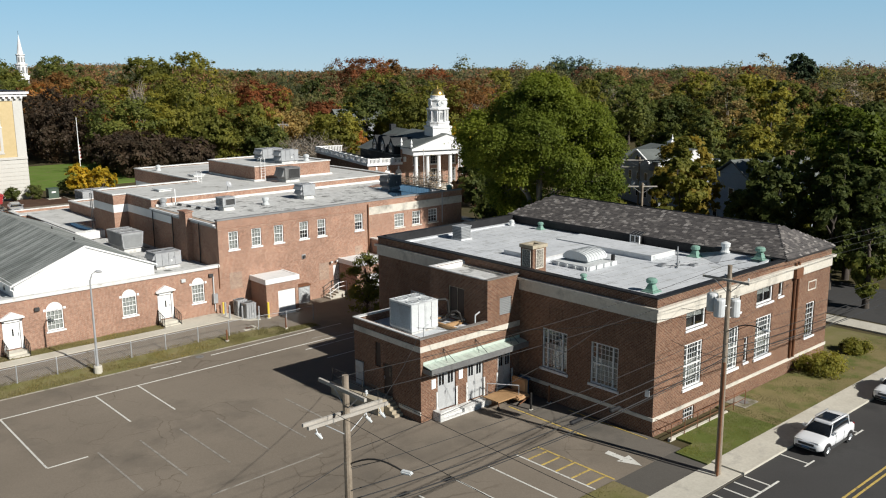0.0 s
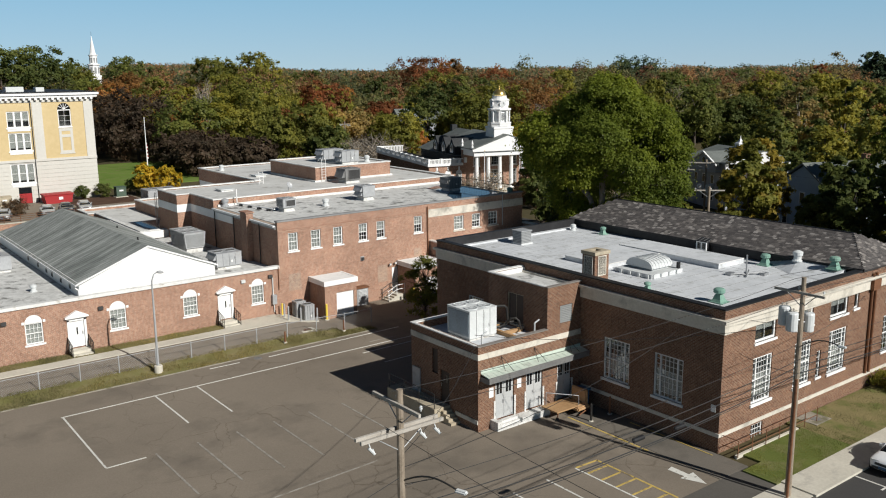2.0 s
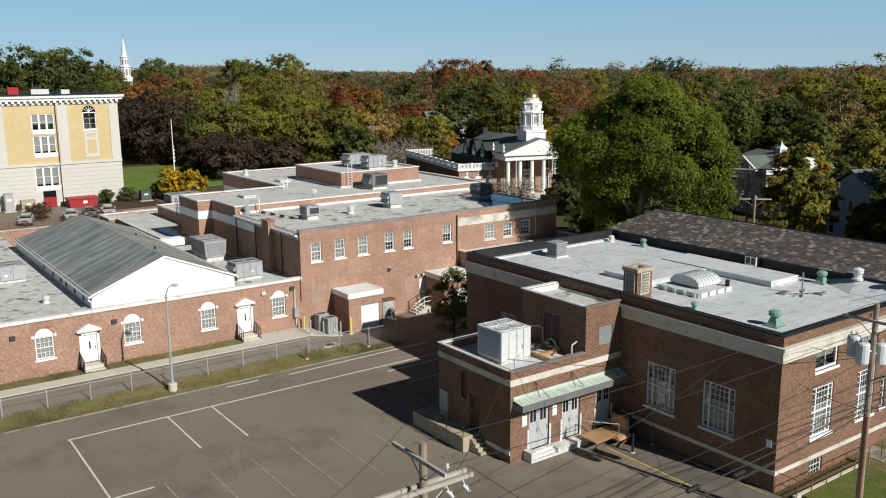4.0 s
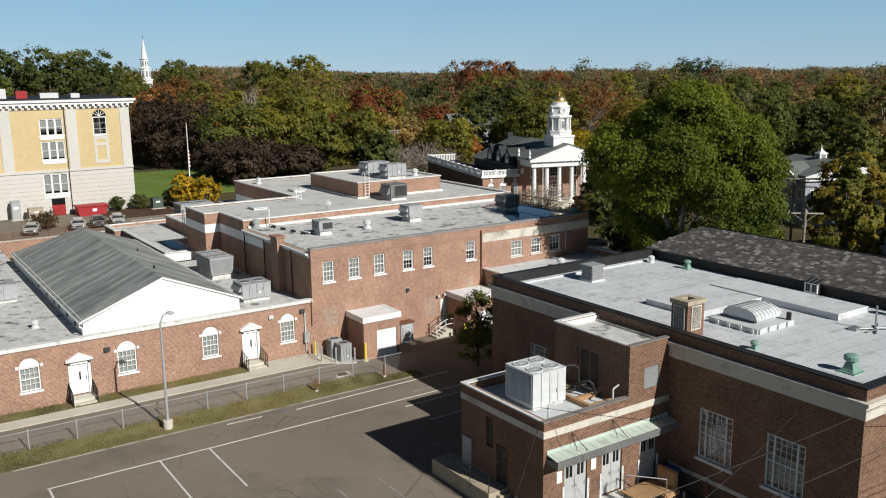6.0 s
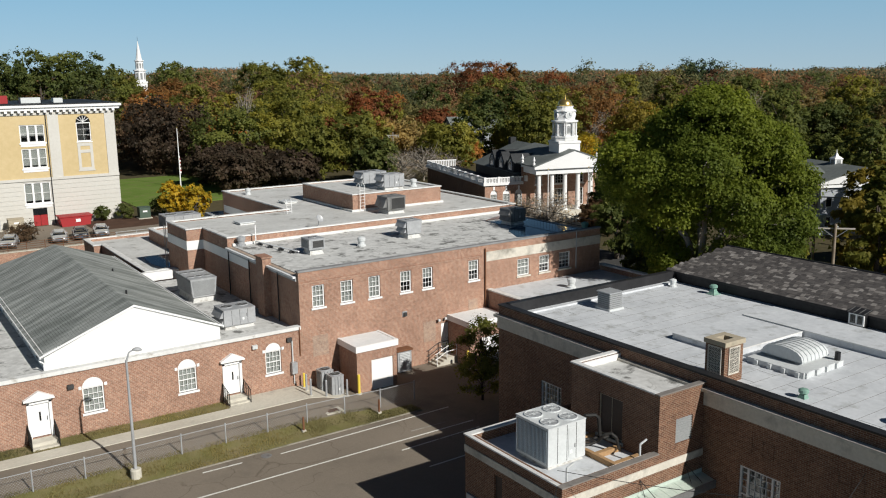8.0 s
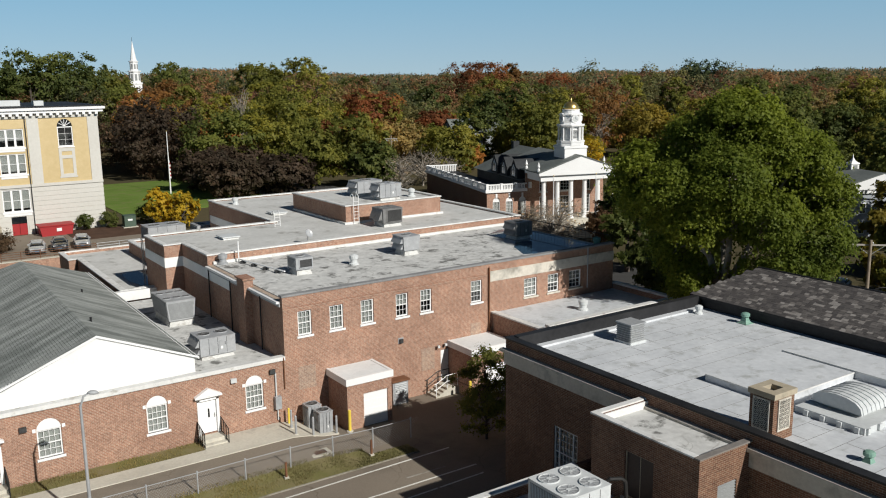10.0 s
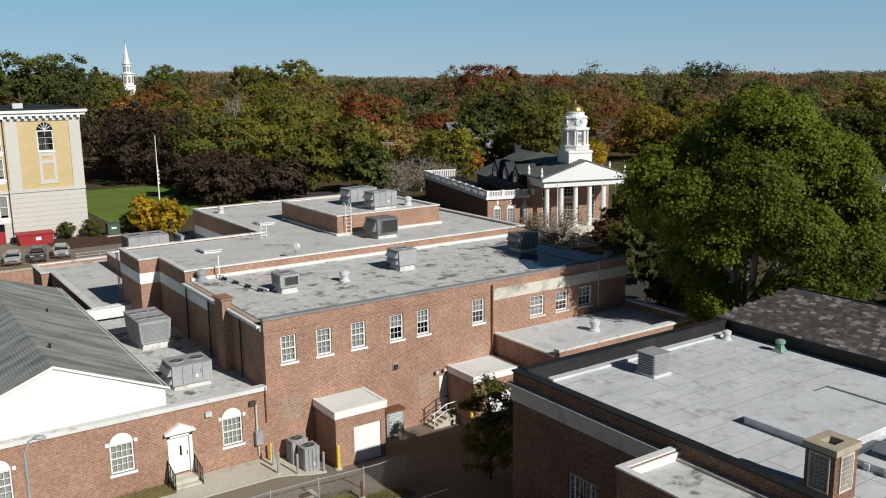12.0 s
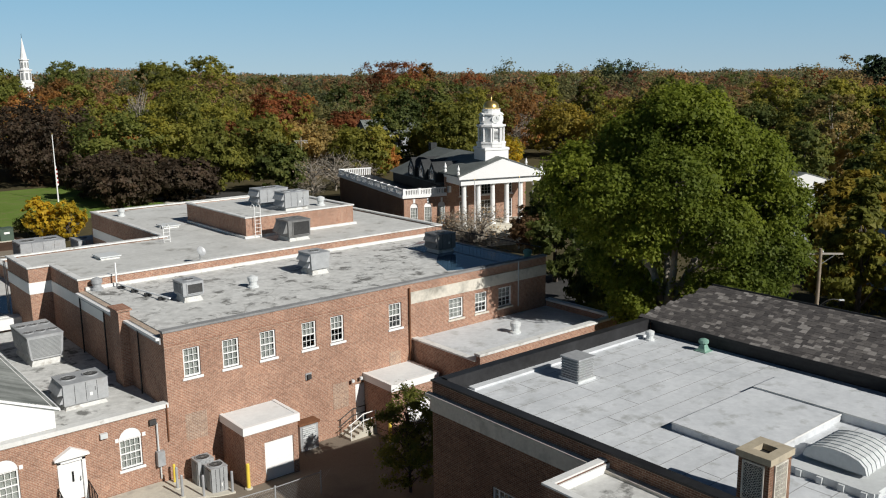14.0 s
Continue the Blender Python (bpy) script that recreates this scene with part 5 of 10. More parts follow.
    for a, b in (((37.74, 37.94), (38.04, 43.06)), ((37.74, 43.06), (41.25, 43.36)), ((40.95, 37.94), (41.25, 43.06))):
        box(bm, (*a, 7.98), (*b, 8.05))
    part("penthouse_coping", bm, COPING, h, "pale metal coping")
    bm = B()
    for i in range(10):
        z = 5.52 + 0.114 * i
        prism(bm, [(0.02, z), (0.16, z + 0.08), (0.16, z + 0.1), (0.02, z + 0.02)], 38.9, 40.0, Matrix(((0, 1, 0, 0), (1, 0, 0, 37.704), (0, 0, 1, 0), (0, 0, 0, 1))))
    part("louvre", bm, LOUVRE, h, "grey ventilation louvre")
    window(h, PW, 39.88, 41.42, 5.05, 7.05, 2, 1, 1, 2, 0, 0.06, frame_mat=TAN_STONE, label="tan framed window with two dark lights")
    # added dark panel before the glass hides reflections and darkens both lights
    part("dark_lining", bx((39.94, 0.125, 5.11), (41.36, 0.133, 6.99), PW), DOOR_DARK, h)
    # chimney
    cx0, cx1, cy0, cy1, ct = 41.72, 43.02, 37.48, 38.56, 9.5
    c = part("chimney", bx((cx0, cy0, 7.72), (cx1, cy1, ct)), BRICK_B, h, "square brick chimney with pierced screens")
    bm = B()
    for a, b in (((cx0 - 0.07, cy0 - 0.07), (cx1 + 0.07, cy0 + 0.28)), ((cx0 - 0.07, cy1 - 0.28), (cx1 + 0.07, cy1 + 0.07)), ((cx0 - 0.07, cy0 + 0.28), (cx0 + 0.35, cy1 - 0.28)), ((cx1 - 0.35, cy0 + 0.28), (cx1 + 0.07, cy1 - 0.28))):
        box(bm, (*a, ct), (*b, ct + 0.22))
    part("chimney_cap", bm, TAN_STONE, c, "tan stone cap with an open flue")
    part("flue_lining", bx((cx0 + 0.35, cy0 + 0.28, ct), (cx1 - 0.35, cy1 - 0.28, ct + 0.02)), FLASH, c)
    for m, lo_, hi_ in ((mat_south(cy0), cx0, cx1), (mat_west(cx0), cy0, cy1)):
        mid, w, z0, z1 = (lo_ + hi_) / 2, 0.33, ct - 1.32, ct - 0.12
        # black sheet on solid brick stands in for shade behind the screen
        part("screen_hollow", bx((mid - w, -0.004, z0), (mid + w, 0.0, z1), m), FLASH, c)
        bm = B()
        for i in range(4):
            for j in range(7):
                u, z = mid - w + 2 * w * (i + 0.5) / 4, z0 + (z1 - z0) * (j + 0.5) / 7
                for k in range(8):
                    a0, a1 = 0.7854 * k, 0.7854 * (k + 1)
                    tube(bm, m @ Vector((u + 0.088 * math.cos(a0), -0.03, z + 0.088 * math.sin(a0))), m @ Vector((u + 0.088 * math.cos(a1), -0.03, z + 0.088 * math.sin(a1))), 0.012, n=4, cap=False)
                    if k % 2:
                        tube(bm, m @ Vector((u, -0.028, z)), m @ Vector((u + 0.09 * math.cos(a0), -0.028, z + 0.09 * math.sin(a0))), 0.01, n=4, cap=False)
        for a, b in (((mid - w - 0.05, z0 - 0.05), (mid - w, z1 + 0.05)), ((mid + w, z0 - 0.05), (mid + w + 0.05, z1 + 0.05)), ((mid - w, z0 - 0.05), (mid + w, z0)), ((mid - w, z1), (mid + w, z1 + 0.05))):
            box(bm, (a[0], -0.05, a[1]), (b[0], 0.0, b[1]), m)
        part("pierced_screen", bm, STONE, c, "pierced pale stone screen")
    # stair and landing on the shaded side
    bm = B()
    box(bm, (31.0, 40.4, -0.1), (32.19, 45.5, 0.92))
    for i in range(4):
        box(bm, (31.5, 39.4 + 0.25 * i, -0.1), (32.19, 39.65 + 0.25 * i, 0.2 + 0.18 * i))
    part("landing", bm, TAN_STONE, h, "tan concrete landing with steps")
    bm = B()
    for y in (40.5, 42.1, 43.7, 45.4):
        tube(bm, (31.08, y, 0.92), (31.08, y, 1.87), 0.025, n=6)
    for dz in (0.5, 0.95):
        tube(bm, (31.08, 40.5, 0.92 + dz), (31.08, 45.4, 0.92 + dz), 0.02, n=6)
    part("landing_rail", bm, IRON, h, "thin iron rail")
    # sunk area with rails by the corner
    bm = B()
    for i in range(7):
        x = 41.0 + 1.35 * i
        tube(bm, (x, 25.95, 0.1), (x, 25.95, 1.1), 0.025, n=6)
    for z in (0.55, 1.1):
        tube(bm, (41.0, 25.95, z), (49.1, 25.95, z), 0.022, n=6)
        tube(bm, (41.0, 25.95, z), (41.0, 27.0, z), 0.022, n=6)
    part("area_rail", bm, RUST, h, "brown area railing")
    bm = B()
    box(bm, (41.0, 26.0, -0.3), (47.2, 26.15, 0.2))
    part("area_kerb", bm, CONCRETE, h)
    part("area_slab", bx((48.5, 25.6, -0.3), (50.2, 27.0, 0.15)), KERB_OLD, h, "grey concrete slab with an iron cover")
    part("iron_cover", lathe(B(), (49.4, 26.2, 0.15), [(0.32, 0), (0.32, 0.008), (0.02, 0.009)], 18), METAL_D, h)
    return h


SLATE_BED = surface("slate_bed", (0.03, 0.028, 0.028), (0.05, 0.047, 0.046), 0.8)
CORNER = build_corner()


# ---- rooftop equipment ----
def frustum(bm, low, high, z0, z1):
    """A box whose top rectangle differs from its bottom one; rectangles are (x0, y0, x1, y1)."""
    v = [bm.verts.new((r[i], r[j], z)) for r, z in ((low, z0), (high, z1)) for i, j in ((0, 1), (2, 1), (2, 3), (0, 3))]
    for f in ((3, 2, 1, 0), (4, 5, 6, 7), (0, 1, 5, 4), (1, 2, 6, 5), (2, 3, 7, 6), (3, 0, 4, 7)):
        bm.faces.new([v[k] for k in f])
    return bm


def hvac(x0, x1, y0, y1, z0, z1, fans=2, material=None, label="grey rooftop air-conditioning unit", hood=True, louvre_west=True, curb=0.3, name="rooftop_unit", taper=0.0, opening=False, fan_r=None, fan_zone=(0.0, 1.0), fins=False):
    """A rooftop unit: flared curb, cabinet with panel seams, fans let into the top, finned coil sides, hoods."""
    material = material or METAL
    h = thing(name, label, "rooftop unit", "rooftop units")
    zb = z0 + curb
    part("curb", frustum(B(), (x0 + 0.05 + taper * 0.6, y0 + 0.05, x1 - 0.05 - taper * 0.6, y1 - 0.05), (x0 + 0.2 + taper * 0.7, y0 + 0.2, x1 - 0.2 - taper * 0.7, y1 - 0.2), z0, zb), CURB, h, "flared pale curb")
    bm = frustum(B(), (x0 + taper, y0 + taper * 0.3, x1 - taper, y1 - taper * 0.3), (x0, y0, x1, y1), zb, z1)
    box(bm, (x0 - 0.02, y0 - 0.02, z1), (x1 + 0.02, y1 + 0.02, z1 + 0.035))
    box(bm, (x0 + taper + 0.02, y0 + 0.02, zb - 0.04), (x1 - taper - 0.02, y1 - 0.02, zb + 0.0))
    cab = part("cabinet", bm, material, h)
    if not opening and taper == 0:
        for i in range(1, 4):
            x = x0 + (x1 - x0) * i / 4
            part("panel_seam", bx((x - 0.012, y0 - 0.008, zb + 0.03), (x + 0.012, y0 - 0.001, z1 - 0.03)), DARK, cab)
        part("access_panel", bx((x0 + (x1 - x0) * 0.54, y0 - 0.016, zb + 0.16), (x0 + (x1 - x0) * 0.72, y0, z1 - 0.2)), material, cab)
        part("panel_handle", bx((x0 + (x1 - x0) * 0.7, y0 - 0.04, zb + 0.55), (x0 + (x1 - x0) * 0.71, y0 - 0.017, zb + 0.75)), DARK, cab)
        part("rating_plate", bx((x0 + (x1 - x0) * 0.58, y0 - 0.02, zb + 0.3), (x0 + (x1 - x0) * 0.64, y0 - 0.017, zb + 0.48)), WHITE, cab)
    if fins:
        m = mat_south(y0)
        rows = int((z1 - zb) / 0.09)
        back = part("fin_panel", bx((x0 + taper + 0.12, y0 + taper * 0.3 - 0.012, zb + 0.06), (x1 - taper - 0.12, y0 + taper * 0.3 - 0.002, zb + 0.09)), LOUVRE, h, "grey louvred coil panel")
        for i in range(rows):
            f = i / rows
            z, k, yy = zb + 0.1 + (z1 - zb - 0.2) * f, taper * (1 - f), y0 + taper * 0.3 * (1 - f)
            part("fin", bx((x0 + k + 0.12, yy - 0.035, z), (x1 - k - 0.12, yy - 0.005, z + 0.03)), LOUVRE, back)
    if opening:
        xa, xb, za, zc = x0 + 0.22 * (x1 - x0), x1 - 0.08 * (x1 - x0), zb + 0.12, z1 - 0.12
        # flat dark sheet on the closed cabinet paints the recess's shade
        part("intake_opening", bx((xa, y0 - 0.006, za), (xb, y0 - 0.001, zc)), DARK, h, "dark panel for the unlit square intake")
        bm = B()
        for p, q in (((xa - 0.05, za - 0.05), (xb + 0.05, za)), ((xa - 0.05, zc), (xb + 0.05, zc + 0.05)), ((xa - 0.05, za), (xa, zc)), ((xb, za), (xb + 0.05, zc))):
            box(bm, (p[0], y0 - 0.05, p[1]), (q[0], y0 - 0.001, q[1]))
        part("intake_frame", bm, material, h)
    if louvre_west:
        back = part("fin_panel", frustum(B(), (x0 + taper * 0.93 - 0.008, y0 + 0.08, x0 + taper * 0.93 + 0.02, y1 - 0.08), (x0 + taper * 0.06 - 0.008, y0 + 0.08, x0 + taper * 0.06 + 0.02, y1 - 0.08), zb + 0.1, z1 - 0.1), METAL_D, h, "dark finned coil panel")
        n = max(8, int((y1 - y0) / 0.1))
        for i in range(n):
            y = y0 + 0.1 + (y1 - y0 - 0.2) * i / n
            part("fin", frustum(B(), (x0 + taper * 0.9 - 0.03, y, x0 + taper * 0.9, y + 0.03), (x0 + taper * 0.08 - 0.03, y, x0 + taper * 0.08, y + 0.03), zb + 0.12, z1 - 0.12), COIL if material == METAL_W else material, back)
    cols = 2 if fans > 1 else 1
    rows = max(1, fans // cols)
    ya, yb = y0 + (y1 - y0) * fan_zone[0], y0 + (y1 - y0) * fan_zone[1]
    if rows == 3:
        cols, rows = 3, 2
    r = fan_r or 0.34 * min((x1 - x0) / cols, (yb - ya) / rows)
    for i in range(cols):
        for j in range(rows):
            c = (x0 + (x1 - x0) * (i + 0.5) / cols, ya + (yb - ya) * (j + 0.5) / rows, z1 + 0.035)
            bm = B()
            lathe(bm, c, [(r, 0), (r, 0.05), (r * 0.93, 0.05), (r * 0.93, 0.012)], 18)
            f = part("fan_shroud", bm, material, h)
            bm = tube(B(), (c[0], c[1], c[2] + 0.001), (c[0], c[1], c[2] + 0.014), r * 0.92, n=18)
            part("fan_well", bm, METAL if material == METAL_W else DARK, f)
            bm = B()
            for k in range(4):
                a = k * math.pi / 4
                tube(bm, (c[0] - r * 0.92 * math.cos(a), c[1] - r * 0.92 * math.sin(a), c[2] + 0.045), (c[0] + r * 0.92 * math.cos(a), c[1] + r * 0.92 * math.sin(a), c[2] + 0.045), 0.008, n=4)
            lathe(bm, (c[0], c[1], c[2] + 0.02), [(r * 0.22, 0), (r * 0.22, 0.03)], 10)
            part("fan_grille", bm, METAL_W if material == METAL_W else METAL_D, f)
    if hood:
        # sheet-metal rain hoods on the west side, open below
        for za, zc in ((zb + (z1 - zb) * 0.52, z1 - 0.06), (zb + 0.1, zb + (z1 - zb) * 0.42)) if z1 - zb > 1.0 and not opening else ((zb + 0.3, z1 - 0.06),):
            bm = B()
            ya, yb, k = y0 + 0.12, y1 - 0.12, min(0.4, (zc - za) * 0.6)
            v = [bm.verts.new(c) for c in ((x0 - 0.005, ya, zc), (x0 - 0.005, yb, zc), (x0 - k, yb, za), (x0 - k, ya, za), (x0 - 0.005, ya, za), (x0 - 0.005, yb, za))]
            for f in ((0, 1, 2, 3), (0, 3, 4), (1, 5, 2)):
                bm.faces.new([v[i] for i in f])
            part("intake_hood", bm, material, h, "sheet-metal rain hood")
            # dark sheet under the hood paints in the shade of its mouth
            part("intake_opening", bx((x0 - 0.012, ya + 0.03, za), (x0 - 0.006, yb - 0.03, zc - 0.06)), DARK, h)
    return h


hvac(30.8, 32.9, 78.9, 82.6, 4.4, 6.25, 6, METAL, "large grey chiller with six fans", False, True, 0.45, taper=0.13, fan_r=0.31, fan_zone=(0.04, 0.96), fins=True)
hvac(30.2, 32.5, 70.2, 72.1, 4.4, 5.8, 2, METAL, "grey packaged unit with side hoods", True, False, 0.3, fan_r=0.42, fan_zone=(0.1, 0.95))
hvac(12.4, 16.3, 81.2, 83.4, 4.42, 5.8, 4, METAL, "long grey rooftop unit on the west flat roof", False, False, 0.25)
hvac(33.5, 35.68, 40.05, 42.25, 4.8, 6.7, 4, METAL_W, "white condenser with four fans above the annex", False, True, 0.18, fan_r=0.42)
hvac(38.1, 39.4, 72.8, 74.2, 8.3, 9.5, 1, METAL, "grey exhaust unit with a square dark intake", False, True, 0.42, opening=True, fan_r=0.32)
hvac(47.5, 49.0, 73.9, 75.5, 8.3, 9.75, 1, METAL, "grey exhaust unit with a dark hooded side", True, False, 0.42, taper=0.08, fan_r=0.36)
hvac(58.3, 60.0, 73.7, 75.3, 8.3, 9.7, 1, METAL_D, "dark exhaust unit near the roof railing", True, False, 0.32, fan_r=0.38)
hvac(51.0, 53.0, 82.9, 84.8, 8.86, 10.45, 2, METAL_D, "grey ventilation unit with dark slots", True, False, 0.36, taper=0.06, opening=True, fan_r=0.3, fan_zone=(0.4, 1.0))
hvac(53.2, 55.9, 91.3, 93.2, 10.4, 11.85, 1, METAL, "grey air handler on the top roof", True, False)
hvac(53.6, 55.9, 87.8, 89.5, 10.4, 11.9, 2, METAL, "grey air handler with open hoods", True, False)
hvac(38.6, 42.6, 110.6, 113.4, 4.2, 6.3, 2, METAL, "long grey air handler on the rear roof", False)
hvac(43.2, 46.2, 108.6, 111.0, 4.2, 6.3, 2, METAL, "grey air handler on the rear roof", False)
hvac(8.2, 10.6, 79.0, 82.0, 4.42, 6.0, 2, METAL, "grey packaged unit on the west roof", True, False)


def cowl(x, y, z, s, material, label, kind="mushroom"):
    """A roof ventilator: base, neck, cap."""
    s *= 0.74
    h = thing("roof_ventilator", label, "roof vent", "roof ventilators", at=(x, y, z))
    if kind == "mushroom":
        bm = bx((-0.52 * s, -0.52 * s, 0), (0.52 * s, 0.52 * s, 0.07 * s))
        frustum(bm, (-0.42 * s, -0.42 * s, 0.42 * s, 0.42 * s), (-0.3 * s, -0.3 * s, 0.3 * s, 0.3 * s), 0.07 * s, 0.24 * s)
        frustum(bm, (-0.3 * s, -0.3 * s, 0.3 * s, 0.3 * s), (-0.2 * s, -0.2 * s, 0.2 * s, 0.2 * s), 0.24 * s, 0.55 * s)
        part("base", bm, material, h)
        part("neck", lathe(B(), (0, 0, 0), [(0.19 * s, 0.55 * s), (0.22 * s, 0.68 * s)], 12), material, h)
        part("cap", lathe(B(), (0, 0, 0), [(0.34 * s, 0.64 * s), (0.4 * s, 0.7 * s), (0.4 * s, 0.9 * s), (0.3 * s, 0.98 * s), (0.05 * s, 1.03 * s)], 14), material, h, smooth=False)
    else:
        part("base", lathe(B(), (0, 0, 0), [(0.42 * s, 0), (0.42 * s, 0.12 * s), (0.3 * s, 0.2 * s), (0.3 * s, 0.5 * s)], 14), material, h)
        part("cap", lathe(B(), (0, 0, 0), [(0.38 * s, 0.5 * s), (0.4 * s, 0.78 * s), (0.34 * s, 0.82 * s), (0.1 * s, 0.92 * s)], 14), material, h)
    return h


for x, y, s in ((54.7, 48.5, 0.85), (43.9, 29.7, 1.15), (54.6, 33.5, 1.1)):
    cowl(x, y, 7.72, s, VERDIGRIS, "green copper mushroom ventilator on the flat roof")
cowl(55.1, 28.8, 8.2, 1.15, VERDIGRIS, "green copper mushroom ventilator on the raised roof corner")
cowl(43.2, 34.4, 7.6, 0.75, VERDIGRIS, "low green copper vent cap near the parapet")
cowl(55.25, 31.5, 8.24, 1.15, METAL_W, "white metal ventilator at the foot of the slates", "drum")
cowl(43.1, 73.7, 8.3, 1.15, METAL_W, "white metal exhaust stack on the roof", "drum")
cowl(35.4, 80.9 - 1.2, 8.3, 1.2, METAL, "dented grey turbine vent on the roof", "drum")
cowl(57.5, 88.6, 10.4, 1.2, METAL_W, "pale exhaust stack on the top roof", "drum")
cowl(56.4, 63.6, 4.9, 1.2, METAL_W, "white vent on the low roof", "drum")
cowl(54.2, 51.4, 7.72, 0.8, METAL_W, "small pale vent by the rear parapet", "drum")
cowl(16.0, 72.5, 4.42, 0.9, METAL_W, "small white vent on the west roof", "drum")
cowl(46.0, 104.5, 8.86, 1.1, METAL_W, "white vent on the upper roof", "drum")
cowl(61.9, 68.0, 8.3, 1.1, VERDIGRIS, "green drum at the roof corner", "drum")

# timber frame and pipes beside the annex condenser
h = thing("equipment_frame", "rusty steel equipment frame on the annex roof", "equipment frame")
for a, b in (((35.95, 38.5), (37.6, 38.72)), ((35.95, 39.7), (37.6, 39.92)), ((35.95, 41.4), (37.6, 41.6)), ((35.95, 38.72), (36.15, 39.7)), ((35.95, 39.92), (36.15, 41.4))):
    part("beam", bx((*a, 4.8), (*b, 5.04)), BOARD, h)
h = thing("refrigerant_pipe", "black insulated pipes looping to the roof", "pipe")
for pts, r in (([(35.8, 41.0, 5.7), (36.2, 41.0, 5.7), (36.3, 40.95, 5.8), (36.3, 40.9, 6.3), (36.42, 40.82, 6.42), (36.8, 40.6, 6.42), (36.92, 40.5, 6.3), (36.92, 40.4, 5.5), (37.05, 40.3, 5.36), (37.74, 40.3, 5.36)], 0.085),
               ([(35.8, 40.5, 5.2), (36.3, 40.4, 5.2), (36.6, 40.25, 5.3), (36.75, 39.9, 5.75), (36.95, 39.7, 5.8), (37.15, 39.6, 5.6), (37.3, 39.55, 5.0)], 0.07),
               ([(35.8, 40.8, 5.35), (36.5, 40.7, 5.3), (37.0, 40.9, 5.12), (37.74, 40.9, 5.1)], 0.06)):
    part("pipe", sweep(B(), pts, r, 8), IRON, h)
for x, y in ((33.0, 38.3), (37.2, 38.2)):
    h = thing("vent_pipe", "bent pale vent pipe at the coping", "pipe", "vent pipes")
    bm = tube(B(), (x, y, 4.8), (x, y, 5.75), 0.05, n=7)
    tube(bm, (x, y, 5.75), (x + 0.3, y - 0.1, 5.95), 0.05, n=7)
    part("pipe", bm, METAL_W, h)

# louvred intake box on the corner roof
h = thing("louvre_box", "white louvred intake box on the pale roof", "roof vent")
part("box", bx((46.5, 49.5, 7.84), (47.5, 50.5, 8.75)), LOUVRE, h)
part("curb", bx((46.4, 49.4, 7.72), (47.6, 50.6, 7.84)), METAL_W, h)
part("lid", bx((46.43, 49.43, 8.75), (47.57, 50.57, 8.82)), METAL, h)
for m, a in ((mat_south(49.5), 46.5), (mat_west(46.5), 49.5)):
    for i in range(7):
        z = 7.9 + 0.12 * i
        part("slat", bx((a - 0.03, -0.07, z), (a + 1.0, 0.0, z + 0.035), m), METAL, h)

# ribbed fan house on its low curb
h = thing("fan_house", "ribbed white metal fan house on a curb", "roof vent")
bm = bx((45.3, 35.8, 7.72), (48.5, 38.9, 8.0))
for i in range(4):
    box(bm, (45.4 + 0.8 * i, 35.7, 7.74), (45.6 + 0.8 * i, 35.8, 8.0))
    box(bm, (45.2, 36.0 + 0.75 * i, 7.74), (45.3, 36.2 + 0.75 * i, 7.97))
part("curb", bm, METAL_W, h)
part("pedestal", bx((46.35, 36.6, 8.0), (48.0, 38.5, 8.16)), METAL_W, h)
prof = [(36.42, 8.14), (36.5, 8.4), (36.72, 8.58), (37.1, 8.69), (37.55, 8.73), (38.0, 8.69), (38.38, 8.58), (38.6, 8.4), (38.68, 8.14)]
VW = mat_west(46.1)
part("shell", prism(B(), prof, 0, 2.15, VW), METAL_W, h)
for i in range(7):
    u = 0.12 + 0.31 * i
    part("rib", prism(B(), [(y, z + 0.03 if z > 8.2 else z) for y, z in [(37.55 + (q - 37.55) * 1.02, v) for q, v in prof]], u, u + 0.045, VW), METAL_W, h)
bm = tube(B(), (48.3, 36.0, 8.0), (48.3, 36.0, 8.4), 0.14, n=10)
part("flue", bm, FLASH, h)

# fallen aerial mount
h = thing("aerial_mount", "toppled grey aerial mount on the roof", "aerial mount")
bm = B()
for p, q in (((50.2, 33.3, 7.78), (52.0, 31.9, 7.9)), ((50.4, 32.2, 7.78), (51.9, 33.0, 7.86)), ((51.0, 32.6, 7.74), (51.0, 32.6, 9.1)), ((50.2, 32.6, 7.78), (51.8, 32.5, 7.82))):
    tube(bm, p, q, 0.05, n=6)
box(bm, (50.0, 33.1, 7.72), (50.5, 33.5, 7.9))
box(bm, (51.7, 31.7, 7.72), (52.2, 32.1, 7.9))
part("frame", bm, STEEL, h)

# roof ladders, hatch, pipe, dish
def roof_ladder(x, y, z0, z1):
    h = thing("roof_ladder", "white hooped roof ladder on the parapet", "ladder", "roof ladders")
    for dx in (-0.25, 0.25):
        bm = tube(B(), (x + dx, y, z0), (x + dx, y, z1), 0.03, n=6)
        p = (x + dx, y, z1)
        for k in range(1, 7):
            a = math.pi * k / 6
            q = (x + dx, y + 0.3 - 0.3 * math.cos(a), z1 + 0.3 * math.sin(a))
            tube(bm, p, q, 0.03, n=6)
            p = q
        part("rail", bm, TRIM, h)
    for i in range(int((z1 - z0) / 0.3)):
        part("rung", tube(B(), (x - 0.25, y, z0 + 0.2 + 0.3 * i), (x + 0.25, y, z0 + 0.2 + 0.3 * i), 0.018, n=5), TRIM, h)


roof_ladder(50.2, 86.2, 8.86, 11.2)
roof_ladder(44.0, 89.3, 8.86, 9.9)
h = thing("roof_hatch", "low pale roof hatch on a curb", "roof hatch", "roof hatches")
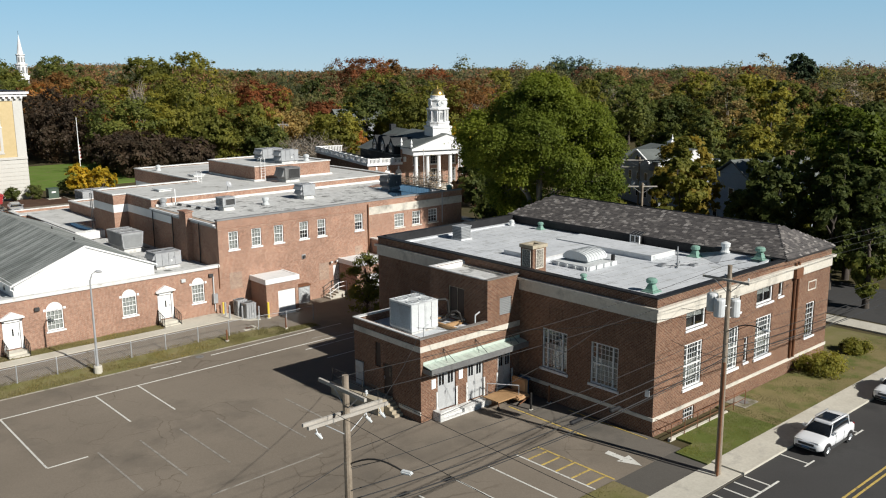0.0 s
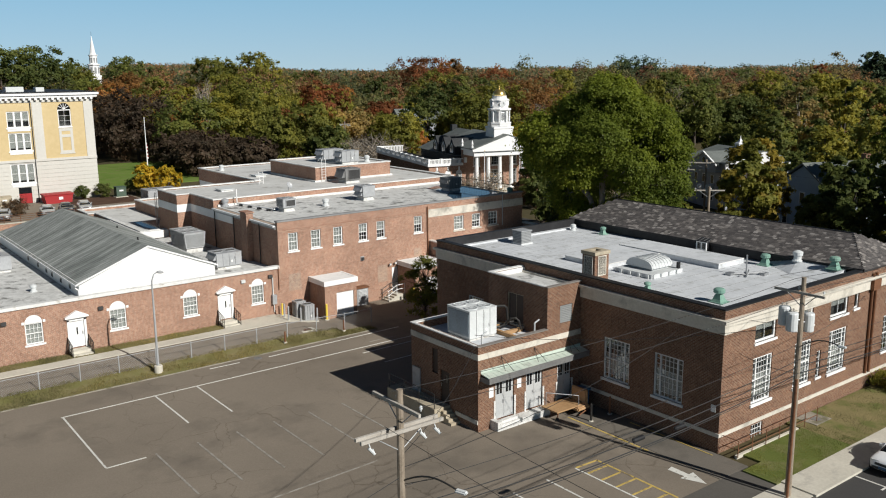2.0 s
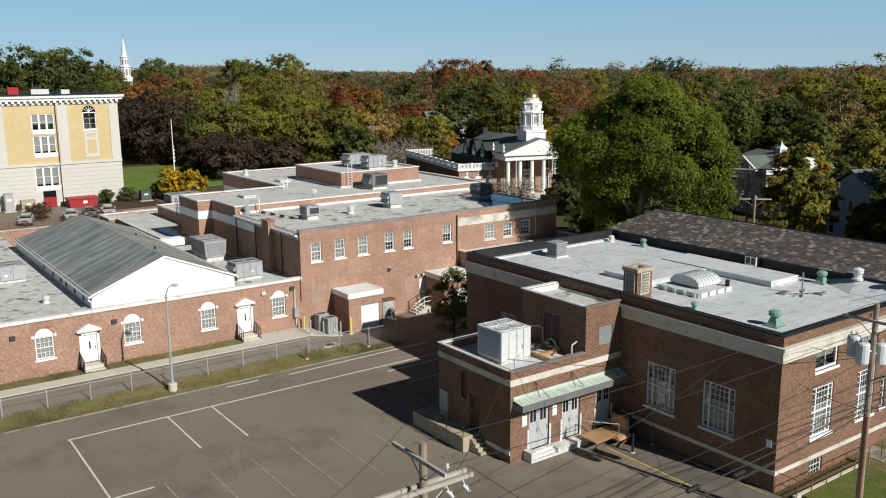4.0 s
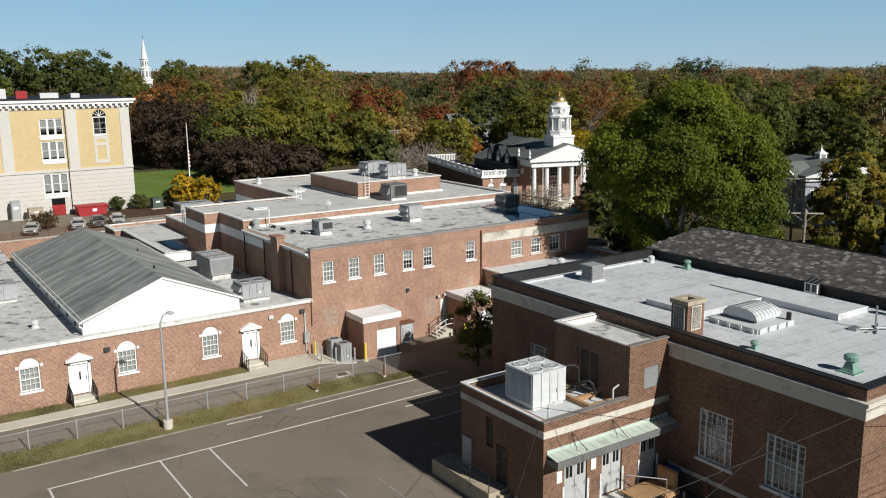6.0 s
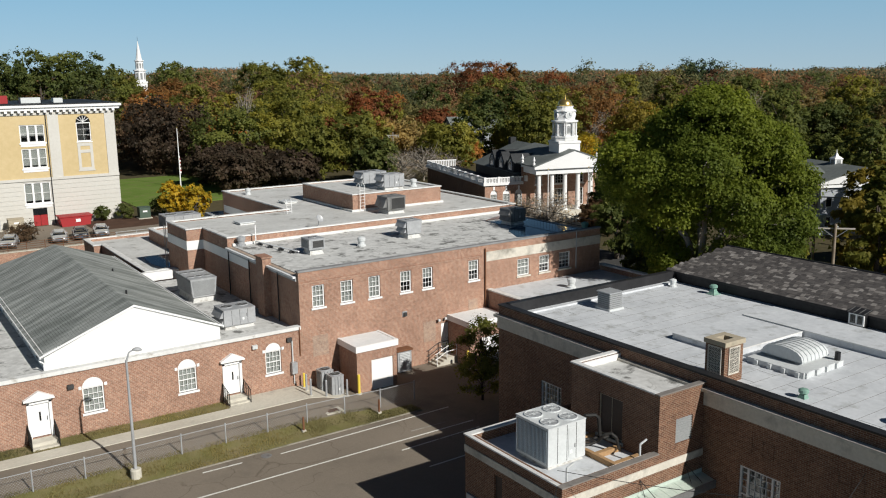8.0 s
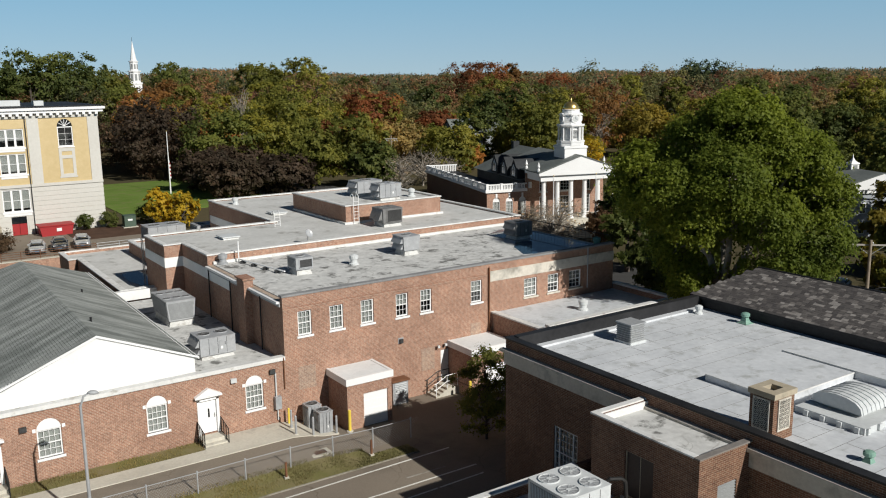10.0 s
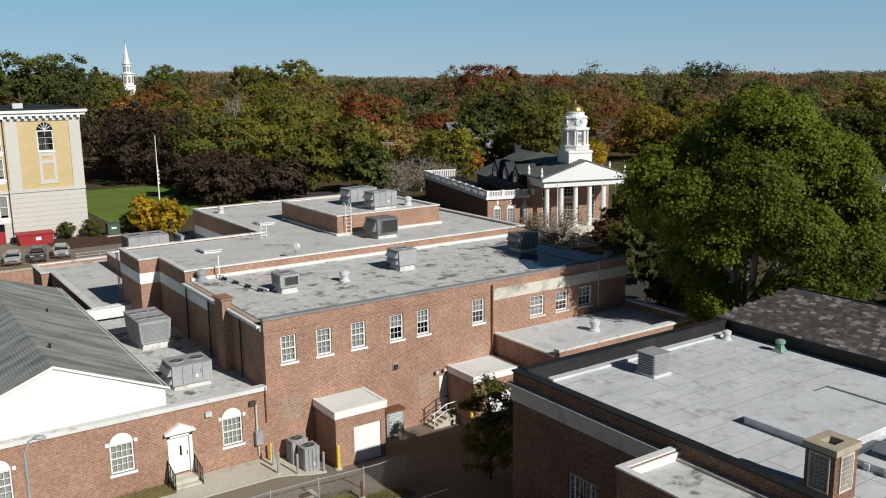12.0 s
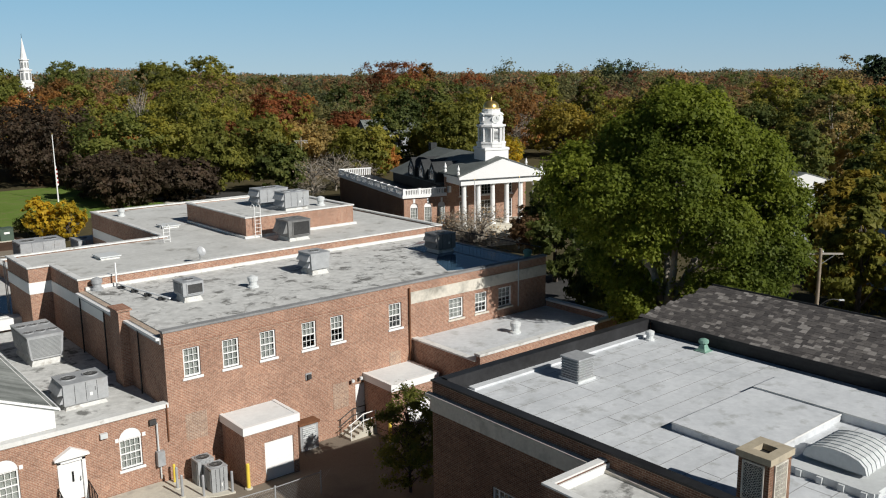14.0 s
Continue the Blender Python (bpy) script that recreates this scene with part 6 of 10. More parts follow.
part("curb", bx((46.2, 95.2, 8.86), (47.5, 96.6, 9.02)), COPING, h)
part("lid", bx((46.1, 95.1, 9.02), (47.6, 96.7, 9.1)), METAL_W, h)
h2 = copy_thing(h, pose(-8.4, -9.3, 0))
h3 = thing("gas_pipe", "white gas pipe on blocks across the roof", "pipe")
bm = tube(B(), (36.6, 79.6, 8.55), (37.6, 73.6, 8.55), 0.06, n=8)
tube(bm, (36.6, 79.6, 8.3), (36.6, 79.6, 9.9), 0.05, n=8)
part("pipe", bm, TRIM, h3)
for i in range(4):
    f = (i + 0.4) / 4
    x, y = 36.6 + f, 79.6 - 6 * f
    part("block", bx((x - 0.2, y - 0.1, 8.3), (x + 0.2, y + 0.1, 8.5)), FLASH, h3)
h4 = thing("satellite_dish", "small grey dish on the upper coping", "dish")
bm = tube(B(), (42.6, 80.3, 9.13), (42.6, 80.3, 9.6), 0.03, n=6)
part("mast", bm, STEEL, h4)
bm = lathe(B(), (0, 0, 0), [(0.02, 0), (0.2, 0.03), (0.36, 0.1), (0.35, 0.12), (0.2, 0.06)], 14)
bmesh.ops.transform(bm, matrix=pose(42.6, 80.15, 9.7, 60, 0, 20), verts=bm.verts)
part("bowl", bm, METAL, h4)


# ---- street lamp, fence, posts and yard things ----
h = thing("lot_lamp", "tall grey steel lot lamp on a concrete foot", "street lamp")
part("foot", lathe(B(), (21.05, 60.0, 0.1), [(0.3, 0), (0.3, 0.5), (0.26, 0.56)], 14), CONCRETE, h)
bm = tube(B(), (21.05, 60.0, 0.6), (21.05, 60.0, 6.9), 0.095, 0.06, 10)
part("post", bm, METAL, h)
bm = tube(B(), (21.05, 60.0, 6.8), (21.22, 59.96, 7.32), 0.05, 0.045, 8)
tube(bm, (21.22, 59.96, 7.32), (21.5, 59.9, 7.46), 0.045, 0.04, 8)
part("arm", bm, METAL, h)
bm = lathe(B(), (0, 0, 0), [(0.1, 0.0), (0.26, 0.06), (0.28, 0.14), (0.18, 0.24), (0.06, 0.28)], 14)
bmesh.ops.transform(bm, matrix=pose(21.62, 59.88, 7.33, 0, 10, 0) @ Matrix.Diagonal((0.95, 0.6, 0.75, 1)), verts=bm.verts)
part("lamp_head", bm, METAL, h, "grey cobra-head luminaire")


def build_fence():
    h = thing("chain_link_fence", "grey chain-link fence with thin steel posts", "fence")
    xs = [39.96 - 2.66 * k for k in range(22, -1, -1)]
    for x in xs:
        z = ground_z(x, 61.2)
        bm = tube(B(), (x, 61.2, z), (x, 61.2, z + 1.3), 0.04, n=6)
        lathe(bm, (x, 61.2, z + 1.3), [(0.05, 0), (0.05, 0.03), (0.02, 0.06)], 6)
        part("post", bm, METAL, h)
    for a, b in zip(xs, xs[1:]):
        bm = tube(B(), (a, 61.2, ground_z(a, 61.2) + 1.25), (b, 61.2, ground_z(b, 61.2) + 1.25), 0.022, n=5)
        part("top_rail", bm, METAL, h)
    bm = B()
    x = xs[0]
    while x < 39.4:
        z0 = ground_z(x, 61.2) + 0.05
        for s in (-1, 1):
            for k in range(2):
                xa = x + s * 0.6 * k
                tube(bm, (xa, 61.2, z0 + 0.6 * k), (xa + s * 0.6, 61.2, z0 + 0.6 * k + 0.6), 0.0035, n=3, cap=False)
        x += 0.16
    ob = part("wire_mesh", bm, METAL, h, "woven wire mesh")
    ob["kind"] = "stuff"
    return h


build_fence()
for x, y in ((31.3, 60.3), (36.65, 60.25)):
    hp = thing("stub_post", "short rusty post beside the fence", "post", "rusty stub posts")
    z = ground_z(x, y)
    part("shaft", tube(B(), (x, y, z), (x, y, z + 1.05), 0.07, n=8), RUST, hp)
    part("foot", bx((x - 0.12, y - 0.12, z), (x + 0.12, y + 0.12, z + 0.2)), CONCRETE, hp)
hp = thing("storm_drain", "rusty iron drain grate in a concrete collar", "drain")
z = ground_z(34.17, 61.9) + 0.035
part("collar", bx((33.55, 61.55, z - 0.1), (34.8, 62.4, z + 0.012)), CONCRETE, hp)
part("pit", bx((33.8, 61.72, z), (34.55, 62.22, z + 0.016)), DARK, hp)
for i in range(9):
    part("grate_bar", bx((33.8 + 0.085 * i, 61.72, z + 0.016), (33.84 + 0.085 * i, 62.22, z + 0.026)), RUST, hp)
hp = thing("drain_cover", "round dark drain cover at the lot edge", "drain")
part("lid", lathe(B(), (28.1, 58.6, 0.02), [(0.32, 0), (0.32, 0.025), (0.28, 0.03), (0.02, 0.031)], 18), METAL_D, hp)

# walk-side steel bollards
def bollard(x, y, top, colour, label, r=0.07):
    z = ground_z(x, y) + 0.05
    h = thing("bollard", label, "bollard", "bollards", at=(x, y, z))
    part("pipe", lathe(B(), (0, 0, -0.1), [(r, 0), (r, top), (r * 0.75, top + 0.04), (r * 0.2, top + 0.06)], 10), colour, h)
    part("footing", lathe(B(), (0, 0, -0.1), [(r * 2.2, 0), (r * 2.2, 0.13), (r * 1.9, 0.15)], 10), CONCRETE, h)


for x, y in ((33.9, 64.6), (34.1, 65.7), (34.9, 64.3), (36.5, 64.35)):
    bollard(x, y, 1.25, METAL, "thin grey steel bollard by the condenser")
bollard(34.3, 66.5, 1.1, YELLOW_P, "yellow bollard beside the meter")
bollard(37.35, 64.2, 1.45, YELLOW_P, "tall yellow bollard by the loading porch", 0.1)
bollard(46.5, 64.0, 1.45, YELLOW_P, "tall yellow bollard by the steps", 0.1)
bollard(38.65, 34.65, 1.2, IRON, "black iron bollard beside the yellow line")
bollard(40.4, 34.7, 1.2, RUST, "rusty pipe bollard by the shaded wall")
hvac(35.25, 36.15, 65.65, 66.5, 0.12, 1.62, 1, METAL, "grey ground condenser with one fan against the wall", False, True, 0.06, "ground_condenser", fan_r=0.38)
hvac(35.5, 36.4, 64.6, 65.5, 0.12, 1.5, 1, METAL, "grey ground condenser with one fan beside the walk", False, True, 0.06, "ground_condenser", fan_r=0.38)

h = thing("vent_cabinet", "rusty-topped grey louvred cabinet against the wall", "vent cabinet")
part("body", bx((41.75, 66.25, 0.05), (42.95, 66.94, 1.65)), METAL, h)
part("lid", bx((41.65, 66.15, 1.65), (43.05, 66.94, 1.76)), RUST, h, "rusty sheet lid")
for i in range(6):
    part("slat", bx((41.9, 66.19, 0.85 + 0.12 * i), (42.8, 66.25, 0.9 + 0.12 * i)), METAL_W, h)

h = thing("side_steps", "concrete side steps with white pipe rails", "steps")
part("landing", bx((45.75, 65.7, 0.0), (46.74, 66.94, 0.58)), CONCRETE, h)
for i in range(3):
    part("tread", bx((44.85 + 0.3 * i, 65.7, 0.0), (45.15 + 0.3 * i, 66.94, 0.15 + 0.145 * i)), CONCRETE, h)
for y in (65.75, 66.85):
    paint = TRIM if y < 66 else IRON
    for dz in (0.5, 0.92):
        part("handrail", sweep(B(), [(44.75, y, 0.1 + dz), (44.95, y, 0.14 + dz), (45.8, y, 0.56 + dz), (46.72, y, 0.58 + dz)], 0.03), paint, h)
    for x, z in ((44.9, 0.1), (45.8, 0.56), (46.7, 0.58)):
        part("post", tube(B(), (x, y, z), (x, y, z + 0.92), 0.03, n=6), paint, h)

# wall fittings of the block
for x, z in ((42.85, 4.25),):
    h = thing("wall_vent", "small dark wall vent in a pale frame", "wall vent")
    part("frame", bx((x - 0.2, 66.9, z - 0.2), (x + 0.2, 66.949, z + 0.2)), METAL, h)
    part("duct", bx((x - 0.13, 66.76, z - 0.14), (x + 0.12, 66.9, z + 0.12)), DARK, h)
for x, z in ((46.5, 3.35), (45.9, 3.3)):
    h = thing("wall_lamp", "twin-head security lamp above the door", "wall lamp")
    part("bracket", bx((x - 0.05, 66.8, z - 0.05), (x + 0.05, 66.949, z + 0.05)), DARK, h)
    part("lamp_head", bx((x - 0.2, 66.65, z - 0.08), (x - 0.02, 66.8, z + 0.08)), METAL_W, h)

# dumped furniture by the dock
h = thing("flat_trolley", "rusty flat trolley with bent legs", "trolley")
bm = bx((37.0, 35.9, 0.55), (39.3, 37.3, 0.63))
part("deck", bm, BOARD, h, "brown board deck")
for x, y in ((37.15, 36.05), (39.15, 36.05), (37.15, 37.15), (39.15, 37.15)):
    part("leg", tube(B(), (x, y, 0.12), (x + 0.1, y, 0.55), 0.035, n=6), RUST, h)
    part("wheel", tube(B(), (x, y - 0.04, 0.13), (x, y + 0.04, 0.13), 0.1, n=10), RUBBER, h)
bm = B()
tube(bm, (38.9, 35.95, 0.6), (38.9, 35.95, 1.25), 0.03, n=6)
tube(bm, (38.9, 35.95, 1.25), (37.3, 37.2, 1.45), 0.03, n=6)
tube(bm, (37.3, 37.2, 1.45), (37.3, 37.2, 0.6), 0.03, n=6)
part("push_bar", bm, STEEL, h)
h = thing("broken_armchair", "tan armchair lying on the trolley edge", "armchair")
bm = bx((38.5, 35.6, 0.35), (39.6, 36.6, 0.62))
bmesh.ops.bevel(bm, geom=bm.edges[:], offset=0.08, segments=2, affect="EDGES")
part("seat", bm, FOAM, h)
bm = bx((39.5, 35.9, 0.3), (39.75, 37.2, 1.45))
bmesh.ops.bevel(bm, geom=bm.edges[:], offset=0.07, segments=2, affect="EDGES")
part("backrest", bm, FOAM, h)
for y in (35.55, 36.55):
    part("arm_frame", tube(B(), (38.5, y, 0.15), (39.6, y + 0.1, 0.4), 0.04, n=6), RUST, h)
h = thing("recycling_bin", "blue plastic bin in the shaded corner", "bin")
bm = bx((39.95, 36.6, 0.1), (40.6, 37.4, 1.05))
bmesh.ops.bevel(bm, geom=bm.edges[:], offset=0.05, segments=2, affect="EDGES")
part("tub", bm, BLUE_BIN, h)
part("lid", bx((39.9, 36.55, 1.05), (40.65, 37.45, 1.13)), BLUE_BIN, h)
for u, z0, z1 in ((33.2, 2.0, 2.6), (35.45, 2.1, 2.75)):
    h = thing("notice_plate", "blank white notice plate on brick", "sign", "notice plates")
    part("plate", bx((u - 0.17, 37.66, z0), (u + 0.17, 37.699, z1)), TRIM, h)
for x, y0, z0 in ((40.72, 27.34, 2.4),):
    h = thing("notice_plate", "white notice plate at the shaded corner", "sign", "notice plates")
    part("plate", bx((40.7, y0, z0), (40.759, y0 + 0.3, z0 + 0.4)), TRIM, h)
h = thing("planter_panel", "pale painted hatch leaning on the annex wall", "hatch panel")
part("panel", bx((32.1, 43.4, 0.92), (32.19, 44.2, 2.5)), METAL, h)


# ---- utility poles and wires ----
def insulator(bm, p):
    lathe(bm, p, [(0.02, 0), (0.02, 0.07), (0.06, 0.08), (0.04, 0.11), (0.06, 0.13), (0.03, 0.18)], 8)


def pole(x, y, top, label, arms=(), cans=(), lamp=None, lean=(0, 0)):
    h = thing("utility_pole", label, "utility pole", "utility poles")
    z = ground_z(x, y)
    part("post", tube(B(), (x, y, z - 0.3), (x + lean[0], y + lean[1], top), 0.17, 0.11, 10), WOOD_POLE, h)
    for a, b, zz, twin in arms:
        for off in ((-0.16, 0.16) if twin else (0.16,)):
            d = Vector((b[0] - a[0], b[1] - a[1], 0)).normalized()
            n = Vector((-d.y, d.x, 0)) * off
            bm = B()
            m = Matrix(((d.x, -d.y, 0, (a[0] + b[0]) / 2 + n.x), (d.y, d.x, 0, (a[1] + b[1]) / 2 + n.y), (0, 0, 1, zz), (0, 0, 0, 1)))
            half = math.hypot(b[0] - a[0], b[1] - a[1]) / 2
            box(bm, (-half, -0.045, -0.058), (half, 0.045, 0.058), m)
            arm = part("crossarm", bm, WOOD_ARM, h, "grey timber crossarm")
        for f in (0.1, 0.72, 0.9) if twin else (0.06, 0.55):
            p = Vector((a[0] + (b[0] - a[0]) * f, a[1] + (b[1] - a[1]) * f, zz))
            bm = B()
            if twin:
                # fused cutout hanging below the arm
                tube(bm, p - Vector((0, 0.1, 0.07)), p - Vector((0, 0.2, 0.22)), 0.02, n=5)
                tube(bm, p - Vector((0.06, 0.2, 0.2)), p - Vector((-0.1, 0.3, 0.42)), 0.055, 0.045, n=7)
                tube(bm, p - Vector((-0.06, 0.25, 0.25)), p - Vector((-0.16, 0.2, 0.44)), 0.02, n=5)
                part("fuse_cutout", bm, METAL_W, h, "pale fuse cutout hanging from the arm")
            else:
                insulator(bm, (p.x, p.y, zz + 0.07))
                part("insulator", bm, METAL_W, h)
        bm = B()
        for s in (0.2, 0.8):
            tube(bm, (a[0] + (b[0] - a[0]) * s, a[1] + (b[1] - a[1]) * s, zz - 0.07), (x, y, zz - 0.75), 0.02, n=5)
        part("arm_brace", bm, METAL, h)
    for dx, dy, zz in cans:
        bm = lathe(B(), (x + dx, y + dy, zz), [(0.26, 0), (0.28, 0.04), (0.28, 0.85), (0.24, 0.92), (0.08, 0.95)], 14)
        c = part("transformer", bm, METAL_W, h, "grey pole transformer can")
        bm = B()
        insulator(bm, (x + dx * 0.9, y + dy * 0.9, zz + 0.93))
        insulator(bm, (x + dx * 1.15, y + dy * 1.15, zz + 0.93))
        part("bushing", bm, WOOD_ARM, c)
        part("hanger", tube(B(), (x, y, zz + 0.5), (x + dx, y + dy, zz + 0.5), 0.05, n=6), STEEL, c)
    if lamp:
        (lx, ly, lz), z0 = lamp
        bow = [(x + (lx - x) * k / 8, y + (ly - y) * k / 8, z0 + (lz - z0) * k / 8 + 0.3 * math.sin(math.pi * k / 8)) for k in range(9)]
        part("lamp_arm", sweep(B(), bow, 0.03), IRON, h)
        part("arm_stay", tube(B(), (x, y, z0 - 0.12), (x + (lx - x) * 0.6, y + (ly - y) * 0.6, z0 + (lz - z0) * 0.6 + 0.26), 0.012, n=5), IRON, h)
        d = Vector((lx - x, ly - y, 0)).normalized()
        m = Matrix(((d.x, -d.y, 0, lx), (d.y, d.x, 0, ly), (0, 0, 1, lz), (0, 0, 0, 1)))
        bm = bx((-0.06, -0.1, -0.07), (0.36, 0.1, 0.04), m)
        bmesh.ops.bevel(bm, geom=bm.edges[:], offset=0.04, segments=2, affect="EDGES")
        part("lamp_head", bm, METAL_W, h)
    return h


P1, P2 = (39.35, 21.95), (15.8, 22.0)
pole(*P1, 11.35, "weathered utility pole with three transformers and a street lamp", [((39.35, 20.75), (39.35, 23.35), 10.6, False)], [(-0.52, 0.16, 8.75), (0.5, -0.1, 8.6), (-0.45, 0.62, 8.95)], ((39.4, 20.0, 8.4), 7.85))
pole(*P2, 11.3, "weathered utility pole with double crossarms and a street lamp", [((15.8, 20.7), (15.8, 23.3), 10.85, False), ((14.2, 22.0), (17.4, 22.0), 9.95, True)], [], ((16.5, 19.95, 8.42), 8.15))
h = thing("riser_pipe", "dark cable riser beside the pole foot", "cable riser")
part("pipe", tube(B(), (39.05, 21.8, 0.1), (39.1, 21.8, 6.3), 0.07, n=8), RUST, h)


def wire(p, q, sag, r=0.011, n=14, label="black overhead wire between poles"):
    p, q = Vector(p), Vector(q)
    bm = sweep(B(), [p.lerp(q, k / n) - Vector((0, 0, 4 * sag * (k / n) * (1 - k / n))) for k in range(n + 1)], r, 4)
    return solo("overhead_wire", bm, WIRE, label, "wire", "overhead wires")


for dy in (-1.25, 0.45):
    wire((15.8, 22 + dy, 11.1), (39.35, 21.95 + dy, 11.2), 0.35)
for dy in (-1.25, -0.45, 0.45, 1.25):
    wire((39.35, 21.95 + dy, 11.2), (80, 21.95 + dy, 11.2), 0.6)
for z, y, s, r in ((7.3, 21.8, 0.45, 0.02), (6.9, 21.9, 0.5, 0.024), (6.55, 21.85, 0.55, 0.03), (6.3, 22.0, 0.5, 0.018), (7.9, 22.1, 0.4, 0.012)):
    wire((15.8, y, z), (39.35, y, z), s, r, label="thick cable bundle between poles")
    wire((39.35, y, z), (80, y, z), s * 1.4, r, label="thick cable bundle between poles")
wire((15.8, 22.0, 8.3), (-22, 14.0, 8.4), 0.9, 0.014)
for x, z in ((27.5, 6.4), (30.2, 6.2)):
    h = thing("splice_case", "black cable splice case on the overhead bundle", "splice case", "splice cases")
    part("case", lathe(B(), (0, 0, 0), [(0.05, -0.36), (0.1, -0.3), (0.1, 0.3), (0.05, 0.36)], 10), FLASH, h)
    h.matrix_world = pose(x, 21.9, z, 0, 90, 0)
for dx in (-0.6, 1.5):
    wire((15.8 + dx, 22, 10.2), (15.8 + dx + 1.0, -30, 10.4), 0.7)
wire((39.35, 21.95, 9.2), (43.0, 27.0, 7.4), 0.15, 0.014, 8, "service drop wire to the brick wall")
wire((39.35, 21.95, 6.5), (42.2, 27.0, 5.6), 0.15, 0.014, 8, "service drop wire to the brick wall")
wire((39.35, 21.95, 8.2), (56.0, 27.05, 6.6), 0.3, 0.014, 8, "service drop wire to the brick wall")
wire((39.2, 21.95, 9.0), (32.2, 38.0, 6.0), 0.5, 0.014, 10, "service drop wire to the annex")
wire((15.8, 22, 9.0), (32.2, 38.0, 5.3), 0.5, 0.014, 10, "service drop wire to the annex")
wire((15.8, 22, 8.6), (40.7, 30.0, 6.6), 0.6, 0.014, 10, "service drop wire to the brick wall")
pole(93.0, 66.2, 9.9, "grey utility pole with crossarms and three transformers", [((91.4, 68.4), (94.6, 64.0), 9.5, True), ((91.6, 68.1), (94.4, 64.3), 8.6, False)], [(-0.5, 0.5, 5.9), (0.5, -0.6, 5.9), (-0.2, -0.5, 5.9)])
pole(76.0, 53.5, 9.3, "weathered utility pole with a street lamp beside the cross street", [((74.9, 54.6), (77.1, 52.4), 8.9, False)], [], ((77.2, 52.5, 5.6), 5.0))
pole(101.0, 88.0, 9.2, "thin utility pole before the civic hall", [((100.0, 88.7), (102.0, 87.3), 8.7, True)])
pole(98.0, 160.0, 10.5, "distant utility pole among trees", [((97.0, 160.6), (99.0, 159.4), 9.9, True)])
pole(96.0, 44.0, 9.0, "utility pole beside the cross street")
wire((93.0, 66.2, 9.6), (96.0, 44.0, 8.8), 0.5)
wire((93.0, 66.2, 9.6), (101.0, 88.0, 8.8), 0.6)
wire((76.0, 53.5, 9.0), (93.0, 66.2, 9.6), 0.4)


# ---- cars ----
def loft(bm, secs, n=20, p=4.0):
    """A rounded body through sections (x, half width, z low, z high)."""
    rings = []
    for x, w, z0, z1 in secs:
        ring = []
        for k in range(n):
            a = 6.28319 * k / n
            c, s = math.cos(a), math.sin(a)
            ring.append(bm.verts.new((x, w * math.copysign(abs(c) ** (2 / p), c), (z0 + z1) / 2 + (z1 - z0) / 2 * math.copysign(abs(s) ** (2 / p), s))))
        rings.append(ring)
    for a, b in zip(rings, rings[1:]):
        for i in range(n):
            bm.faces.new((a[i], a[(i + 1) % n], b[(i + 1) % n], b[i]))
    bm.faces.new(rings[0][::-1])
    bm.faces.new(rings[-1])
    return bm


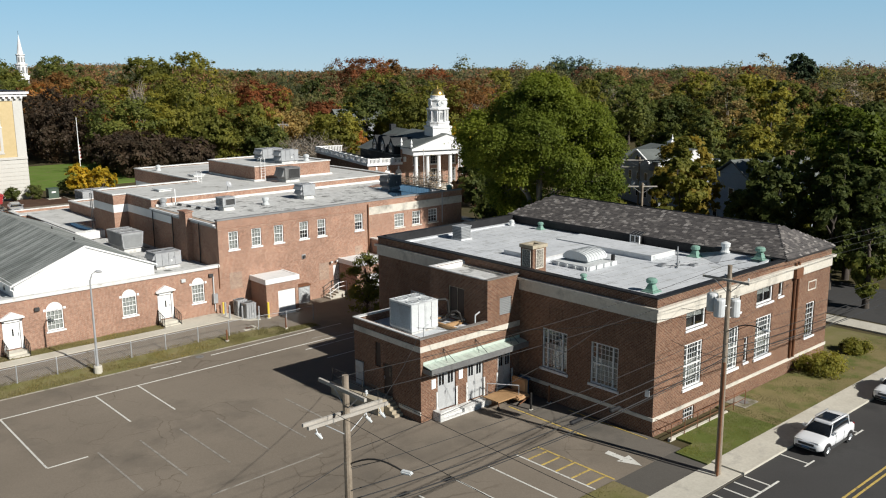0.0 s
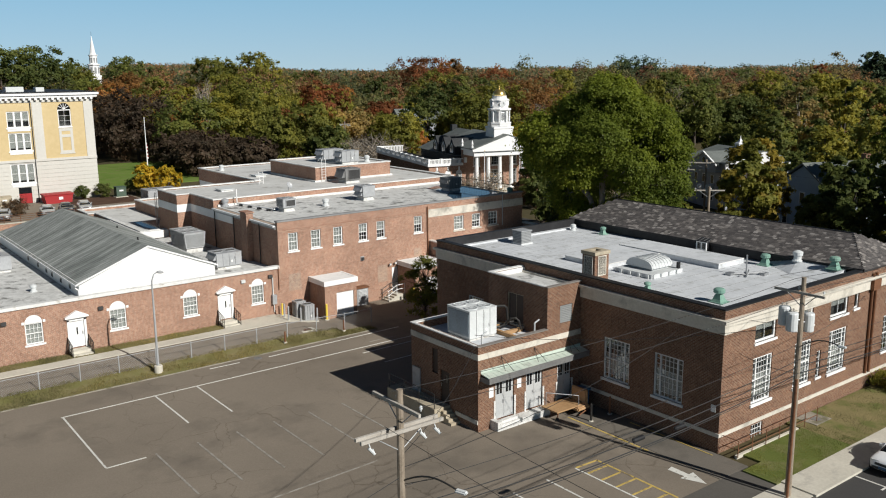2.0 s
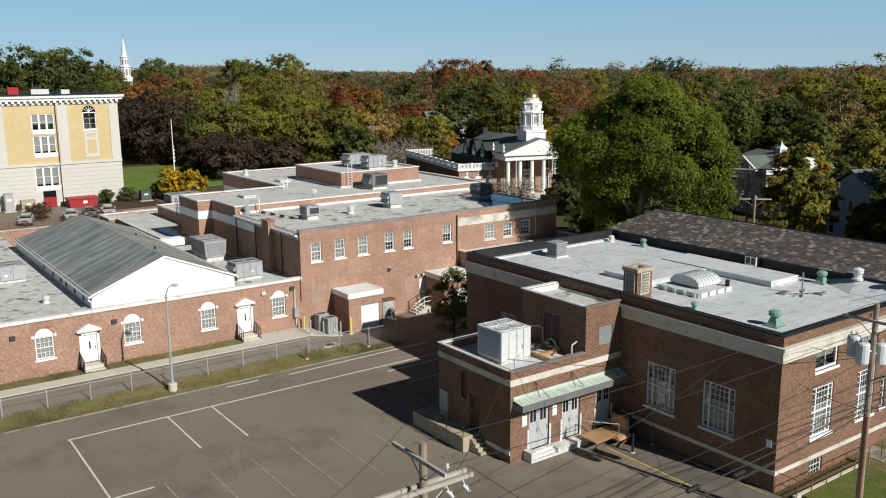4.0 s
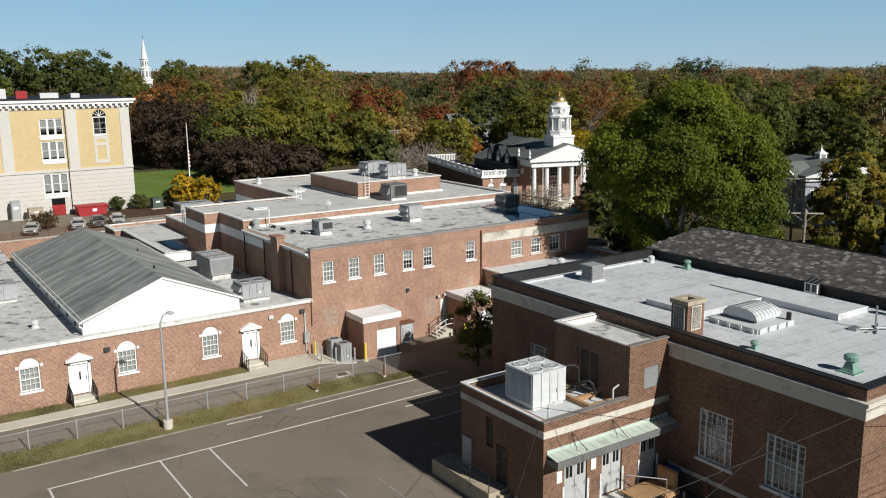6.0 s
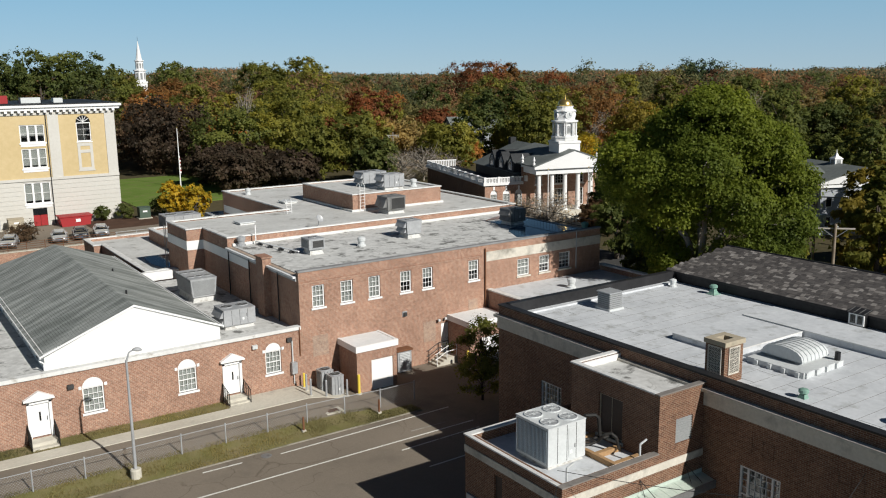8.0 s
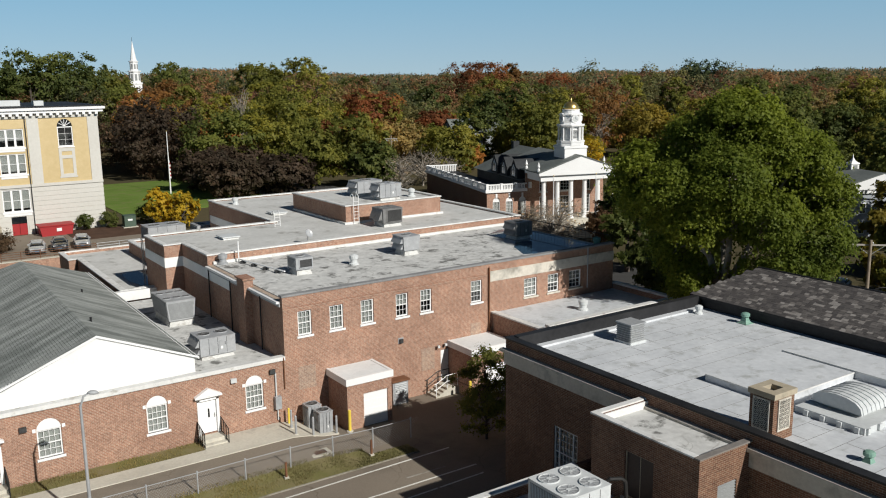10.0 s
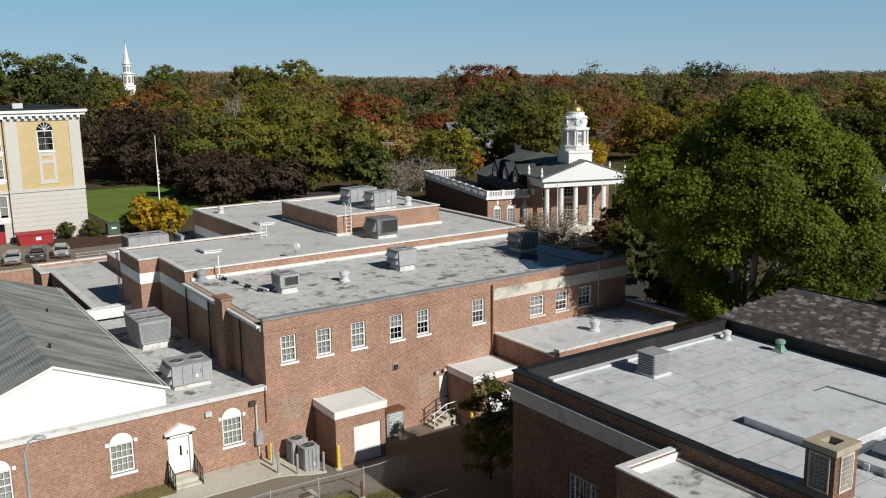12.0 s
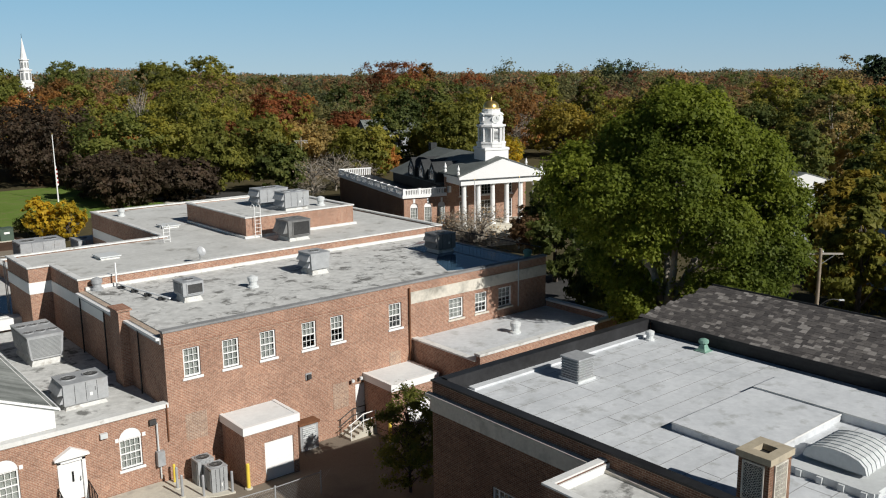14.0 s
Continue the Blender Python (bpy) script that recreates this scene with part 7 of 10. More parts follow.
def car(x, y, z, turn, paint, label, suv=True):
    """Nose towards -x before the turn."""
    h = thing("parked_car", label, "car", "parked cars")
    t = 0.0 if suv else -0.22
    secs = [(-2.14, 0.56, 0.42, 0.72), (-2.04, 0.76, 0.32, 0.86), (-1.8, 0.87, 0.28, 0.95), (-1.4, 0.90, 0.27, 1.00), (-0.9, 0.91, 0.27, 1.04), (-0.4, 0.92, 0.27, 1.07), (1.2, 0.92, 0.27, 1.12), (1.9, 0.89, 0.30, 1.12), (2.1, 0.82, 0.36, 1.04), (2.18, 0.66, 0.45, 0.85)]
    part("body", loft(B(), secs, 28, 4.2), paint, h, smooth=True)
    green = [(-1.05, 0.74, 0.92, 1.05), (-0.66, 0.75, 0.92, 1.30 + t * 0.7), (-0.2, 0.72, 0.92, 1.55 + t), (0.6, 0.70, 0.92, 1.62 + t), (1.35, 0.69, 0.92, 1.58 + t), (1.8, 0.69, 0.92, 1.38 + t), (2.1, 0.7, 0.92, 1.06)]
    part("cabin_glass", loft(B(), green, 28, 3.2), CAR_GLASS, h, "dark tinted glazing", smooth=True)
    roof = [(-0.38, 0.50, 1.46 + t, 1.51 + t), (0.0, 0.58, 1.53 + t, 1.63 + t), (0.6, 0.61, 1.56 + t, 1.67 + t), (1.4, 0.59, 1.52 + t, 1.65 + t), (1.95, 0.50, 1.40 + t, 1.50 + t)]
    part("roof", loft(B(), roof, 20, 3.4), paint, h, smooth=True)
    for s in (-1, 1):
        part("sill", bx((-1.0, 0.90 * s - 0.03, 0.26), (1.0, 0.90 * s + 0.03, 0.40)), DARK, h, "black sill cladding")
        for px in (-0.45, 0.55):
            part("door_seam", bx((px - 0.008, 0.915 * s - 0.012, 0.42), (px + 0.008, 0.915 * s + 0.012, 1.0)), DARK, h)
            part("door_handle", bx((px + 0.72, 0.92 * s - 0.015, 0.86), (px + 0.92, 0.92 * s + 0.02, 0.90)), paint, h)
        for px in (-1.36, 1.36):
            part("wheel_arch", tube(B(), (px, 0.80 * s, 0.36), (px, 0.925 * s, 0.36), 0.41, n=20), DARK, h, "black wheel arch")
    if suv:
        part("sunroof", bx((-0.1, -0.42, 1.645), (1.0, 0.42, 1.678)), CAR_GLASS, h)
        for s in (-1, 1):
            part("roof_rail", tube(B(), (-0.1, 0.55 * s, 1.70), (1.5, 0.54 * s, 1.68), 0.022, n=6), STEEL, h)
    for s in (-1, 1):
        for px, lean in ((-0.85, 0.55), (1.5, 0.12)):
            part("pillar", tube(B(), (px, 0.76 * s, 1.04), (px + lean, 0.60 * s, 1.54 + t), 0.034, n=5), paint, h)
        bm = bx((-0.62, 0.9 * s - 0.08, 1.08), (-0.45, 0.9 * s + 0.1, 1.22))
        part("mirror", bm, paint, h)
        bm = bx((-2.06, 0.46 * s - 0.2, 0.72), (-1.9, 0.46 * s + 0.26, 0.86))
        part("headlight", bm, LAMP_LENS, h)
        bm = bx((2.02, 0.62 * s - 0.16, 0.82), (2.15, 0.62 * s + 0.16, 1.0))
        part("tail_light", bm, TAIL, h)
        for px in (-1.36, 1.36):
            w = part("wheel", tube(B(), (px, 0.70 * s, 0.34), (px, 0.93 * s, 0.34), 0.34, n=20), RUBBER, h, "black tyre")
            part("rim", lathe_y(px, 0.935 * s, 0.34, 0.22, s), STEEL, w)
    part("grille", bx((-2.15, -0.45, 0.62), (-2.05, 0.45, 0.76)), DARK, h)
    part("bumper", bx((-2.16, -0.6, 0.4), (-2.04, 0.6, 0.54)), DARK, h)
    part("plate", bx((-2.18, -0.22, 0.46), (-2.16, 0.22, 0.57)), BLUE_BIN, h)
    h.matrix_world = pose(x, y, z, 0, 0, turn) @ Matrix.Diagonal((1.0, 0.98, 0.93, 1))
    return h


def lathe_y(x, y, z, r, s):
    bm = B()
    tube(bm, (x, y, z), (x, y + 0.015 * s, z), r, n=14)
    for k in range(5):
        a = 6.28319 * k / 5
        tube(bm, (x, y + 0.02 * s, z), (x + r * math.cos(a), y + 0.02 * s, z + r * math.sin(a)), 0.03, n=4)
    return bm


car(47.2, 20.0, 0.02, 0, CAR_WHITE, "white compact SUV parked at the kerb")
car(57.9, 20.1, 0.02, 0, CAR_WHITE, "white SUV parked further along the kerb")
for x, y, a, paint, label in ((24.8, 127.5, 75, CAR_SILVER, "silver car in the far car park"), (30.4, 127.6, 80, CAR_SILVER, "pale car in the far car park"), (33.0, 128.2, 80, CAR_DARK, "dark car in the far car park"), (35.6, 128.6, 80, CAR_SILVER, "grey car in the far car park"), (80.0, 44.0, 92, CAR_DARK, "dark car on the cross street"), (79.0, 58.0, 92, CAR_WHITE, "white car on the cross street"), (84.0, 66.0, 92, CAR_SILVER, "silver car on the cross street"), (93.0, 66.0, 20, CAR_SILVER, "silver car parked behind trees")):
    car(x, y, ground_z(x, y) + 0.06, a, paint, label, False)


# ---- civic hall with the white cupola ----
def build_hall():
    h = thing("civic_hall", "red brick civic hall with white columns and cupola", "building")
    S = ID
    # portico
    for i in range(6):
        x = -5.3 + 2.12 * i
        bm = lathe(B(), (x, 0.5, 1.3), [(0.46, 0), (0.46, 0.15), (0.37, 0.22), (0.35, 2.0), (0.3, 5.2), (0.4, 5.35), (0.44, 5.5)], 14)
        part("column", bm, WHITE, h)
    bm = bx((-6.0, -0.1, 6.8), (6.0, 4.5, 7.6))
    box(bm, (-6.4, -0.5, 7.6), (6.4, 4.5, 8.0))
    part("entablature", bm, TRIM, h)
    bm = prism(B(), [(-6.4, 8.0), (6.4, 8.0), (6.4, 8.15), (0, 10.2), (-6.4, 8.15)], -0.5, -0.2)
    prism(bm, [(-5.5, 8.15), (5.5, 8.15), (0, 9.85)], -0.2, 0.3)
    part("pediment", bm, TRIM, h)
    bm = B()
    for s in (-1, 1):
        v = [bm.verts.new(c) for c in ((6.55 * s, -0.6, 8.1), (6.55 * s, 14, 8.1), (0, 14, 10.3), (0, -0.6, 10.3))]
        bm.faces.new(v)
        v2 = [bm.verts.new(c.co - Vector((0, 0, 0.15))) for c in v]
        bm.faces.new(v2[::-1])
        for i in range(4):
            bm.faces.new((v[i], v2[i], v2[(i + 1) % 4], v[(i + 1) % 4]))
    part("gable_roof", bm, SLATE_FAR, h, "dark slate gable roof")
    part("platform", bx((-6.4, -0.6, -1.3), (6.4, 4.5, 1.3)), CONCRETE, h)
    for i in range(11):
        part("step", bx((-5.4, -4.56 + 0.36 * i, -1.3), (5.4, -4.2 + 0.36 * i, -0.9 + 0.2 * i)), CONCRETE, h)
    m = mat_south(4.5)
    dr = [(-4.1, -2.9), (-0.8, 0.8), (2.9, 4.1)]
    part("front_wall", wall(B(), m, -6.2, 6.2, 0, 7.9, 0.4, [(a, b, 1.3, 4.0) for a, b in dr] + [(a, b, 4.7, 6.3) for a, b in dr]), BRICK, h)
    for a, b in dr:
        window(h, m, a, b, 1.3, 4.0, 3, 5, 1, False, 0, 0.12, label="tall white portico window")
        window(h, m, a, b, 4.7, 6.3, 3, 3, 1, 1, 0, 0.12, label="white upper portico window")
    # long body with hipped roof and gabled dormers on its west slope; west shade painted as near-black slate
    part("main_body", bx((-6.4, 4.9, -1.3), (6.4, 24, 6.4)), SLATE_SHADED, h, "upper wall in dark slate with its shade painted in")
    bm = B()
    e = [(-6.9, 5.6, 6.4), (6.9, 5.6, 6.4), (6.9, 24.5, 6.4), (-6.9, 24.5, 6.4)]
    v = [bm.verts.new(c) for c in e + [(0, 12.0, 10.1), (0, 21.5, 10.1)]]
    for f in ((0, 1, 4), (1, 2, 5, 4), (2, 3, 5), (3, 0, 4, 5), (3, 2, 1, 0)):
        bm.faces.new([v[k] for k in f])
    part("hip_roof", bm, SLATE_FAR, h, "grey-green slate hipped roof")
    MW = mat_west(-6.8)
    for y in (7.1, 10.9, 14.7):
        d = part("dormer", prism(B(), [(y - 1.25, 6.6), (y + 1.25, 6.6), (y + 1.25, 7.9), (y, 9.35), (y - 1.25, 7.9)], -0.25, 4.6, MW), SLATE_SHADED, h)
        part("dormer_window", prism(B(), [(y - 0.6, 6.9), (y + 0.6, 6.9), (y + 0.6, 7.9), (y, 8.6), (y - 0.6, 7.9)], -0.3, -0.25, MW), TRIM, d)
        part("pane", prism(B(), [(y - 0.46, 7.0), (y + 0.46, 7.0), (y + 0.46, 7.8), (y, 8.35), (y - 0.46, 7.8)], -0.32, -0.301, MW), CAR_GLASS, d)
        part("dormer_bar", bx((y - 0.05, -0.34, 7.0), (y + 0.05, -0.321, 8.3), MW), TRIM, d)
    part("chimney", bx((-1.0, 21.5, 8.0), (0.0, 22.5, 10.7)), SLATE_SHADED, h)
    # low wing with arches and balustrade
    m = mat_south(4.3)
    ar = [(-11.4, -10.3), (-9.4, -8.3), (-7.4, -6.3)]
    bm = wall(B(), m, -12.3, -6.2, -1.3, 5.0, 0.4, [(a, b, 1.3, 4.25) for a, b in ar])
    for a, b in ar:
        arch_fill(bm, m, a, b, 3.7, 0.4)
    part("wing_wall", bm, BRICK, h)
    part("wing_roof", bx((-11.9, 4.7, 4.8), (-6.9, 33, 5.0)), FLASH, h, "dark flat wing roof")
    # darker brick than the front: the west side's shade is in the colour
    part("wing_side", wall(B(), mat_west(-12.3), 4.7, 33, -1.3, 5.0, 0.4), BRICK_B, h)
    for a, b in ar:
        w = window(h, m, a, b, 1.3, 3.7, 4, 5, 1, 1, 0.9, 0.1, label="arched white window")
        part("fanlight", prism(B(), half_disc((a + b) / 2, 3.7, 0.55, 10), 0.12, 0.16, m), TRIM, w)
        part("keystone", bx(((a + b) / 2 - 0.14, -0.05, 4.25), ((a + b) / 2 + 0.14, 0.0, 4.8), m), TRIM, w)
    part("wing_cornice", bx((-12.6, 4.0, 5.0), (-6.2, 4.7, 5.4)), TRIM, h)
    part("wing_cornice", bx((-12.6, 4.7, 5.0), (-11.9, 33, 5.4)), TRIM, h)
    for i in range(4):
        part("pedestal", bx((-12.5 + 2.2 * i, 4.05, 5.4), (-12.1 + 2.2 * i, 4.45, 6.25)), TRIM, h)
    for i in range(10):
        part("pedestal", bx((-12.5, 7.2 + 2.8 * i, 5.4), (-12.1, 7.6 + 2.8 * i, 6.25)), TRIM, h)
    for a, b in (((-12.4, 4.15), (-6.2, 4.35)), ((-12.4, 4.35), (-12.2, 33)), ((-12.2, 32.8), (-6.9, 33))):
        part("rail", bx((*a, 6.02), (*b, 6.18)), TRIM, h)
    for i in range(23):
        x = -11.9 + 0.24 * i
        part("baluster", bx((x, 4.18, 5.4), (x + 0.12, 4.32, 6.02)), TRIM, h)
    for i in range(86):
        y = 4.7 + 0.325 * i
        part("baluster", bx((-12.37, y, 5.4), (-12.23, y + 0.15, 6.02)), TRIM, h)
    for i in range(16):
        x = -12.0 + 0.32 * i
        part("baluster", bx((x, 32.83, 5.0), (x + 0.15, 32.97, 6.02)), TRIM, h)
    for x, y in ((-6.2, 0.2), (6.2, 0.2), (-6.2, 4.4), (6.2, 4.4)):
        part("urn", lathe(B(), (x, y, 8.1), [(0.2, 0), (0.2, 0.4), (0.1, 0.5), (0.21, 0.75), (0.15, 0.95), (0.04, 1.35)], 10), TRIM, h)
    # cupola
    cy = 3.0
    q = math.pi / 4
    bm = lathe(B(), (0, cy, 0), [(2.45, 8.6), (2.45, 11.0), (2.6, 11.1), (2.6, 11.35), (2.3, 11.45)], 4, q)
    c = part("cupola", bm, TRIM, h, "white square cupola base")
    part("fan_window", prism(B(), half_disc(0, 9.55, 0.75, 10), cy - 1.76, cy - 1.73), CAR_GLASS, c)
    e8 = math.pi / 8
    bm = lathe(B(), (0, cy, 0), [(1.95, 11.45), (1.95, 11.95), (2.02, 12.0), (2.02, 12.3), (1.5, 12.35), (1.5, 14.6), (1.8, 14.7), (1.98, 14.85), (1.98, 15.1), (1.55, 15.15)], 8, e8)
    part("lantern", bm, TRIM, c, "white eight-sided lantern with columns")
    for k in range(8):
        a = k * math.pi / 4
        rot = Matrix.Translation((0, cy, 0)) @ Matrix.Rotation(a, 4, "Z")
        if k % 2 == 0:
            lv = part("louvre_opening", bx((-0.36, -1.43, 12.7), (0.36, -1.38, 14.2), rot), DARK, c)
            for i in range(7):
                part("slat", bx((-0.36, -1.46, 12.75 + 0.21 * i), (0.36, -1.432, 12.84 + 0.21 * i), rot), METAL_W, lv)
            part("opening_frame", ring(B(), -0.44, 0.44, 12.62, 14.28, 0.08, -1.48, -1.4, rot), TRIM, c)
            bm = tube(B(), rot @ Vector((0, -1.34, 15.95)), rot @ Vector((0, -1.52, 15.95)), 0.62, n=18)
            part("clock_surround", bm, TRIM, c)
            part("clock_face", tube(B(), rot @ Vector((0, -1.521, 15.95)), rot @ Vector((0, -1.55, 15.95)), 0.46, n=18), METAL_W, c)
            part("clock_pointer", bx((-0.03, -1.575, 15.93), (0.03, -1.552, 16.3), rot), IRON, c)
            part("clock_pointer", bx((0.0, -1.575, 15.92), (0.28, -1.552, 15.98), rot), IRON, c)
            part("clock_gable", prism(B(), [(-0.75, 16.5), (0.75, 16.5), (0.4, 16.75), (0, 16.85), (-0.4, 16.75)], -1.56, -1.2, rot), TRIM, c)
        for x in (-0.52, 0.52):
            part("lantern_column", tube(B(), rot @ Vector((x, -1.62, 12.35)), rot @ Vector((x, -1.62, 14.66)), 0.12, n=8), TRIM, c)
    bm = lathe(B(), (0, cy, 0), [(1.55, 15.15), (1.5, 15.3), (1.46, 16.45), (1.62, 16.55), (1.62, 16.7), (1.3, 16.75)], 8, e8)
    part("clock_stage", bm, TRIM, c)
    part("drum", lathe(B(), (0, cy, 0), [(1.28, 16.75), (1.2, 17.25), (1.28, 17.3), (1.28, 17.38), (1.1, 17.4)], 16), TRIM, c)
    bm = lathe(B(), (0, cy, 0), [(1.1, 17.4), (1.1, 17.6), (1.0, 17.95), (0.78, 18.27), (0.42, 18.5), (0.14, 18.56), (0.09, 18.8), (0.16, 18.88), (0.09, 18.98), (0.02, 19.3)], 16)
    part("dome", bm, GOLD, c, "gilded dome with a finial", smooth=True)
    # the lantern and clock stages are squat
    for ob in c.children_recursive:
        for v in ob.data.vertices:
            z = v.co.z
            v.co.z = z if z < 11.45 else 11.45 + (z - 11.45) * 0.8 if z < 14.85 else 14.17 + (z - 14.85) * 0.92
    h.matrix_world = pose(95.8, 106.4, 0.8, 0, 0, -16) @ Matrix.Scale(0.97, 4)
    return h


build_hall()


# ---- yellow building ----
def build_yellow():
    h = thing("yellow_building", "tall yellow stucco building on a pale brick base", "building")
    Y = 141.7
    m = mat_south(Y)
    holes = [(36.8, 38.7, 12.8, 16.2)]
    trip = []
    for x in (29.7, 20.1, 10.5):
        trip += [(x - 0.05, x + 3.05, 12.95, 15.2), (x - 0.05, x + 3.05, 9.7, 12.2), (x - 0.2, x + 3.1, 5.1, 7.85)]
    for x in (17.0, 7.4):
        holes.append((x - 0.25, x + 1.65, 12.8, 16.2))
    holes += trip + [(30.3, 32.1, 1.5, 4.5)]
    bm = wall(B(), m, -4, 41.9, 8.3, 17.0, 0.4, [q for q in holes if q[2] > 8])
    for a in (36.8, 16.75, 7.15):
        arch_fill(bm, m, a, a + 1.9, 15.25, 0.4)
    part("upper_wall", bm, CREAM, h)
    part("lower_wall", wall(B(), m, -4, 41.9, 0.5, 8.3, 0.4, [q for q in holes if q[2] < 8]), PALE_BRICK, h)
    part("side_wall", wall(B(), mat_east(41.9), Y + 0.402, Y + 22, 0.5, 17.0, 0.4), PALE_BRICK, h)
    # added dark block fills the inside, standing in for unlit rooms
    part("core", bx((-3.6, Y + 1.4, 0.5), (41.4, Y + 22, 16.6)), ROOM_SHADE, h)
    lows = sorted(o for o in holes if o[2] < 8)
    for k in range(10):
        za, zb = 2.2 + 0.58 * k, 2.72 + 0.58 * k
        u = -4.0
        for o in [o for o in lows if o[2] < zb + 0.1 and o[3] > za - 0.1] + [(41.96, 0, 0, 0)]:
            if o[0] - 0.2 > u:
                part("stone_course", bx((u, -0.05, za), (o[0] - (0.2 if o[1] else 0), 0.0, zb), m), PALE_BRICK, h)
            u = o[1] + 0.2
    for x0, x1 in ((40.6, 41.95), (33.2, 34.6), (24.6, 26.0), (14.0, 15.4)):
        part("pilaster", bx((x0, -0.1, 8.4), (x1, 0.0, 16.4), m), PALE_BRICK, h)
    bm = B()
    box(bm, (-4, -0.12, 16.4), (42.0, 0.0, 17.0), m)
    box(bm, (-4, -0.15, 8.05), (42.0, 0.0, 8.4), m)
    part("frieze", bm, PALE_BRICK, h, "pale frieze and belt course")
    bm = bx((-4.5, -0.6, 17.0), (42.6, 22.3, 17.35), m)
    box(bm, (-4.7, -0.85, 17.35), (42.85, 22.5, 17.65), m)
    part("cornice", bm, TRIM, h)
    for i in range(58):
        x = -4 + 0.8 * i
        part("bracket", bx((x, -0.58, 16.7), (x + 0.35, -0.12, 17.0), m), TRIM, h)
    part("roof", bx((-4.4, -0.5, 17.65), (42.5, 22.2, 17.8), m), FLASH, h)
    for x0, x1, y, z in ((28, 29.5, 6, 1.0), (31, 33.5, 5, 0.7), (35, 36.2, 4, 0.6), (24, 27, 8, 1.3)):
        part("roof_unit", bx((x0, y, 17.8), (x1, y + 1.5, 17.8 + z), m), METAL_W if x0 != 28 else RED_P, h)
    for a, b, z0, z1 in trip:
        n = 3
        for k in range(3):
            wa, wb = a + (b - a) * k / 3, a + (b - a) * (k + 1) / 3
            window(h, m, wa, wb, z0, z1, 1, 1, 2, False, 0.62 if z0 > 12 else 0.86, 0.13, label="white sash with a drawn blind", room=False)
        part("sill", bx((a - 0.15, -0.12, z0 - 0.2), (b + 0.15, 0.0, z0), m), TRIM, h)
        part("panel", bx((a, -0.06, z0 - 0.5), (b, 0.0, z0 - 0.2), m), TRIM, h)
    for a in (36.8, 16.75, 7.15):
        w = window(h, m, a, a + 1.9, 12.8, 15.25, 2, 3, 1, 1, 0, 0.12, label="arched white window with a fanlight", room=False)
        bm = B()
        for k in range(1, 6):
            t = math.pi * k / 6
            tube(bm, m @ Vector((a + 0.95, 0.12, 15.3)), m @ Vector((a + 0.95 + 0.93 * math.cos(t), 0.12, 15.3 + 0.93 * math.sin(t))), 0.04, n=4)
        part("fan_bars", bm, TRIM, w)
        part("fan_pane", prism(B(), half_disc(a + 0.95, 15.25, 0.94, 10), 0.14, 0.16, m), CAR_GLASS, w)
        bm = B()
        for c0, c1 in (((a - 0.05, 9.1), (a + 0.32, 12.6)), ((a + 1.58, 9.1), (a + 1.95, 12.6)), ((a + 0.32, 9.1), (a + 1.58, 9.4)), ((a + 0.32, 12.2), (a + 1.58, 12.6)), ((a + 0.32, 11.3), (a + 1.58, 11.7)), ((a - 0.15, 8.9), (a + 2.05, 9.1))):
            box(bm, (c0[0], -0.06, c0[1]), (c1[0], 0.0, c1[1]), m)
        part("panel", bm, PALE_BRICK, h, "raised blind panel")
    bm = bx((30.3, 0.1, 1.5), (31.18, 0.16, 3.6), m)
    part("door", bm, RED_P, h, "red entrance door")
    part("door", bx((31.22, 0.1, 1.5), (32.1, 0.16, 3.6), m), RED_P, h, "red entrance door")
    part("transom", bx((30.3, 0.1, 3.65), (32.1, 0.16, 4.5), m), CAR_GLASS, h)
    bm = tube(B(), (33.0, Y - 0.15, 1.5), (33.0, Y - 0.15, 17.0), 0.06, n=8)
    part("downpipe", bm, DARK, h)
    h.matrix_world = pose(-0.35, 0, -0.41) @ Matrix.Diagonal((1, 1, 1.051, 1))
    return h


build_yellow()
for x, y, w, hgt, material, label in ((43.9, 138.9, 1.5, 1.6, CABINET_G, "dark green transformer cabinet on a pad"), (27.4, 139.8, 1.9, 1.5, TAN_STONE, "pale green-grey utility cabinet by the yellow building"), (25.0, 140.3, 1.1, 2.6, METAL, "tall grey electrical cabinet by the wall")):
    h = thing("utility_cabinet", label, "utility cabinet", "utility cabinets")
    z = ground_z(x, y) + 0.04
    part("pad", bx((x - w / 2 - 0.2, y - 0.9, z), (x + w / 2 + 0.2, y + 0.9, z + 0.15)), CONCRETE, h)
    part("body", bx((x - w / 2, y - 0.65, z + 0.15), (x + w / 2, y + 0.65, z + hgt)), material, h)
    part("lid", bx((x - w / 2 - 0.04, y - 0.7, z + hgt), (x + w / 2 + 0.04, y + 0.7, z + hgt + 0.07)), material, h)
    part("warning_plate", bx((x - 0.3, y - 0.668, z + hgt * 0.6), (x + 0.3, y - 0.651, z + hgt * 0.75)), TRIM, h)
h = thing("dumpster", "red steel dumpster beside the yellow building", "dumpster")
bm = B()
prism(bm, [(32.9, 1.6), (36.4, 1.6), (36.7, 3.2), (32.6, 3.2)], 0, 2.2, mat_south(138.2))
part("bin", bm, RED_P, h)
part("rim", bx((32.5, 138.1, 3.2), (36.8, 140.5, 3.35)), RED_P, h)
part("label_plate", bx((34.6, 138.12, 2.5), (35.2, 138.19, 2.9)), TRIM, h)
h = thing("low_wall", "low brick wall with rusty rails before the car park", "wall", kind="structure")
part("wall", bx((4, 123.0, -0.2), (41, 123.35, 2.0)), BRICK, h)
part("cap", bx((3.95, 122.95, 2.0), (41.05, 123.4, 2.08)), CONCRETE, h)
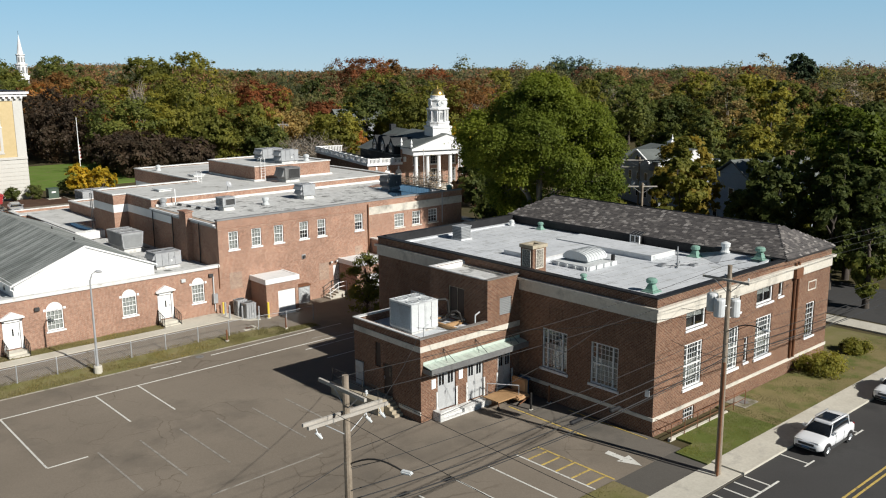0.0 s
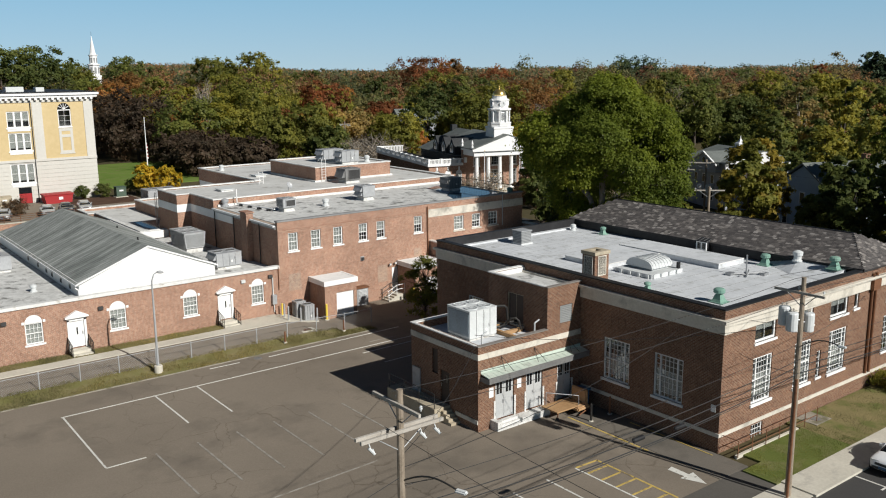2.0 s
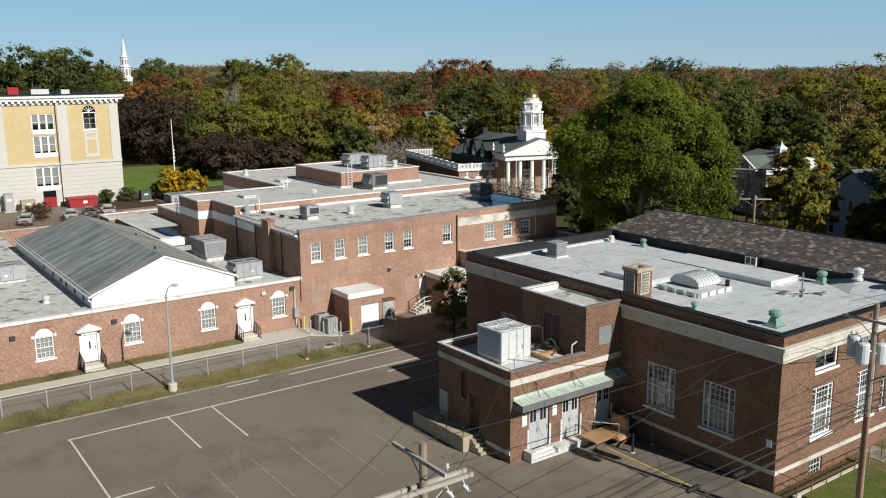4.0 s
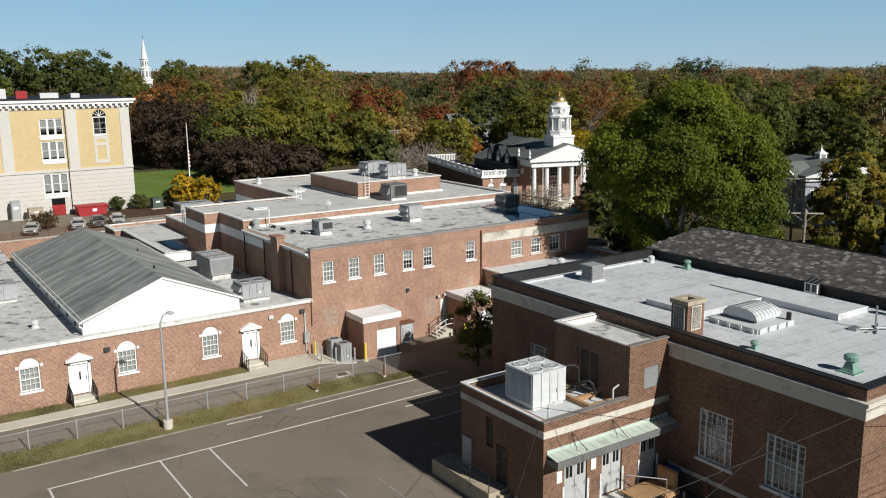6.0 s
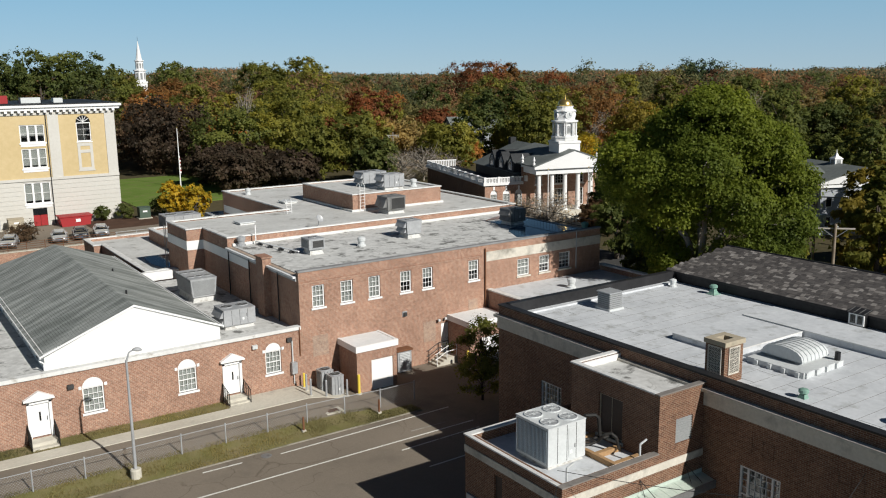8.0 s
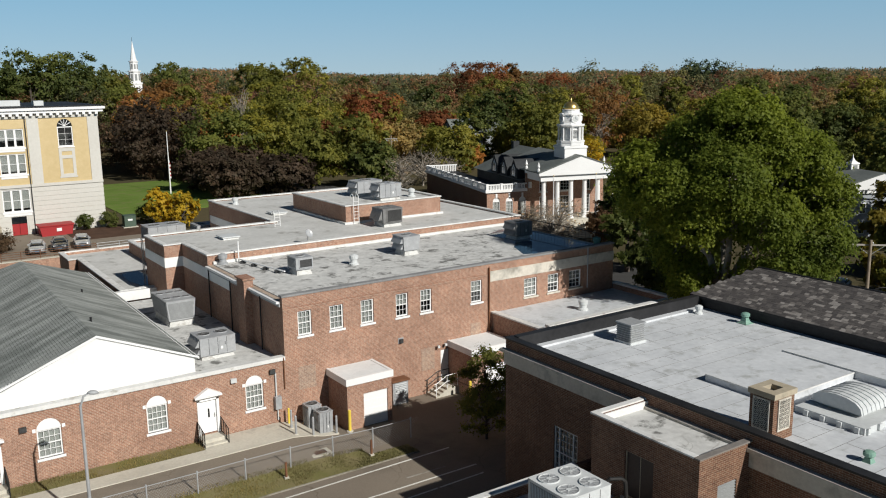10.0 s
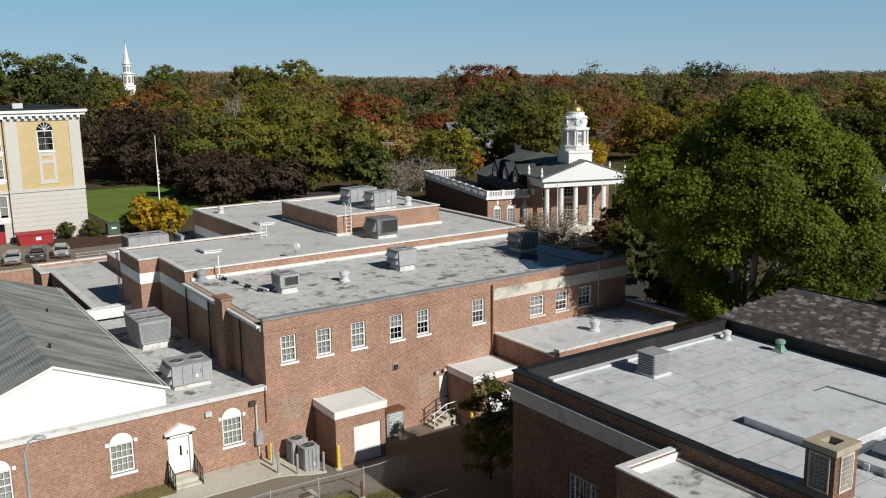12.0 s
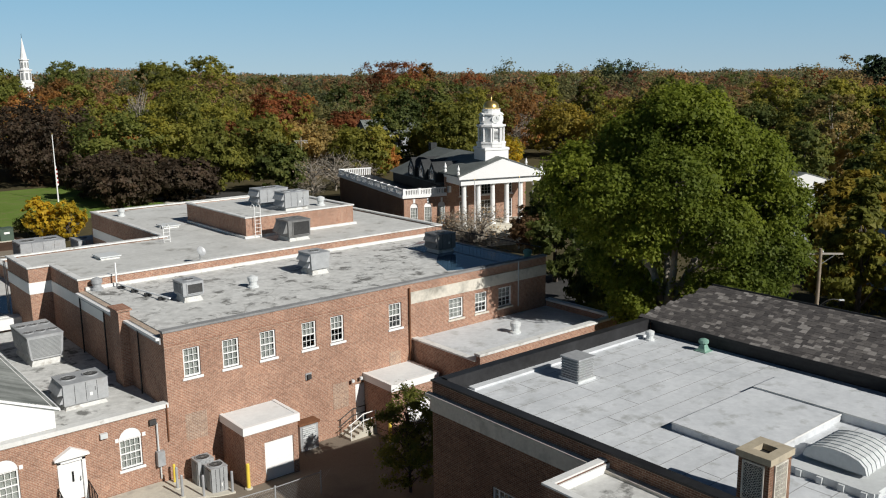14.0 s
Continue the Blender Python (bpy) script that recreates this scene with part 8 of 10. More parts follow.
for z in (2.3, 2.55, 2.8, 3.05):
    part("rail", tube(B(), (4, 123.2, z), (36, 123.2, z), 0.03, n=6), RUST, h)
for i in range(17):
    part("post", tube(B(), (4 + 2 * i, 123.2, 2.08), (4 + 2 * i, 123.2, 3.1), 0.035, n=6), RUST, h)
for i in range(3):
    part("rail", tube(B(), (36, 123.2, 2.45 + 0.3 * i), (41, 123.2, 2.45 + 0.3 * i), 0.03, n=6), METAL, h)
for x in (36.2, 38.6, 41.0):
    part("post", tube(B(), (x, 123.2, 2.08), (x, 123.2, 3.1), 0.04, n=6), METAL, h)

h = thing("flagpole", "tall white flagpole with a limp striped flag", "flagpole")
fx, fy = 59.0, 169.4
part("pole", tube(B(), (fx, fy, 1.5), (fx, fy, 12.6), 0.12, 0.06, 10), TRIM, h)
part("ball", lathe(B(), (fx, fy, 12.6), [(0.02, 0), (0.12, 0.1), (0.12, 0.16), (0.02, 0.26)], 10), GOLD, h)
for i in range(9):
    z = 4.6 + 0.34 * i
    flap = [(fx + 0.06, fy - 0.02), (fx + 0.2 + 0.05 * math.sin(i * 1.3), fy - 0.12), (fx + 0.3 - 0.02 * i, fy - 0.02 - 0.02 * i), (fx + 0.18, fy + 0.1)]
    part("flag_stripe", slab(B(), flap, z, z + 0.33), RED_P if i % 2 else TRIM, h)
for x, y, top in ((88.6, 103.5, 8.6), (93.2, 100.5, 8.8)):
    h = thing("hall_flagpole", "white flagpole beside the civic hall", "flagpole", "hall flagpoles")
    part("pole", tube(B(), (x, y, 0), (x, y, top), 0.1, 0.05, 8), TRIM, h)
    part("ball", lathe(B(), (x, y, top), [(0.02, 0), (0.1, 0.08), (0.02, 0.2)], 8), GOLD, h)


# ---- church spire, houses and blocks behind ----
def build_church():
    h = thing("church", "distant white church with a pointed spire", "church")
    q = math.pi / 4
    part("tower", lathe(B(), (102.4, 346.2, 0), [(2.7, 0), (2.7, 19.0), (2.95, 19.2), (2.95, 19.7)], 4, q), TRIM, h)
    part("belfry", lathe(B(), (102.4, 346.2, 0), [(1.95, 19.7), (1.95, 23.3), (2.3, 23.5), (2.3, 23.9)], 8, math.pi / 8), TRIM, h)
    part("upper_stage", lathe(B(), (102.4, 346.2, 0), [(1.4, 23.9), (1.4, 26.8), (1.68, 27.0), (1.68, 27.3)], 8, math.pi / 8), TRIM, h)
    part("spire", lathe(B(), (102.4, 346.2, 0), [(1.12, 27.3), (0.05, 34.2)], 8, math.pi / 8), TRIM, h)
    part("vane", tube(B(), (102.4, 346.2, 34.1), (102.4, 346.2, 35.6), 0.06, n=6), IRON, h)
    for k in range(8):
        a = k * math.pi / 4 + math.pi / 8 - math.pi / 8
        rot = Matrix.Translation((102.4, 346.2, 0)) @ Matrix.Rotation(a, 4, "Z")
        part("louvre", bx((-0.4, -1.86, 20.4), (0.4, -1.79, 22.7), rot), LOUVRE, h)
        part("louvre", bx((-0.3, -1.36, 24.4), (0.3, -1.28, 26.2), rot), LOUVRE, h)
    part("nave", bx((97, 350, 0), (108, 372, 9)), TRIM, h)
    return h


build_church()


def house(x, y, turn, w, d, eave, ridge, walls, roof, label, storeys=2, cols=4, flat=False):
    """A plain house: walls with windows, roof, chimney."""
    h = thing("house", label, "house", "houses behind")
    m = ID
    bm = bx((-w / 2, -d / 2, 0), (w / 2, d / 2, eave))
    if not flat:
        prism(bm, [(-d / 2, eave), (d / 2, eave), (0, ridge - 0.1)], -w / 2, w / 2, Matrix(((0, 1, 0, 0), (1, 0, 0, 0), (0, 0, 1, 0), (0, 0, 0, 1))))
    part("wall", bm, walls, h)
    bm = B()
    if flat:
        box(bm, (-w / 2 - 0.4, -d / 2 - 0.4, eave), (w / 2 + 0.4, d / 2 + 0.4, eave + 0.5))
    else:
        for s in (-1, 1):
            v = [bm.verts.new(c) for c in ((-w / 2 - 0.4, s * (d / 2 + 0.4), eave - 0.15), (w / 2 + 0.4, s * (d / 2 + 0.4), eave - 0.15), (w / 2 + 0.4, 0, ridge), (-w / 2 - 0.4, 0, ridge))]
            u = [bm.verts.new(c.co + Vector((0, 0, 0.2))) for c in v]
            bm.faces.new(v)
            bm.faces.new(u[::-1])
            for i in range(4):
                bm.faces.new((v[i], u[i], u[(i + 1) % 4], v[(i + 1) % 4]))
    part("roof", bm, roof, h)
    for s in range(storeys):
        z = 0.9 + s * (eave / storeys)
        for i in range(cols):
            u = -w / 2 + w * (i + 0.5) / cols
            g = part("window", bx((u - 0.55, -d / 2 - 0.06, z), (u + 0.55, -d / 2, z + 1.5)), TRIM, h)
            part("pane", bx((u - 0.42, -d / 2 - 0.075, z + 0.12), (u + 0.42, -d / 2 - 0.06, z + 1.38)), CAR_GLASS, g)
        for i in range(3):
            u = -d / 2 + d * (i + 0.5) / 3
            g = part("window", bx((-w / 2 - 0.06, u - 0.5, z), (-w / 2, u + 0.5, z + 1.5)), TRIM, h)
            part("pane", bx((-w / 2 - 0.075, u - 0.38, z + 0.12), (-w / 2 - 0.06, u + 0.38, z + 1.38)), CAR_GLASS, g)
    part("chimney", bx((w * 0.2, -0.4, eave), (w * 0.2 + 0.8, 0.4, ridge + 1.0)), BRICK_B, h)
    h.matrix_world = pose(x, y, ground_z(x, y), 0, 0, turn)
    return h


GREY_SIDING = surface("grey_siding", (0.30, 0.32, 0.35), (0.38, 0.40, 0.43), 0.8)
WHITE_SIDING = surface("white_siding", (0.70, 0.70, 0.70), (0.78, 0.78, 0.77), 0.7)
BLUE_SIDING = surface("blue_grey_siding", (0.35, 0.42, 0.50), (0.42, 0.49, 0.56), 0.8)
house(110.5, 57.5, -20, 13, 9, 6.2, 9.0, BLUE_SIDING, SLATE_FAR, "blue-grey house with white windows", 2, 4)
house(140.0, 62.0, -20, 16, 10, 6.0, 8.5, WHITE_SIDING, SLATE_FAR, "white house behind the trees", 2, 4)
house(272.0, 185.0, 40, 12, 10, 7.0, 10.5, WHITE_SIDING, SLATE_FAR, "white gabled house in the woods", 2, 3)
house(215.0, 150.0, 10, 14, 10, 5.5, 8.5, WHITE_SIDING, SLATE_FAR, "white house among trees", 2, 4)
house(120.0, 215.0, -10, 14, 9, 5.5, 8.5, WHITE_SIDING, SLATE_FAR, "white house behind olive trees", 2, 4)
house(150.0, 205.0, -15, 14, 9, 5.0, 8.0, GREY_SIDING, SLATE_FAR, "grey house behind olive trees", 2, 4)


def build_gabled_hall():
    """Grey-sided house in the hollow: white pediment towards the street, a cross gable, a cupola on the ridge."""
    h = thing("gabled_house", "grey-sided house with a white pediment and cupola", "house", "houses behind")
    w, d, eave, ridge = 7.5, 7.0, 8.4, 10.6
    part("wall", bx((-w, -d, 0), (w, d, eave)), GREY_SIDING, h)
    part("pediment", prism(B(), [(-w - 0.5, eave), (w + 0.5, eave), (w + 0.5, eave + 0.3), (0, ridge + 0.15), (-w - 0.5, eave + 0.3)], -d - 0.6, -d - 0.001), WHITE_SIDING, h, "plain white pediment")
    part("porch_band", bx((-w - 0.3, -d - 0.4, eave - 0.6), (w + 0.3, -d - 0.001, eave - 0.001)), TRIM, h)
    bm = B()
    for sgn in (-1, 1):
        v = [bm.verts.new(c) for c in ((sgn * (w + 0.6), -d - 0.65, eave + 0.2), (sgn * (w + 0.6), d + 0.5, eave + 0.2), (0, d + 0.5, ridge + 0.2), (0, -d - 0.65, ridge + 0.2))]
        u = [bm.verts.new(c.co + Vector((0, 0, 0.15))) for c in v]
        bm.faces.new(v)
        bm.faces.new(u[::-1])
        for i in range(4):
            bm.faces.new((v[i], u[i], u[(i + 1) % 4], v[(i + 1) % 4]))
    part("roof", bm, SLATE_FAR, h, "dark shingled gable roof")
    m = mat_west(-w)
    g = part("cross_gable", prism(B(), [(-5.5, 7.0), (2.5, 7.0), (2.5, eave), (-1.5, ridge - 0.2), (-5.5, eave)], -1.2, 3.0, m), GREY_SIDING, h, "grey cross gable with a round vent")
    for u0, u1 in ((-5.9, -1.5), (2.9, -1.5)):
        part("raking_board", prism(B(), [(u0, eave - 0.1), (u1, ridge - 0.15), (u1, ridge + 0.12), (u0, eave + 0.18)], -1.5, -1.21, m), TRIM, g, "white raking board")
        part("gable_slope", prism(B(), [(u0, eave), (u1, ridge - 0.1), (u1, ridge + 0.05), (u0, eave + 0.15)], -1.2, 3.2, m), SLATE_FAR, g)
    part("round_vent", tube(B(), m @ Vector((-1.5, -1.24, 9.1)), m @ Vector((-1.5, -1.2, 9.1)), 0.45, n=14), CAR_GLASS, g)
    for z in (1.4, 4.6):
        for i in range(5):
            u = -5.6 + 2.8 * i
            f = part("window", bx((u - 0.55, -0.06, z), (u + 0.55, 0.0, z + 1.7), m), TRIM, h)
            part("pane", bx((u - 0.42, -0.075, z + 0.12), (u + 0.42, -0.061, z + 1.58), m), CAR_GLASS, f)
        for i in range(5):
            u = -6.0 + 3.0 * i
            f = part("window", bx((u - 0.6, -d - 0.06, z), (u + 0.6, -d, z + 1.7)), TRIM, h)
            part("pane", bx((u - 0.47, -d - 0.075, z + 0.12), (u + 0.47, -d - 0.061, z + 1.58)), CAR_GLASS, f)
    c = part("cupola", bx((-0.7, -0.7, ridge - 0.3), (0.7, 0.7, ridge + 1.0)), TRIM, h, "small white louvred cupola")
    part("cupola_roof", lathe(B(), (0, 0, ridge + 1.0), [(1.15, 0), (1.1, 0.12), (0.45, 0.5), (0.1, 1.0), (0.03, 1.6)], 4, math.pi / 4), TRIM, c)
    for k in range(4):
        rot = Matrix.Rotation(k * math.pi / 2, 4, "Z")
        part("louvre", bx((-0.4, -0.73, ridge + 0.2), (0.4, -0.701, ridge + 0.85), rot), LOUVRE, c)
    h.matrix_world = pose(148.5, 98.5, -5.0, 0, 0, -22)
    return h


build_gabled_hall()

# ---- trees ----
def leaf_mesh(name, pts, sizes, material, seed, out=None, stray=0.4, corners=3):
    """Many small leaves of three or four corners at the given points, facing outwards with some stray."""
    rng = np.random.default_rng(seed)
    n, c = len(pts), corners
    nor = rng.normal(size=(n, 3)) * stray
    if out is not None:
        nor = nor + out
    nor /= np.linalg.norm(nor, axis=1)[:, None] + 1e-9
    a = np.cross(nor, rng.normal(size=(n, 3)))
    a /= np.linalg.norm(a, axis=1)[:, None] + 1e-9
    b = np.cross(nor, a)
    s = sizes[:, None]
    if c == 4:
        v = [pts - a * s * 0.5, pts + b * s * 0.42 + nor * s * 0.12, pts + a * s * 0.62, pts - b * s * 0.42 + nor * s * 0.12]
    else:
        v = [pts - a * s * 0.55 - b * s * 0.45, pts + a * s * 0.6 - b * s * 0.3, pts + b * s * 0.65]
    v = np.stack(v, 1).reshape(-1, 3)
    me = bpy.data.meshes.new(name)
    me.vertices.add(c * n)
    me.vertices.foreach_set("co", v.astype(np.float32).ravel())
    me.loops.add(c * n)
    me.loops.foreach_set("vertex_index", np.arange(c * n, dtype=np.int32))
    me.polygons.add(n)
    me.polygons.foreach_set("loop_start", np.arange(0, c * n, c, dtype=np.int32))
    me.polygons.foreach_set("loop_total", np.full(n, c, dtype=np.int32))
    me.materials.append(material)
    me.update(calc_edges=True)
    return me


def crown_points(rng, n, height, width, base, clumps, lobes=9, lift=0.0):
    """Points over an egg-shaped crown of overlapping lobes, each lobe covered by clumps; also the way out of each point."""
    span = height - base
    k = np.arange(lobes) + 0.5
    zz = 1 - 2 * k / lobes
    zz = lift + (1 - lift) * zz if lift else zz
    az = k * 2.39996 + rng.uniform(-0.45, 0.45, lobes)
    ring = np.sqrt(np.maximum(0.05, 1 - zz ** 2)) * (1 - 0.16 * zz)
    rad = width * rng.uniform(0.23, 0.33, lobes) * (1.0 if lobes < 14 else 0.62)
    reach = rng.uniform(0.82, 1.1, lobes)
    big = np.stack([(width / 2 - rad * 0.9) * reach * ring * np.cos(az), (width / 2 - rad * 0.9) * reach * ring * np.sin(az), base + span / 2 + (span / 2 - rad * 0.8) * zz * rng.uniform(0.88, 1.06, lobes)], 1)
    which = rng.integers(0, lobes, clumps)
    d = rng.normal(size=(clumps, 3))
    d += (big[which] - np.array((0, 0, base + span * 0.42))) / (width * 0.3)
    d /= np.linalg.norm(d, axis=1)[:, None]
    cs = big[which] + d * (rad[which] * rng.uniform(0.62, 1.0, clumps))[:, None]
    cs[:, 2] = np.clip(cs[:, 2], base * 0.7, height - width * 0.03)
    # a quarter of the clumps fill the inside
    inner = rng.uniform(size=clumps) < 0.14
    q = d * rng.uniform(0.15, 0.72, clumps)[:, None] * np.array((width / 2, width / 2, span / 2)) + np.array((0, 0, base + span * 0.5))
    cs[inner] = q[inner]
    pick = rng.integers(0, clumps, n)
    e = rng.normal(size=(n, 3))
    e /= np.linalg.norm(e, axis=1)[:, None]
    size = width * min(0.2, 0.98 / math.sqrt(clumps)) * rng.uniform(0.6, 1.3, clumps)
    pts = cs[pick] + e * (size[pick] * (0.12 + 0.62 * np.minimum(np.abs(rng.normal(size=n)), 1.7)))[:, None] * np.array((1, 1, 0.72))
    pts[:, 2] = np.maximum(pts[:, 2], 0.15)
    way = (pts - np.array((0, 0, base + span * 0.3))) / np.array((width / 2, width / 2, span * 0.6))
    out = 0.25 * e + 0.3 * d[pick] + 0.6 * way + np.array((0, 0, 0.15))
    return pts, cs, out


def trunk_bm(rng, height, width, base, r, limbs, cs, twigs=0):
    bm = B()
    top = base + (height - base) * 0.55
    p, k = Vector((0, 0, -0.3)), 5
    for i in range(k):
        q = Vector((rng.uniform(-0.2, 0.2) * i * 0.5, rng.uniform(-0.2, 0.2) * i * 0.5, -0.3 + (top + 0.3) * (i + 1) / k))
        tube(bm, p, q, r * (1 - 0.17 * i), r * (1 - 0.17 * (i + 1)), 7, cap=False)
        p = q
    for c in cs[rng.choice(len(cs), min(limbs, len(cs)), replace=False)]:
        z = max(base * 0.7, min(top, c[2] * rng.uniform(0.45, 0.75)))
        a = Vector((0, 0, z))
        e = Vector(c[:3])
        m = a.lerp(e, 0.5) + Vector((rng.uniform(-0.5, 0.5), rng.uniform(-0.5, 0.5), rng.uniform(0.1, 0.6)))
        tube(bm, a, m, r * 0.34, r * 0.2, 5, cap=False)
        tube(bm, m, e, r * 0.2, r * 0.05, 5, cap=False)
        for i in range(twigs):
            g = m.lerp(e, rng.uniform(0.1, 1.0))
            w = width * 0.13
            tube(bm, g, g + Vector((rng.uniform(-w, w), rng.uniform(-w, w), rng.uniform(-0.2 * w, 1.2 * w))), r * 0.07, r * 0.03, 3, cap=False)
    return bm


def grow(name, label, seed, height, width, base, leaves, leaf, material, bark=None, clumps=60, limbs=18, group="", r=None, category="tree"):
    rng = np.random.default_rng(seed)
    t = thing(name, label, category, group)
    pts, cs, out = crown_points(rng, leaves, height, width, base, clumps, 40 if leaves > 20000 else 11)
    part("trunk", trunk_bm(rng, height, width, base, r or 0.02 * height + 0.1, limbs, cs, 6 if limbs > 50 else 0), bark or BARK_D, t, smooth=True)
    ob = new("crown", leaf_mesh("crown", pts, leaf * rng.uniform(0.6, 1.3, leaves), material, seed, out, 0.5, 3))
    ob.parent = t
    return t


GREEN = leafage("leaves_green", [(0.080, 0.116, 0.018), (0.116, 0.160, 0.024), (0.154, 0.205, 0.031), (0.20, 0.24, 0.045)])
DEEP = leafage("leaves_deep_green", [(0.076, 0.104, 0.032), (0.116, 0.154, 0.045), (0.165, 0.20, 0.056), (0.222, 0.228, 0.068)])
OLIVE = leafage("leaves_olive", [(0.139, 0.157, 0.034), (0.205, 0.218, 0.046), (0.280, 0.277, 0.058), (0.370, 0.333, 0.074)])
GOLDEN = leafage("leaves_golden", [(0.29, 0.225, 0.025), (0.45, 0.34, 0.03), (0.57, 0.43, 0.05), (0.25, 0.25, 0.04)])
TAN = leafage("leaves_tan", [(0.248, 0.193, 0.079), (0.344, 0.262, 0.108), (0.427, 0.324, 0.137), (0.289, 0.241, 0.101)])
ORANGE = leafage("leaves_orange", [(0.260, 0.128, 0.047), (0.366, 0.178, 0.059), (0.442, 0.222, 0.072), (0.289, 0.189, 0.070)])
RED = leafage("leaves_red", [(0.198, 0.067, 0.037), (0.277, 0.101, 0.048), (0.330, 0.136, 0.061), (0.224, 0.127, 0.057)])
MAROON = leafage("leaves_maroon", [(0.088, 0.060, 0.043), (0.128, 0.084, 0.058), (0.168, 0.108, 0.075), (0.13, 0.11, 0.065)])
PINE = leafage("needles", [(0.031, 0.052, 0.026), (0.047, 0.073, 0.035), (0.068, 0.094, 0.044)], 0.1)
OCHRE = leafage("leaves_ochre", [(0.225, 0.185, 0.032), (0.315, 0.252, 0.042), (0.41, 0.31, 0.055), (0.47, 0.36, 0.075)])
# ridge leaves: less saturated tones with distance haze put into the colour
FAR = leafage("leaves_far", [(0.071, 0.090, 0.048), (0.094, 0.110, 0.058), (0.121, 0.129, 0.070), (0.155, 0.138, 0.084)])
FEW = leafage("sparse_brown_leaves", [(0.172, 0.132, 0.098), (0.230, 0.190, 0.144), (0.287, 0.241, 0.190)], 0.2)

# the great maple between the flat roofs: lobes by their place across, along and up, and their radius
MAPLE_AT = np.array((64.5, 58.0, 0.0))
MAPLE_ACROSS, MAPLE_ALONG = np.array((0.62, -0.785, 0.0)), np.array((0.785, 0.62, 0.0))
MAPLE_LOBES = ((0.7, 0.0, 17.6, 2.9), (-1.9, 0.8, 16.4, 2.4), (2.6, -0.6, 16.7, 2.2), (-5.2, 0.4, 14.7, 2.3), (-5.2, -0.6, 12.6, 1.8), (-3.2, -2.4, 13.8, 2.0),
               (4.7, 0.2, 15.5, 2.2), (6.1, 0.4, 13.2, 2.0), (6.2, -0.6, 10.2, 1.9), (0.2, -3.0, 14.7, 2.3), (2.8, -2.4, 12.0, 2.0), (-1.9, -2.0, 11.5, 1.8),
               (4.6, -1.8, 8.0, 1.9), (-3.2, 2.2, 8.8, 1.7), (-1.5, 0.4, 7.2, 1.4), (1.8, -1.2, 7.8, 1.5), (0.4, 3.8, 15.4, 3.0), (-3.9, 3.8, 12.4, 2.6), (4.2, 3.8, 12.6, 2.7),
               (0.0, 5.6, 10.5, 2.6), (5.2, 2.4, 8.0, 2.1), (-0.3, -0.6, 12.4, 2.4), (-2.3, -0.9, 6.9, 1.4), (3.2, -1.4, 6.3, 1.5))


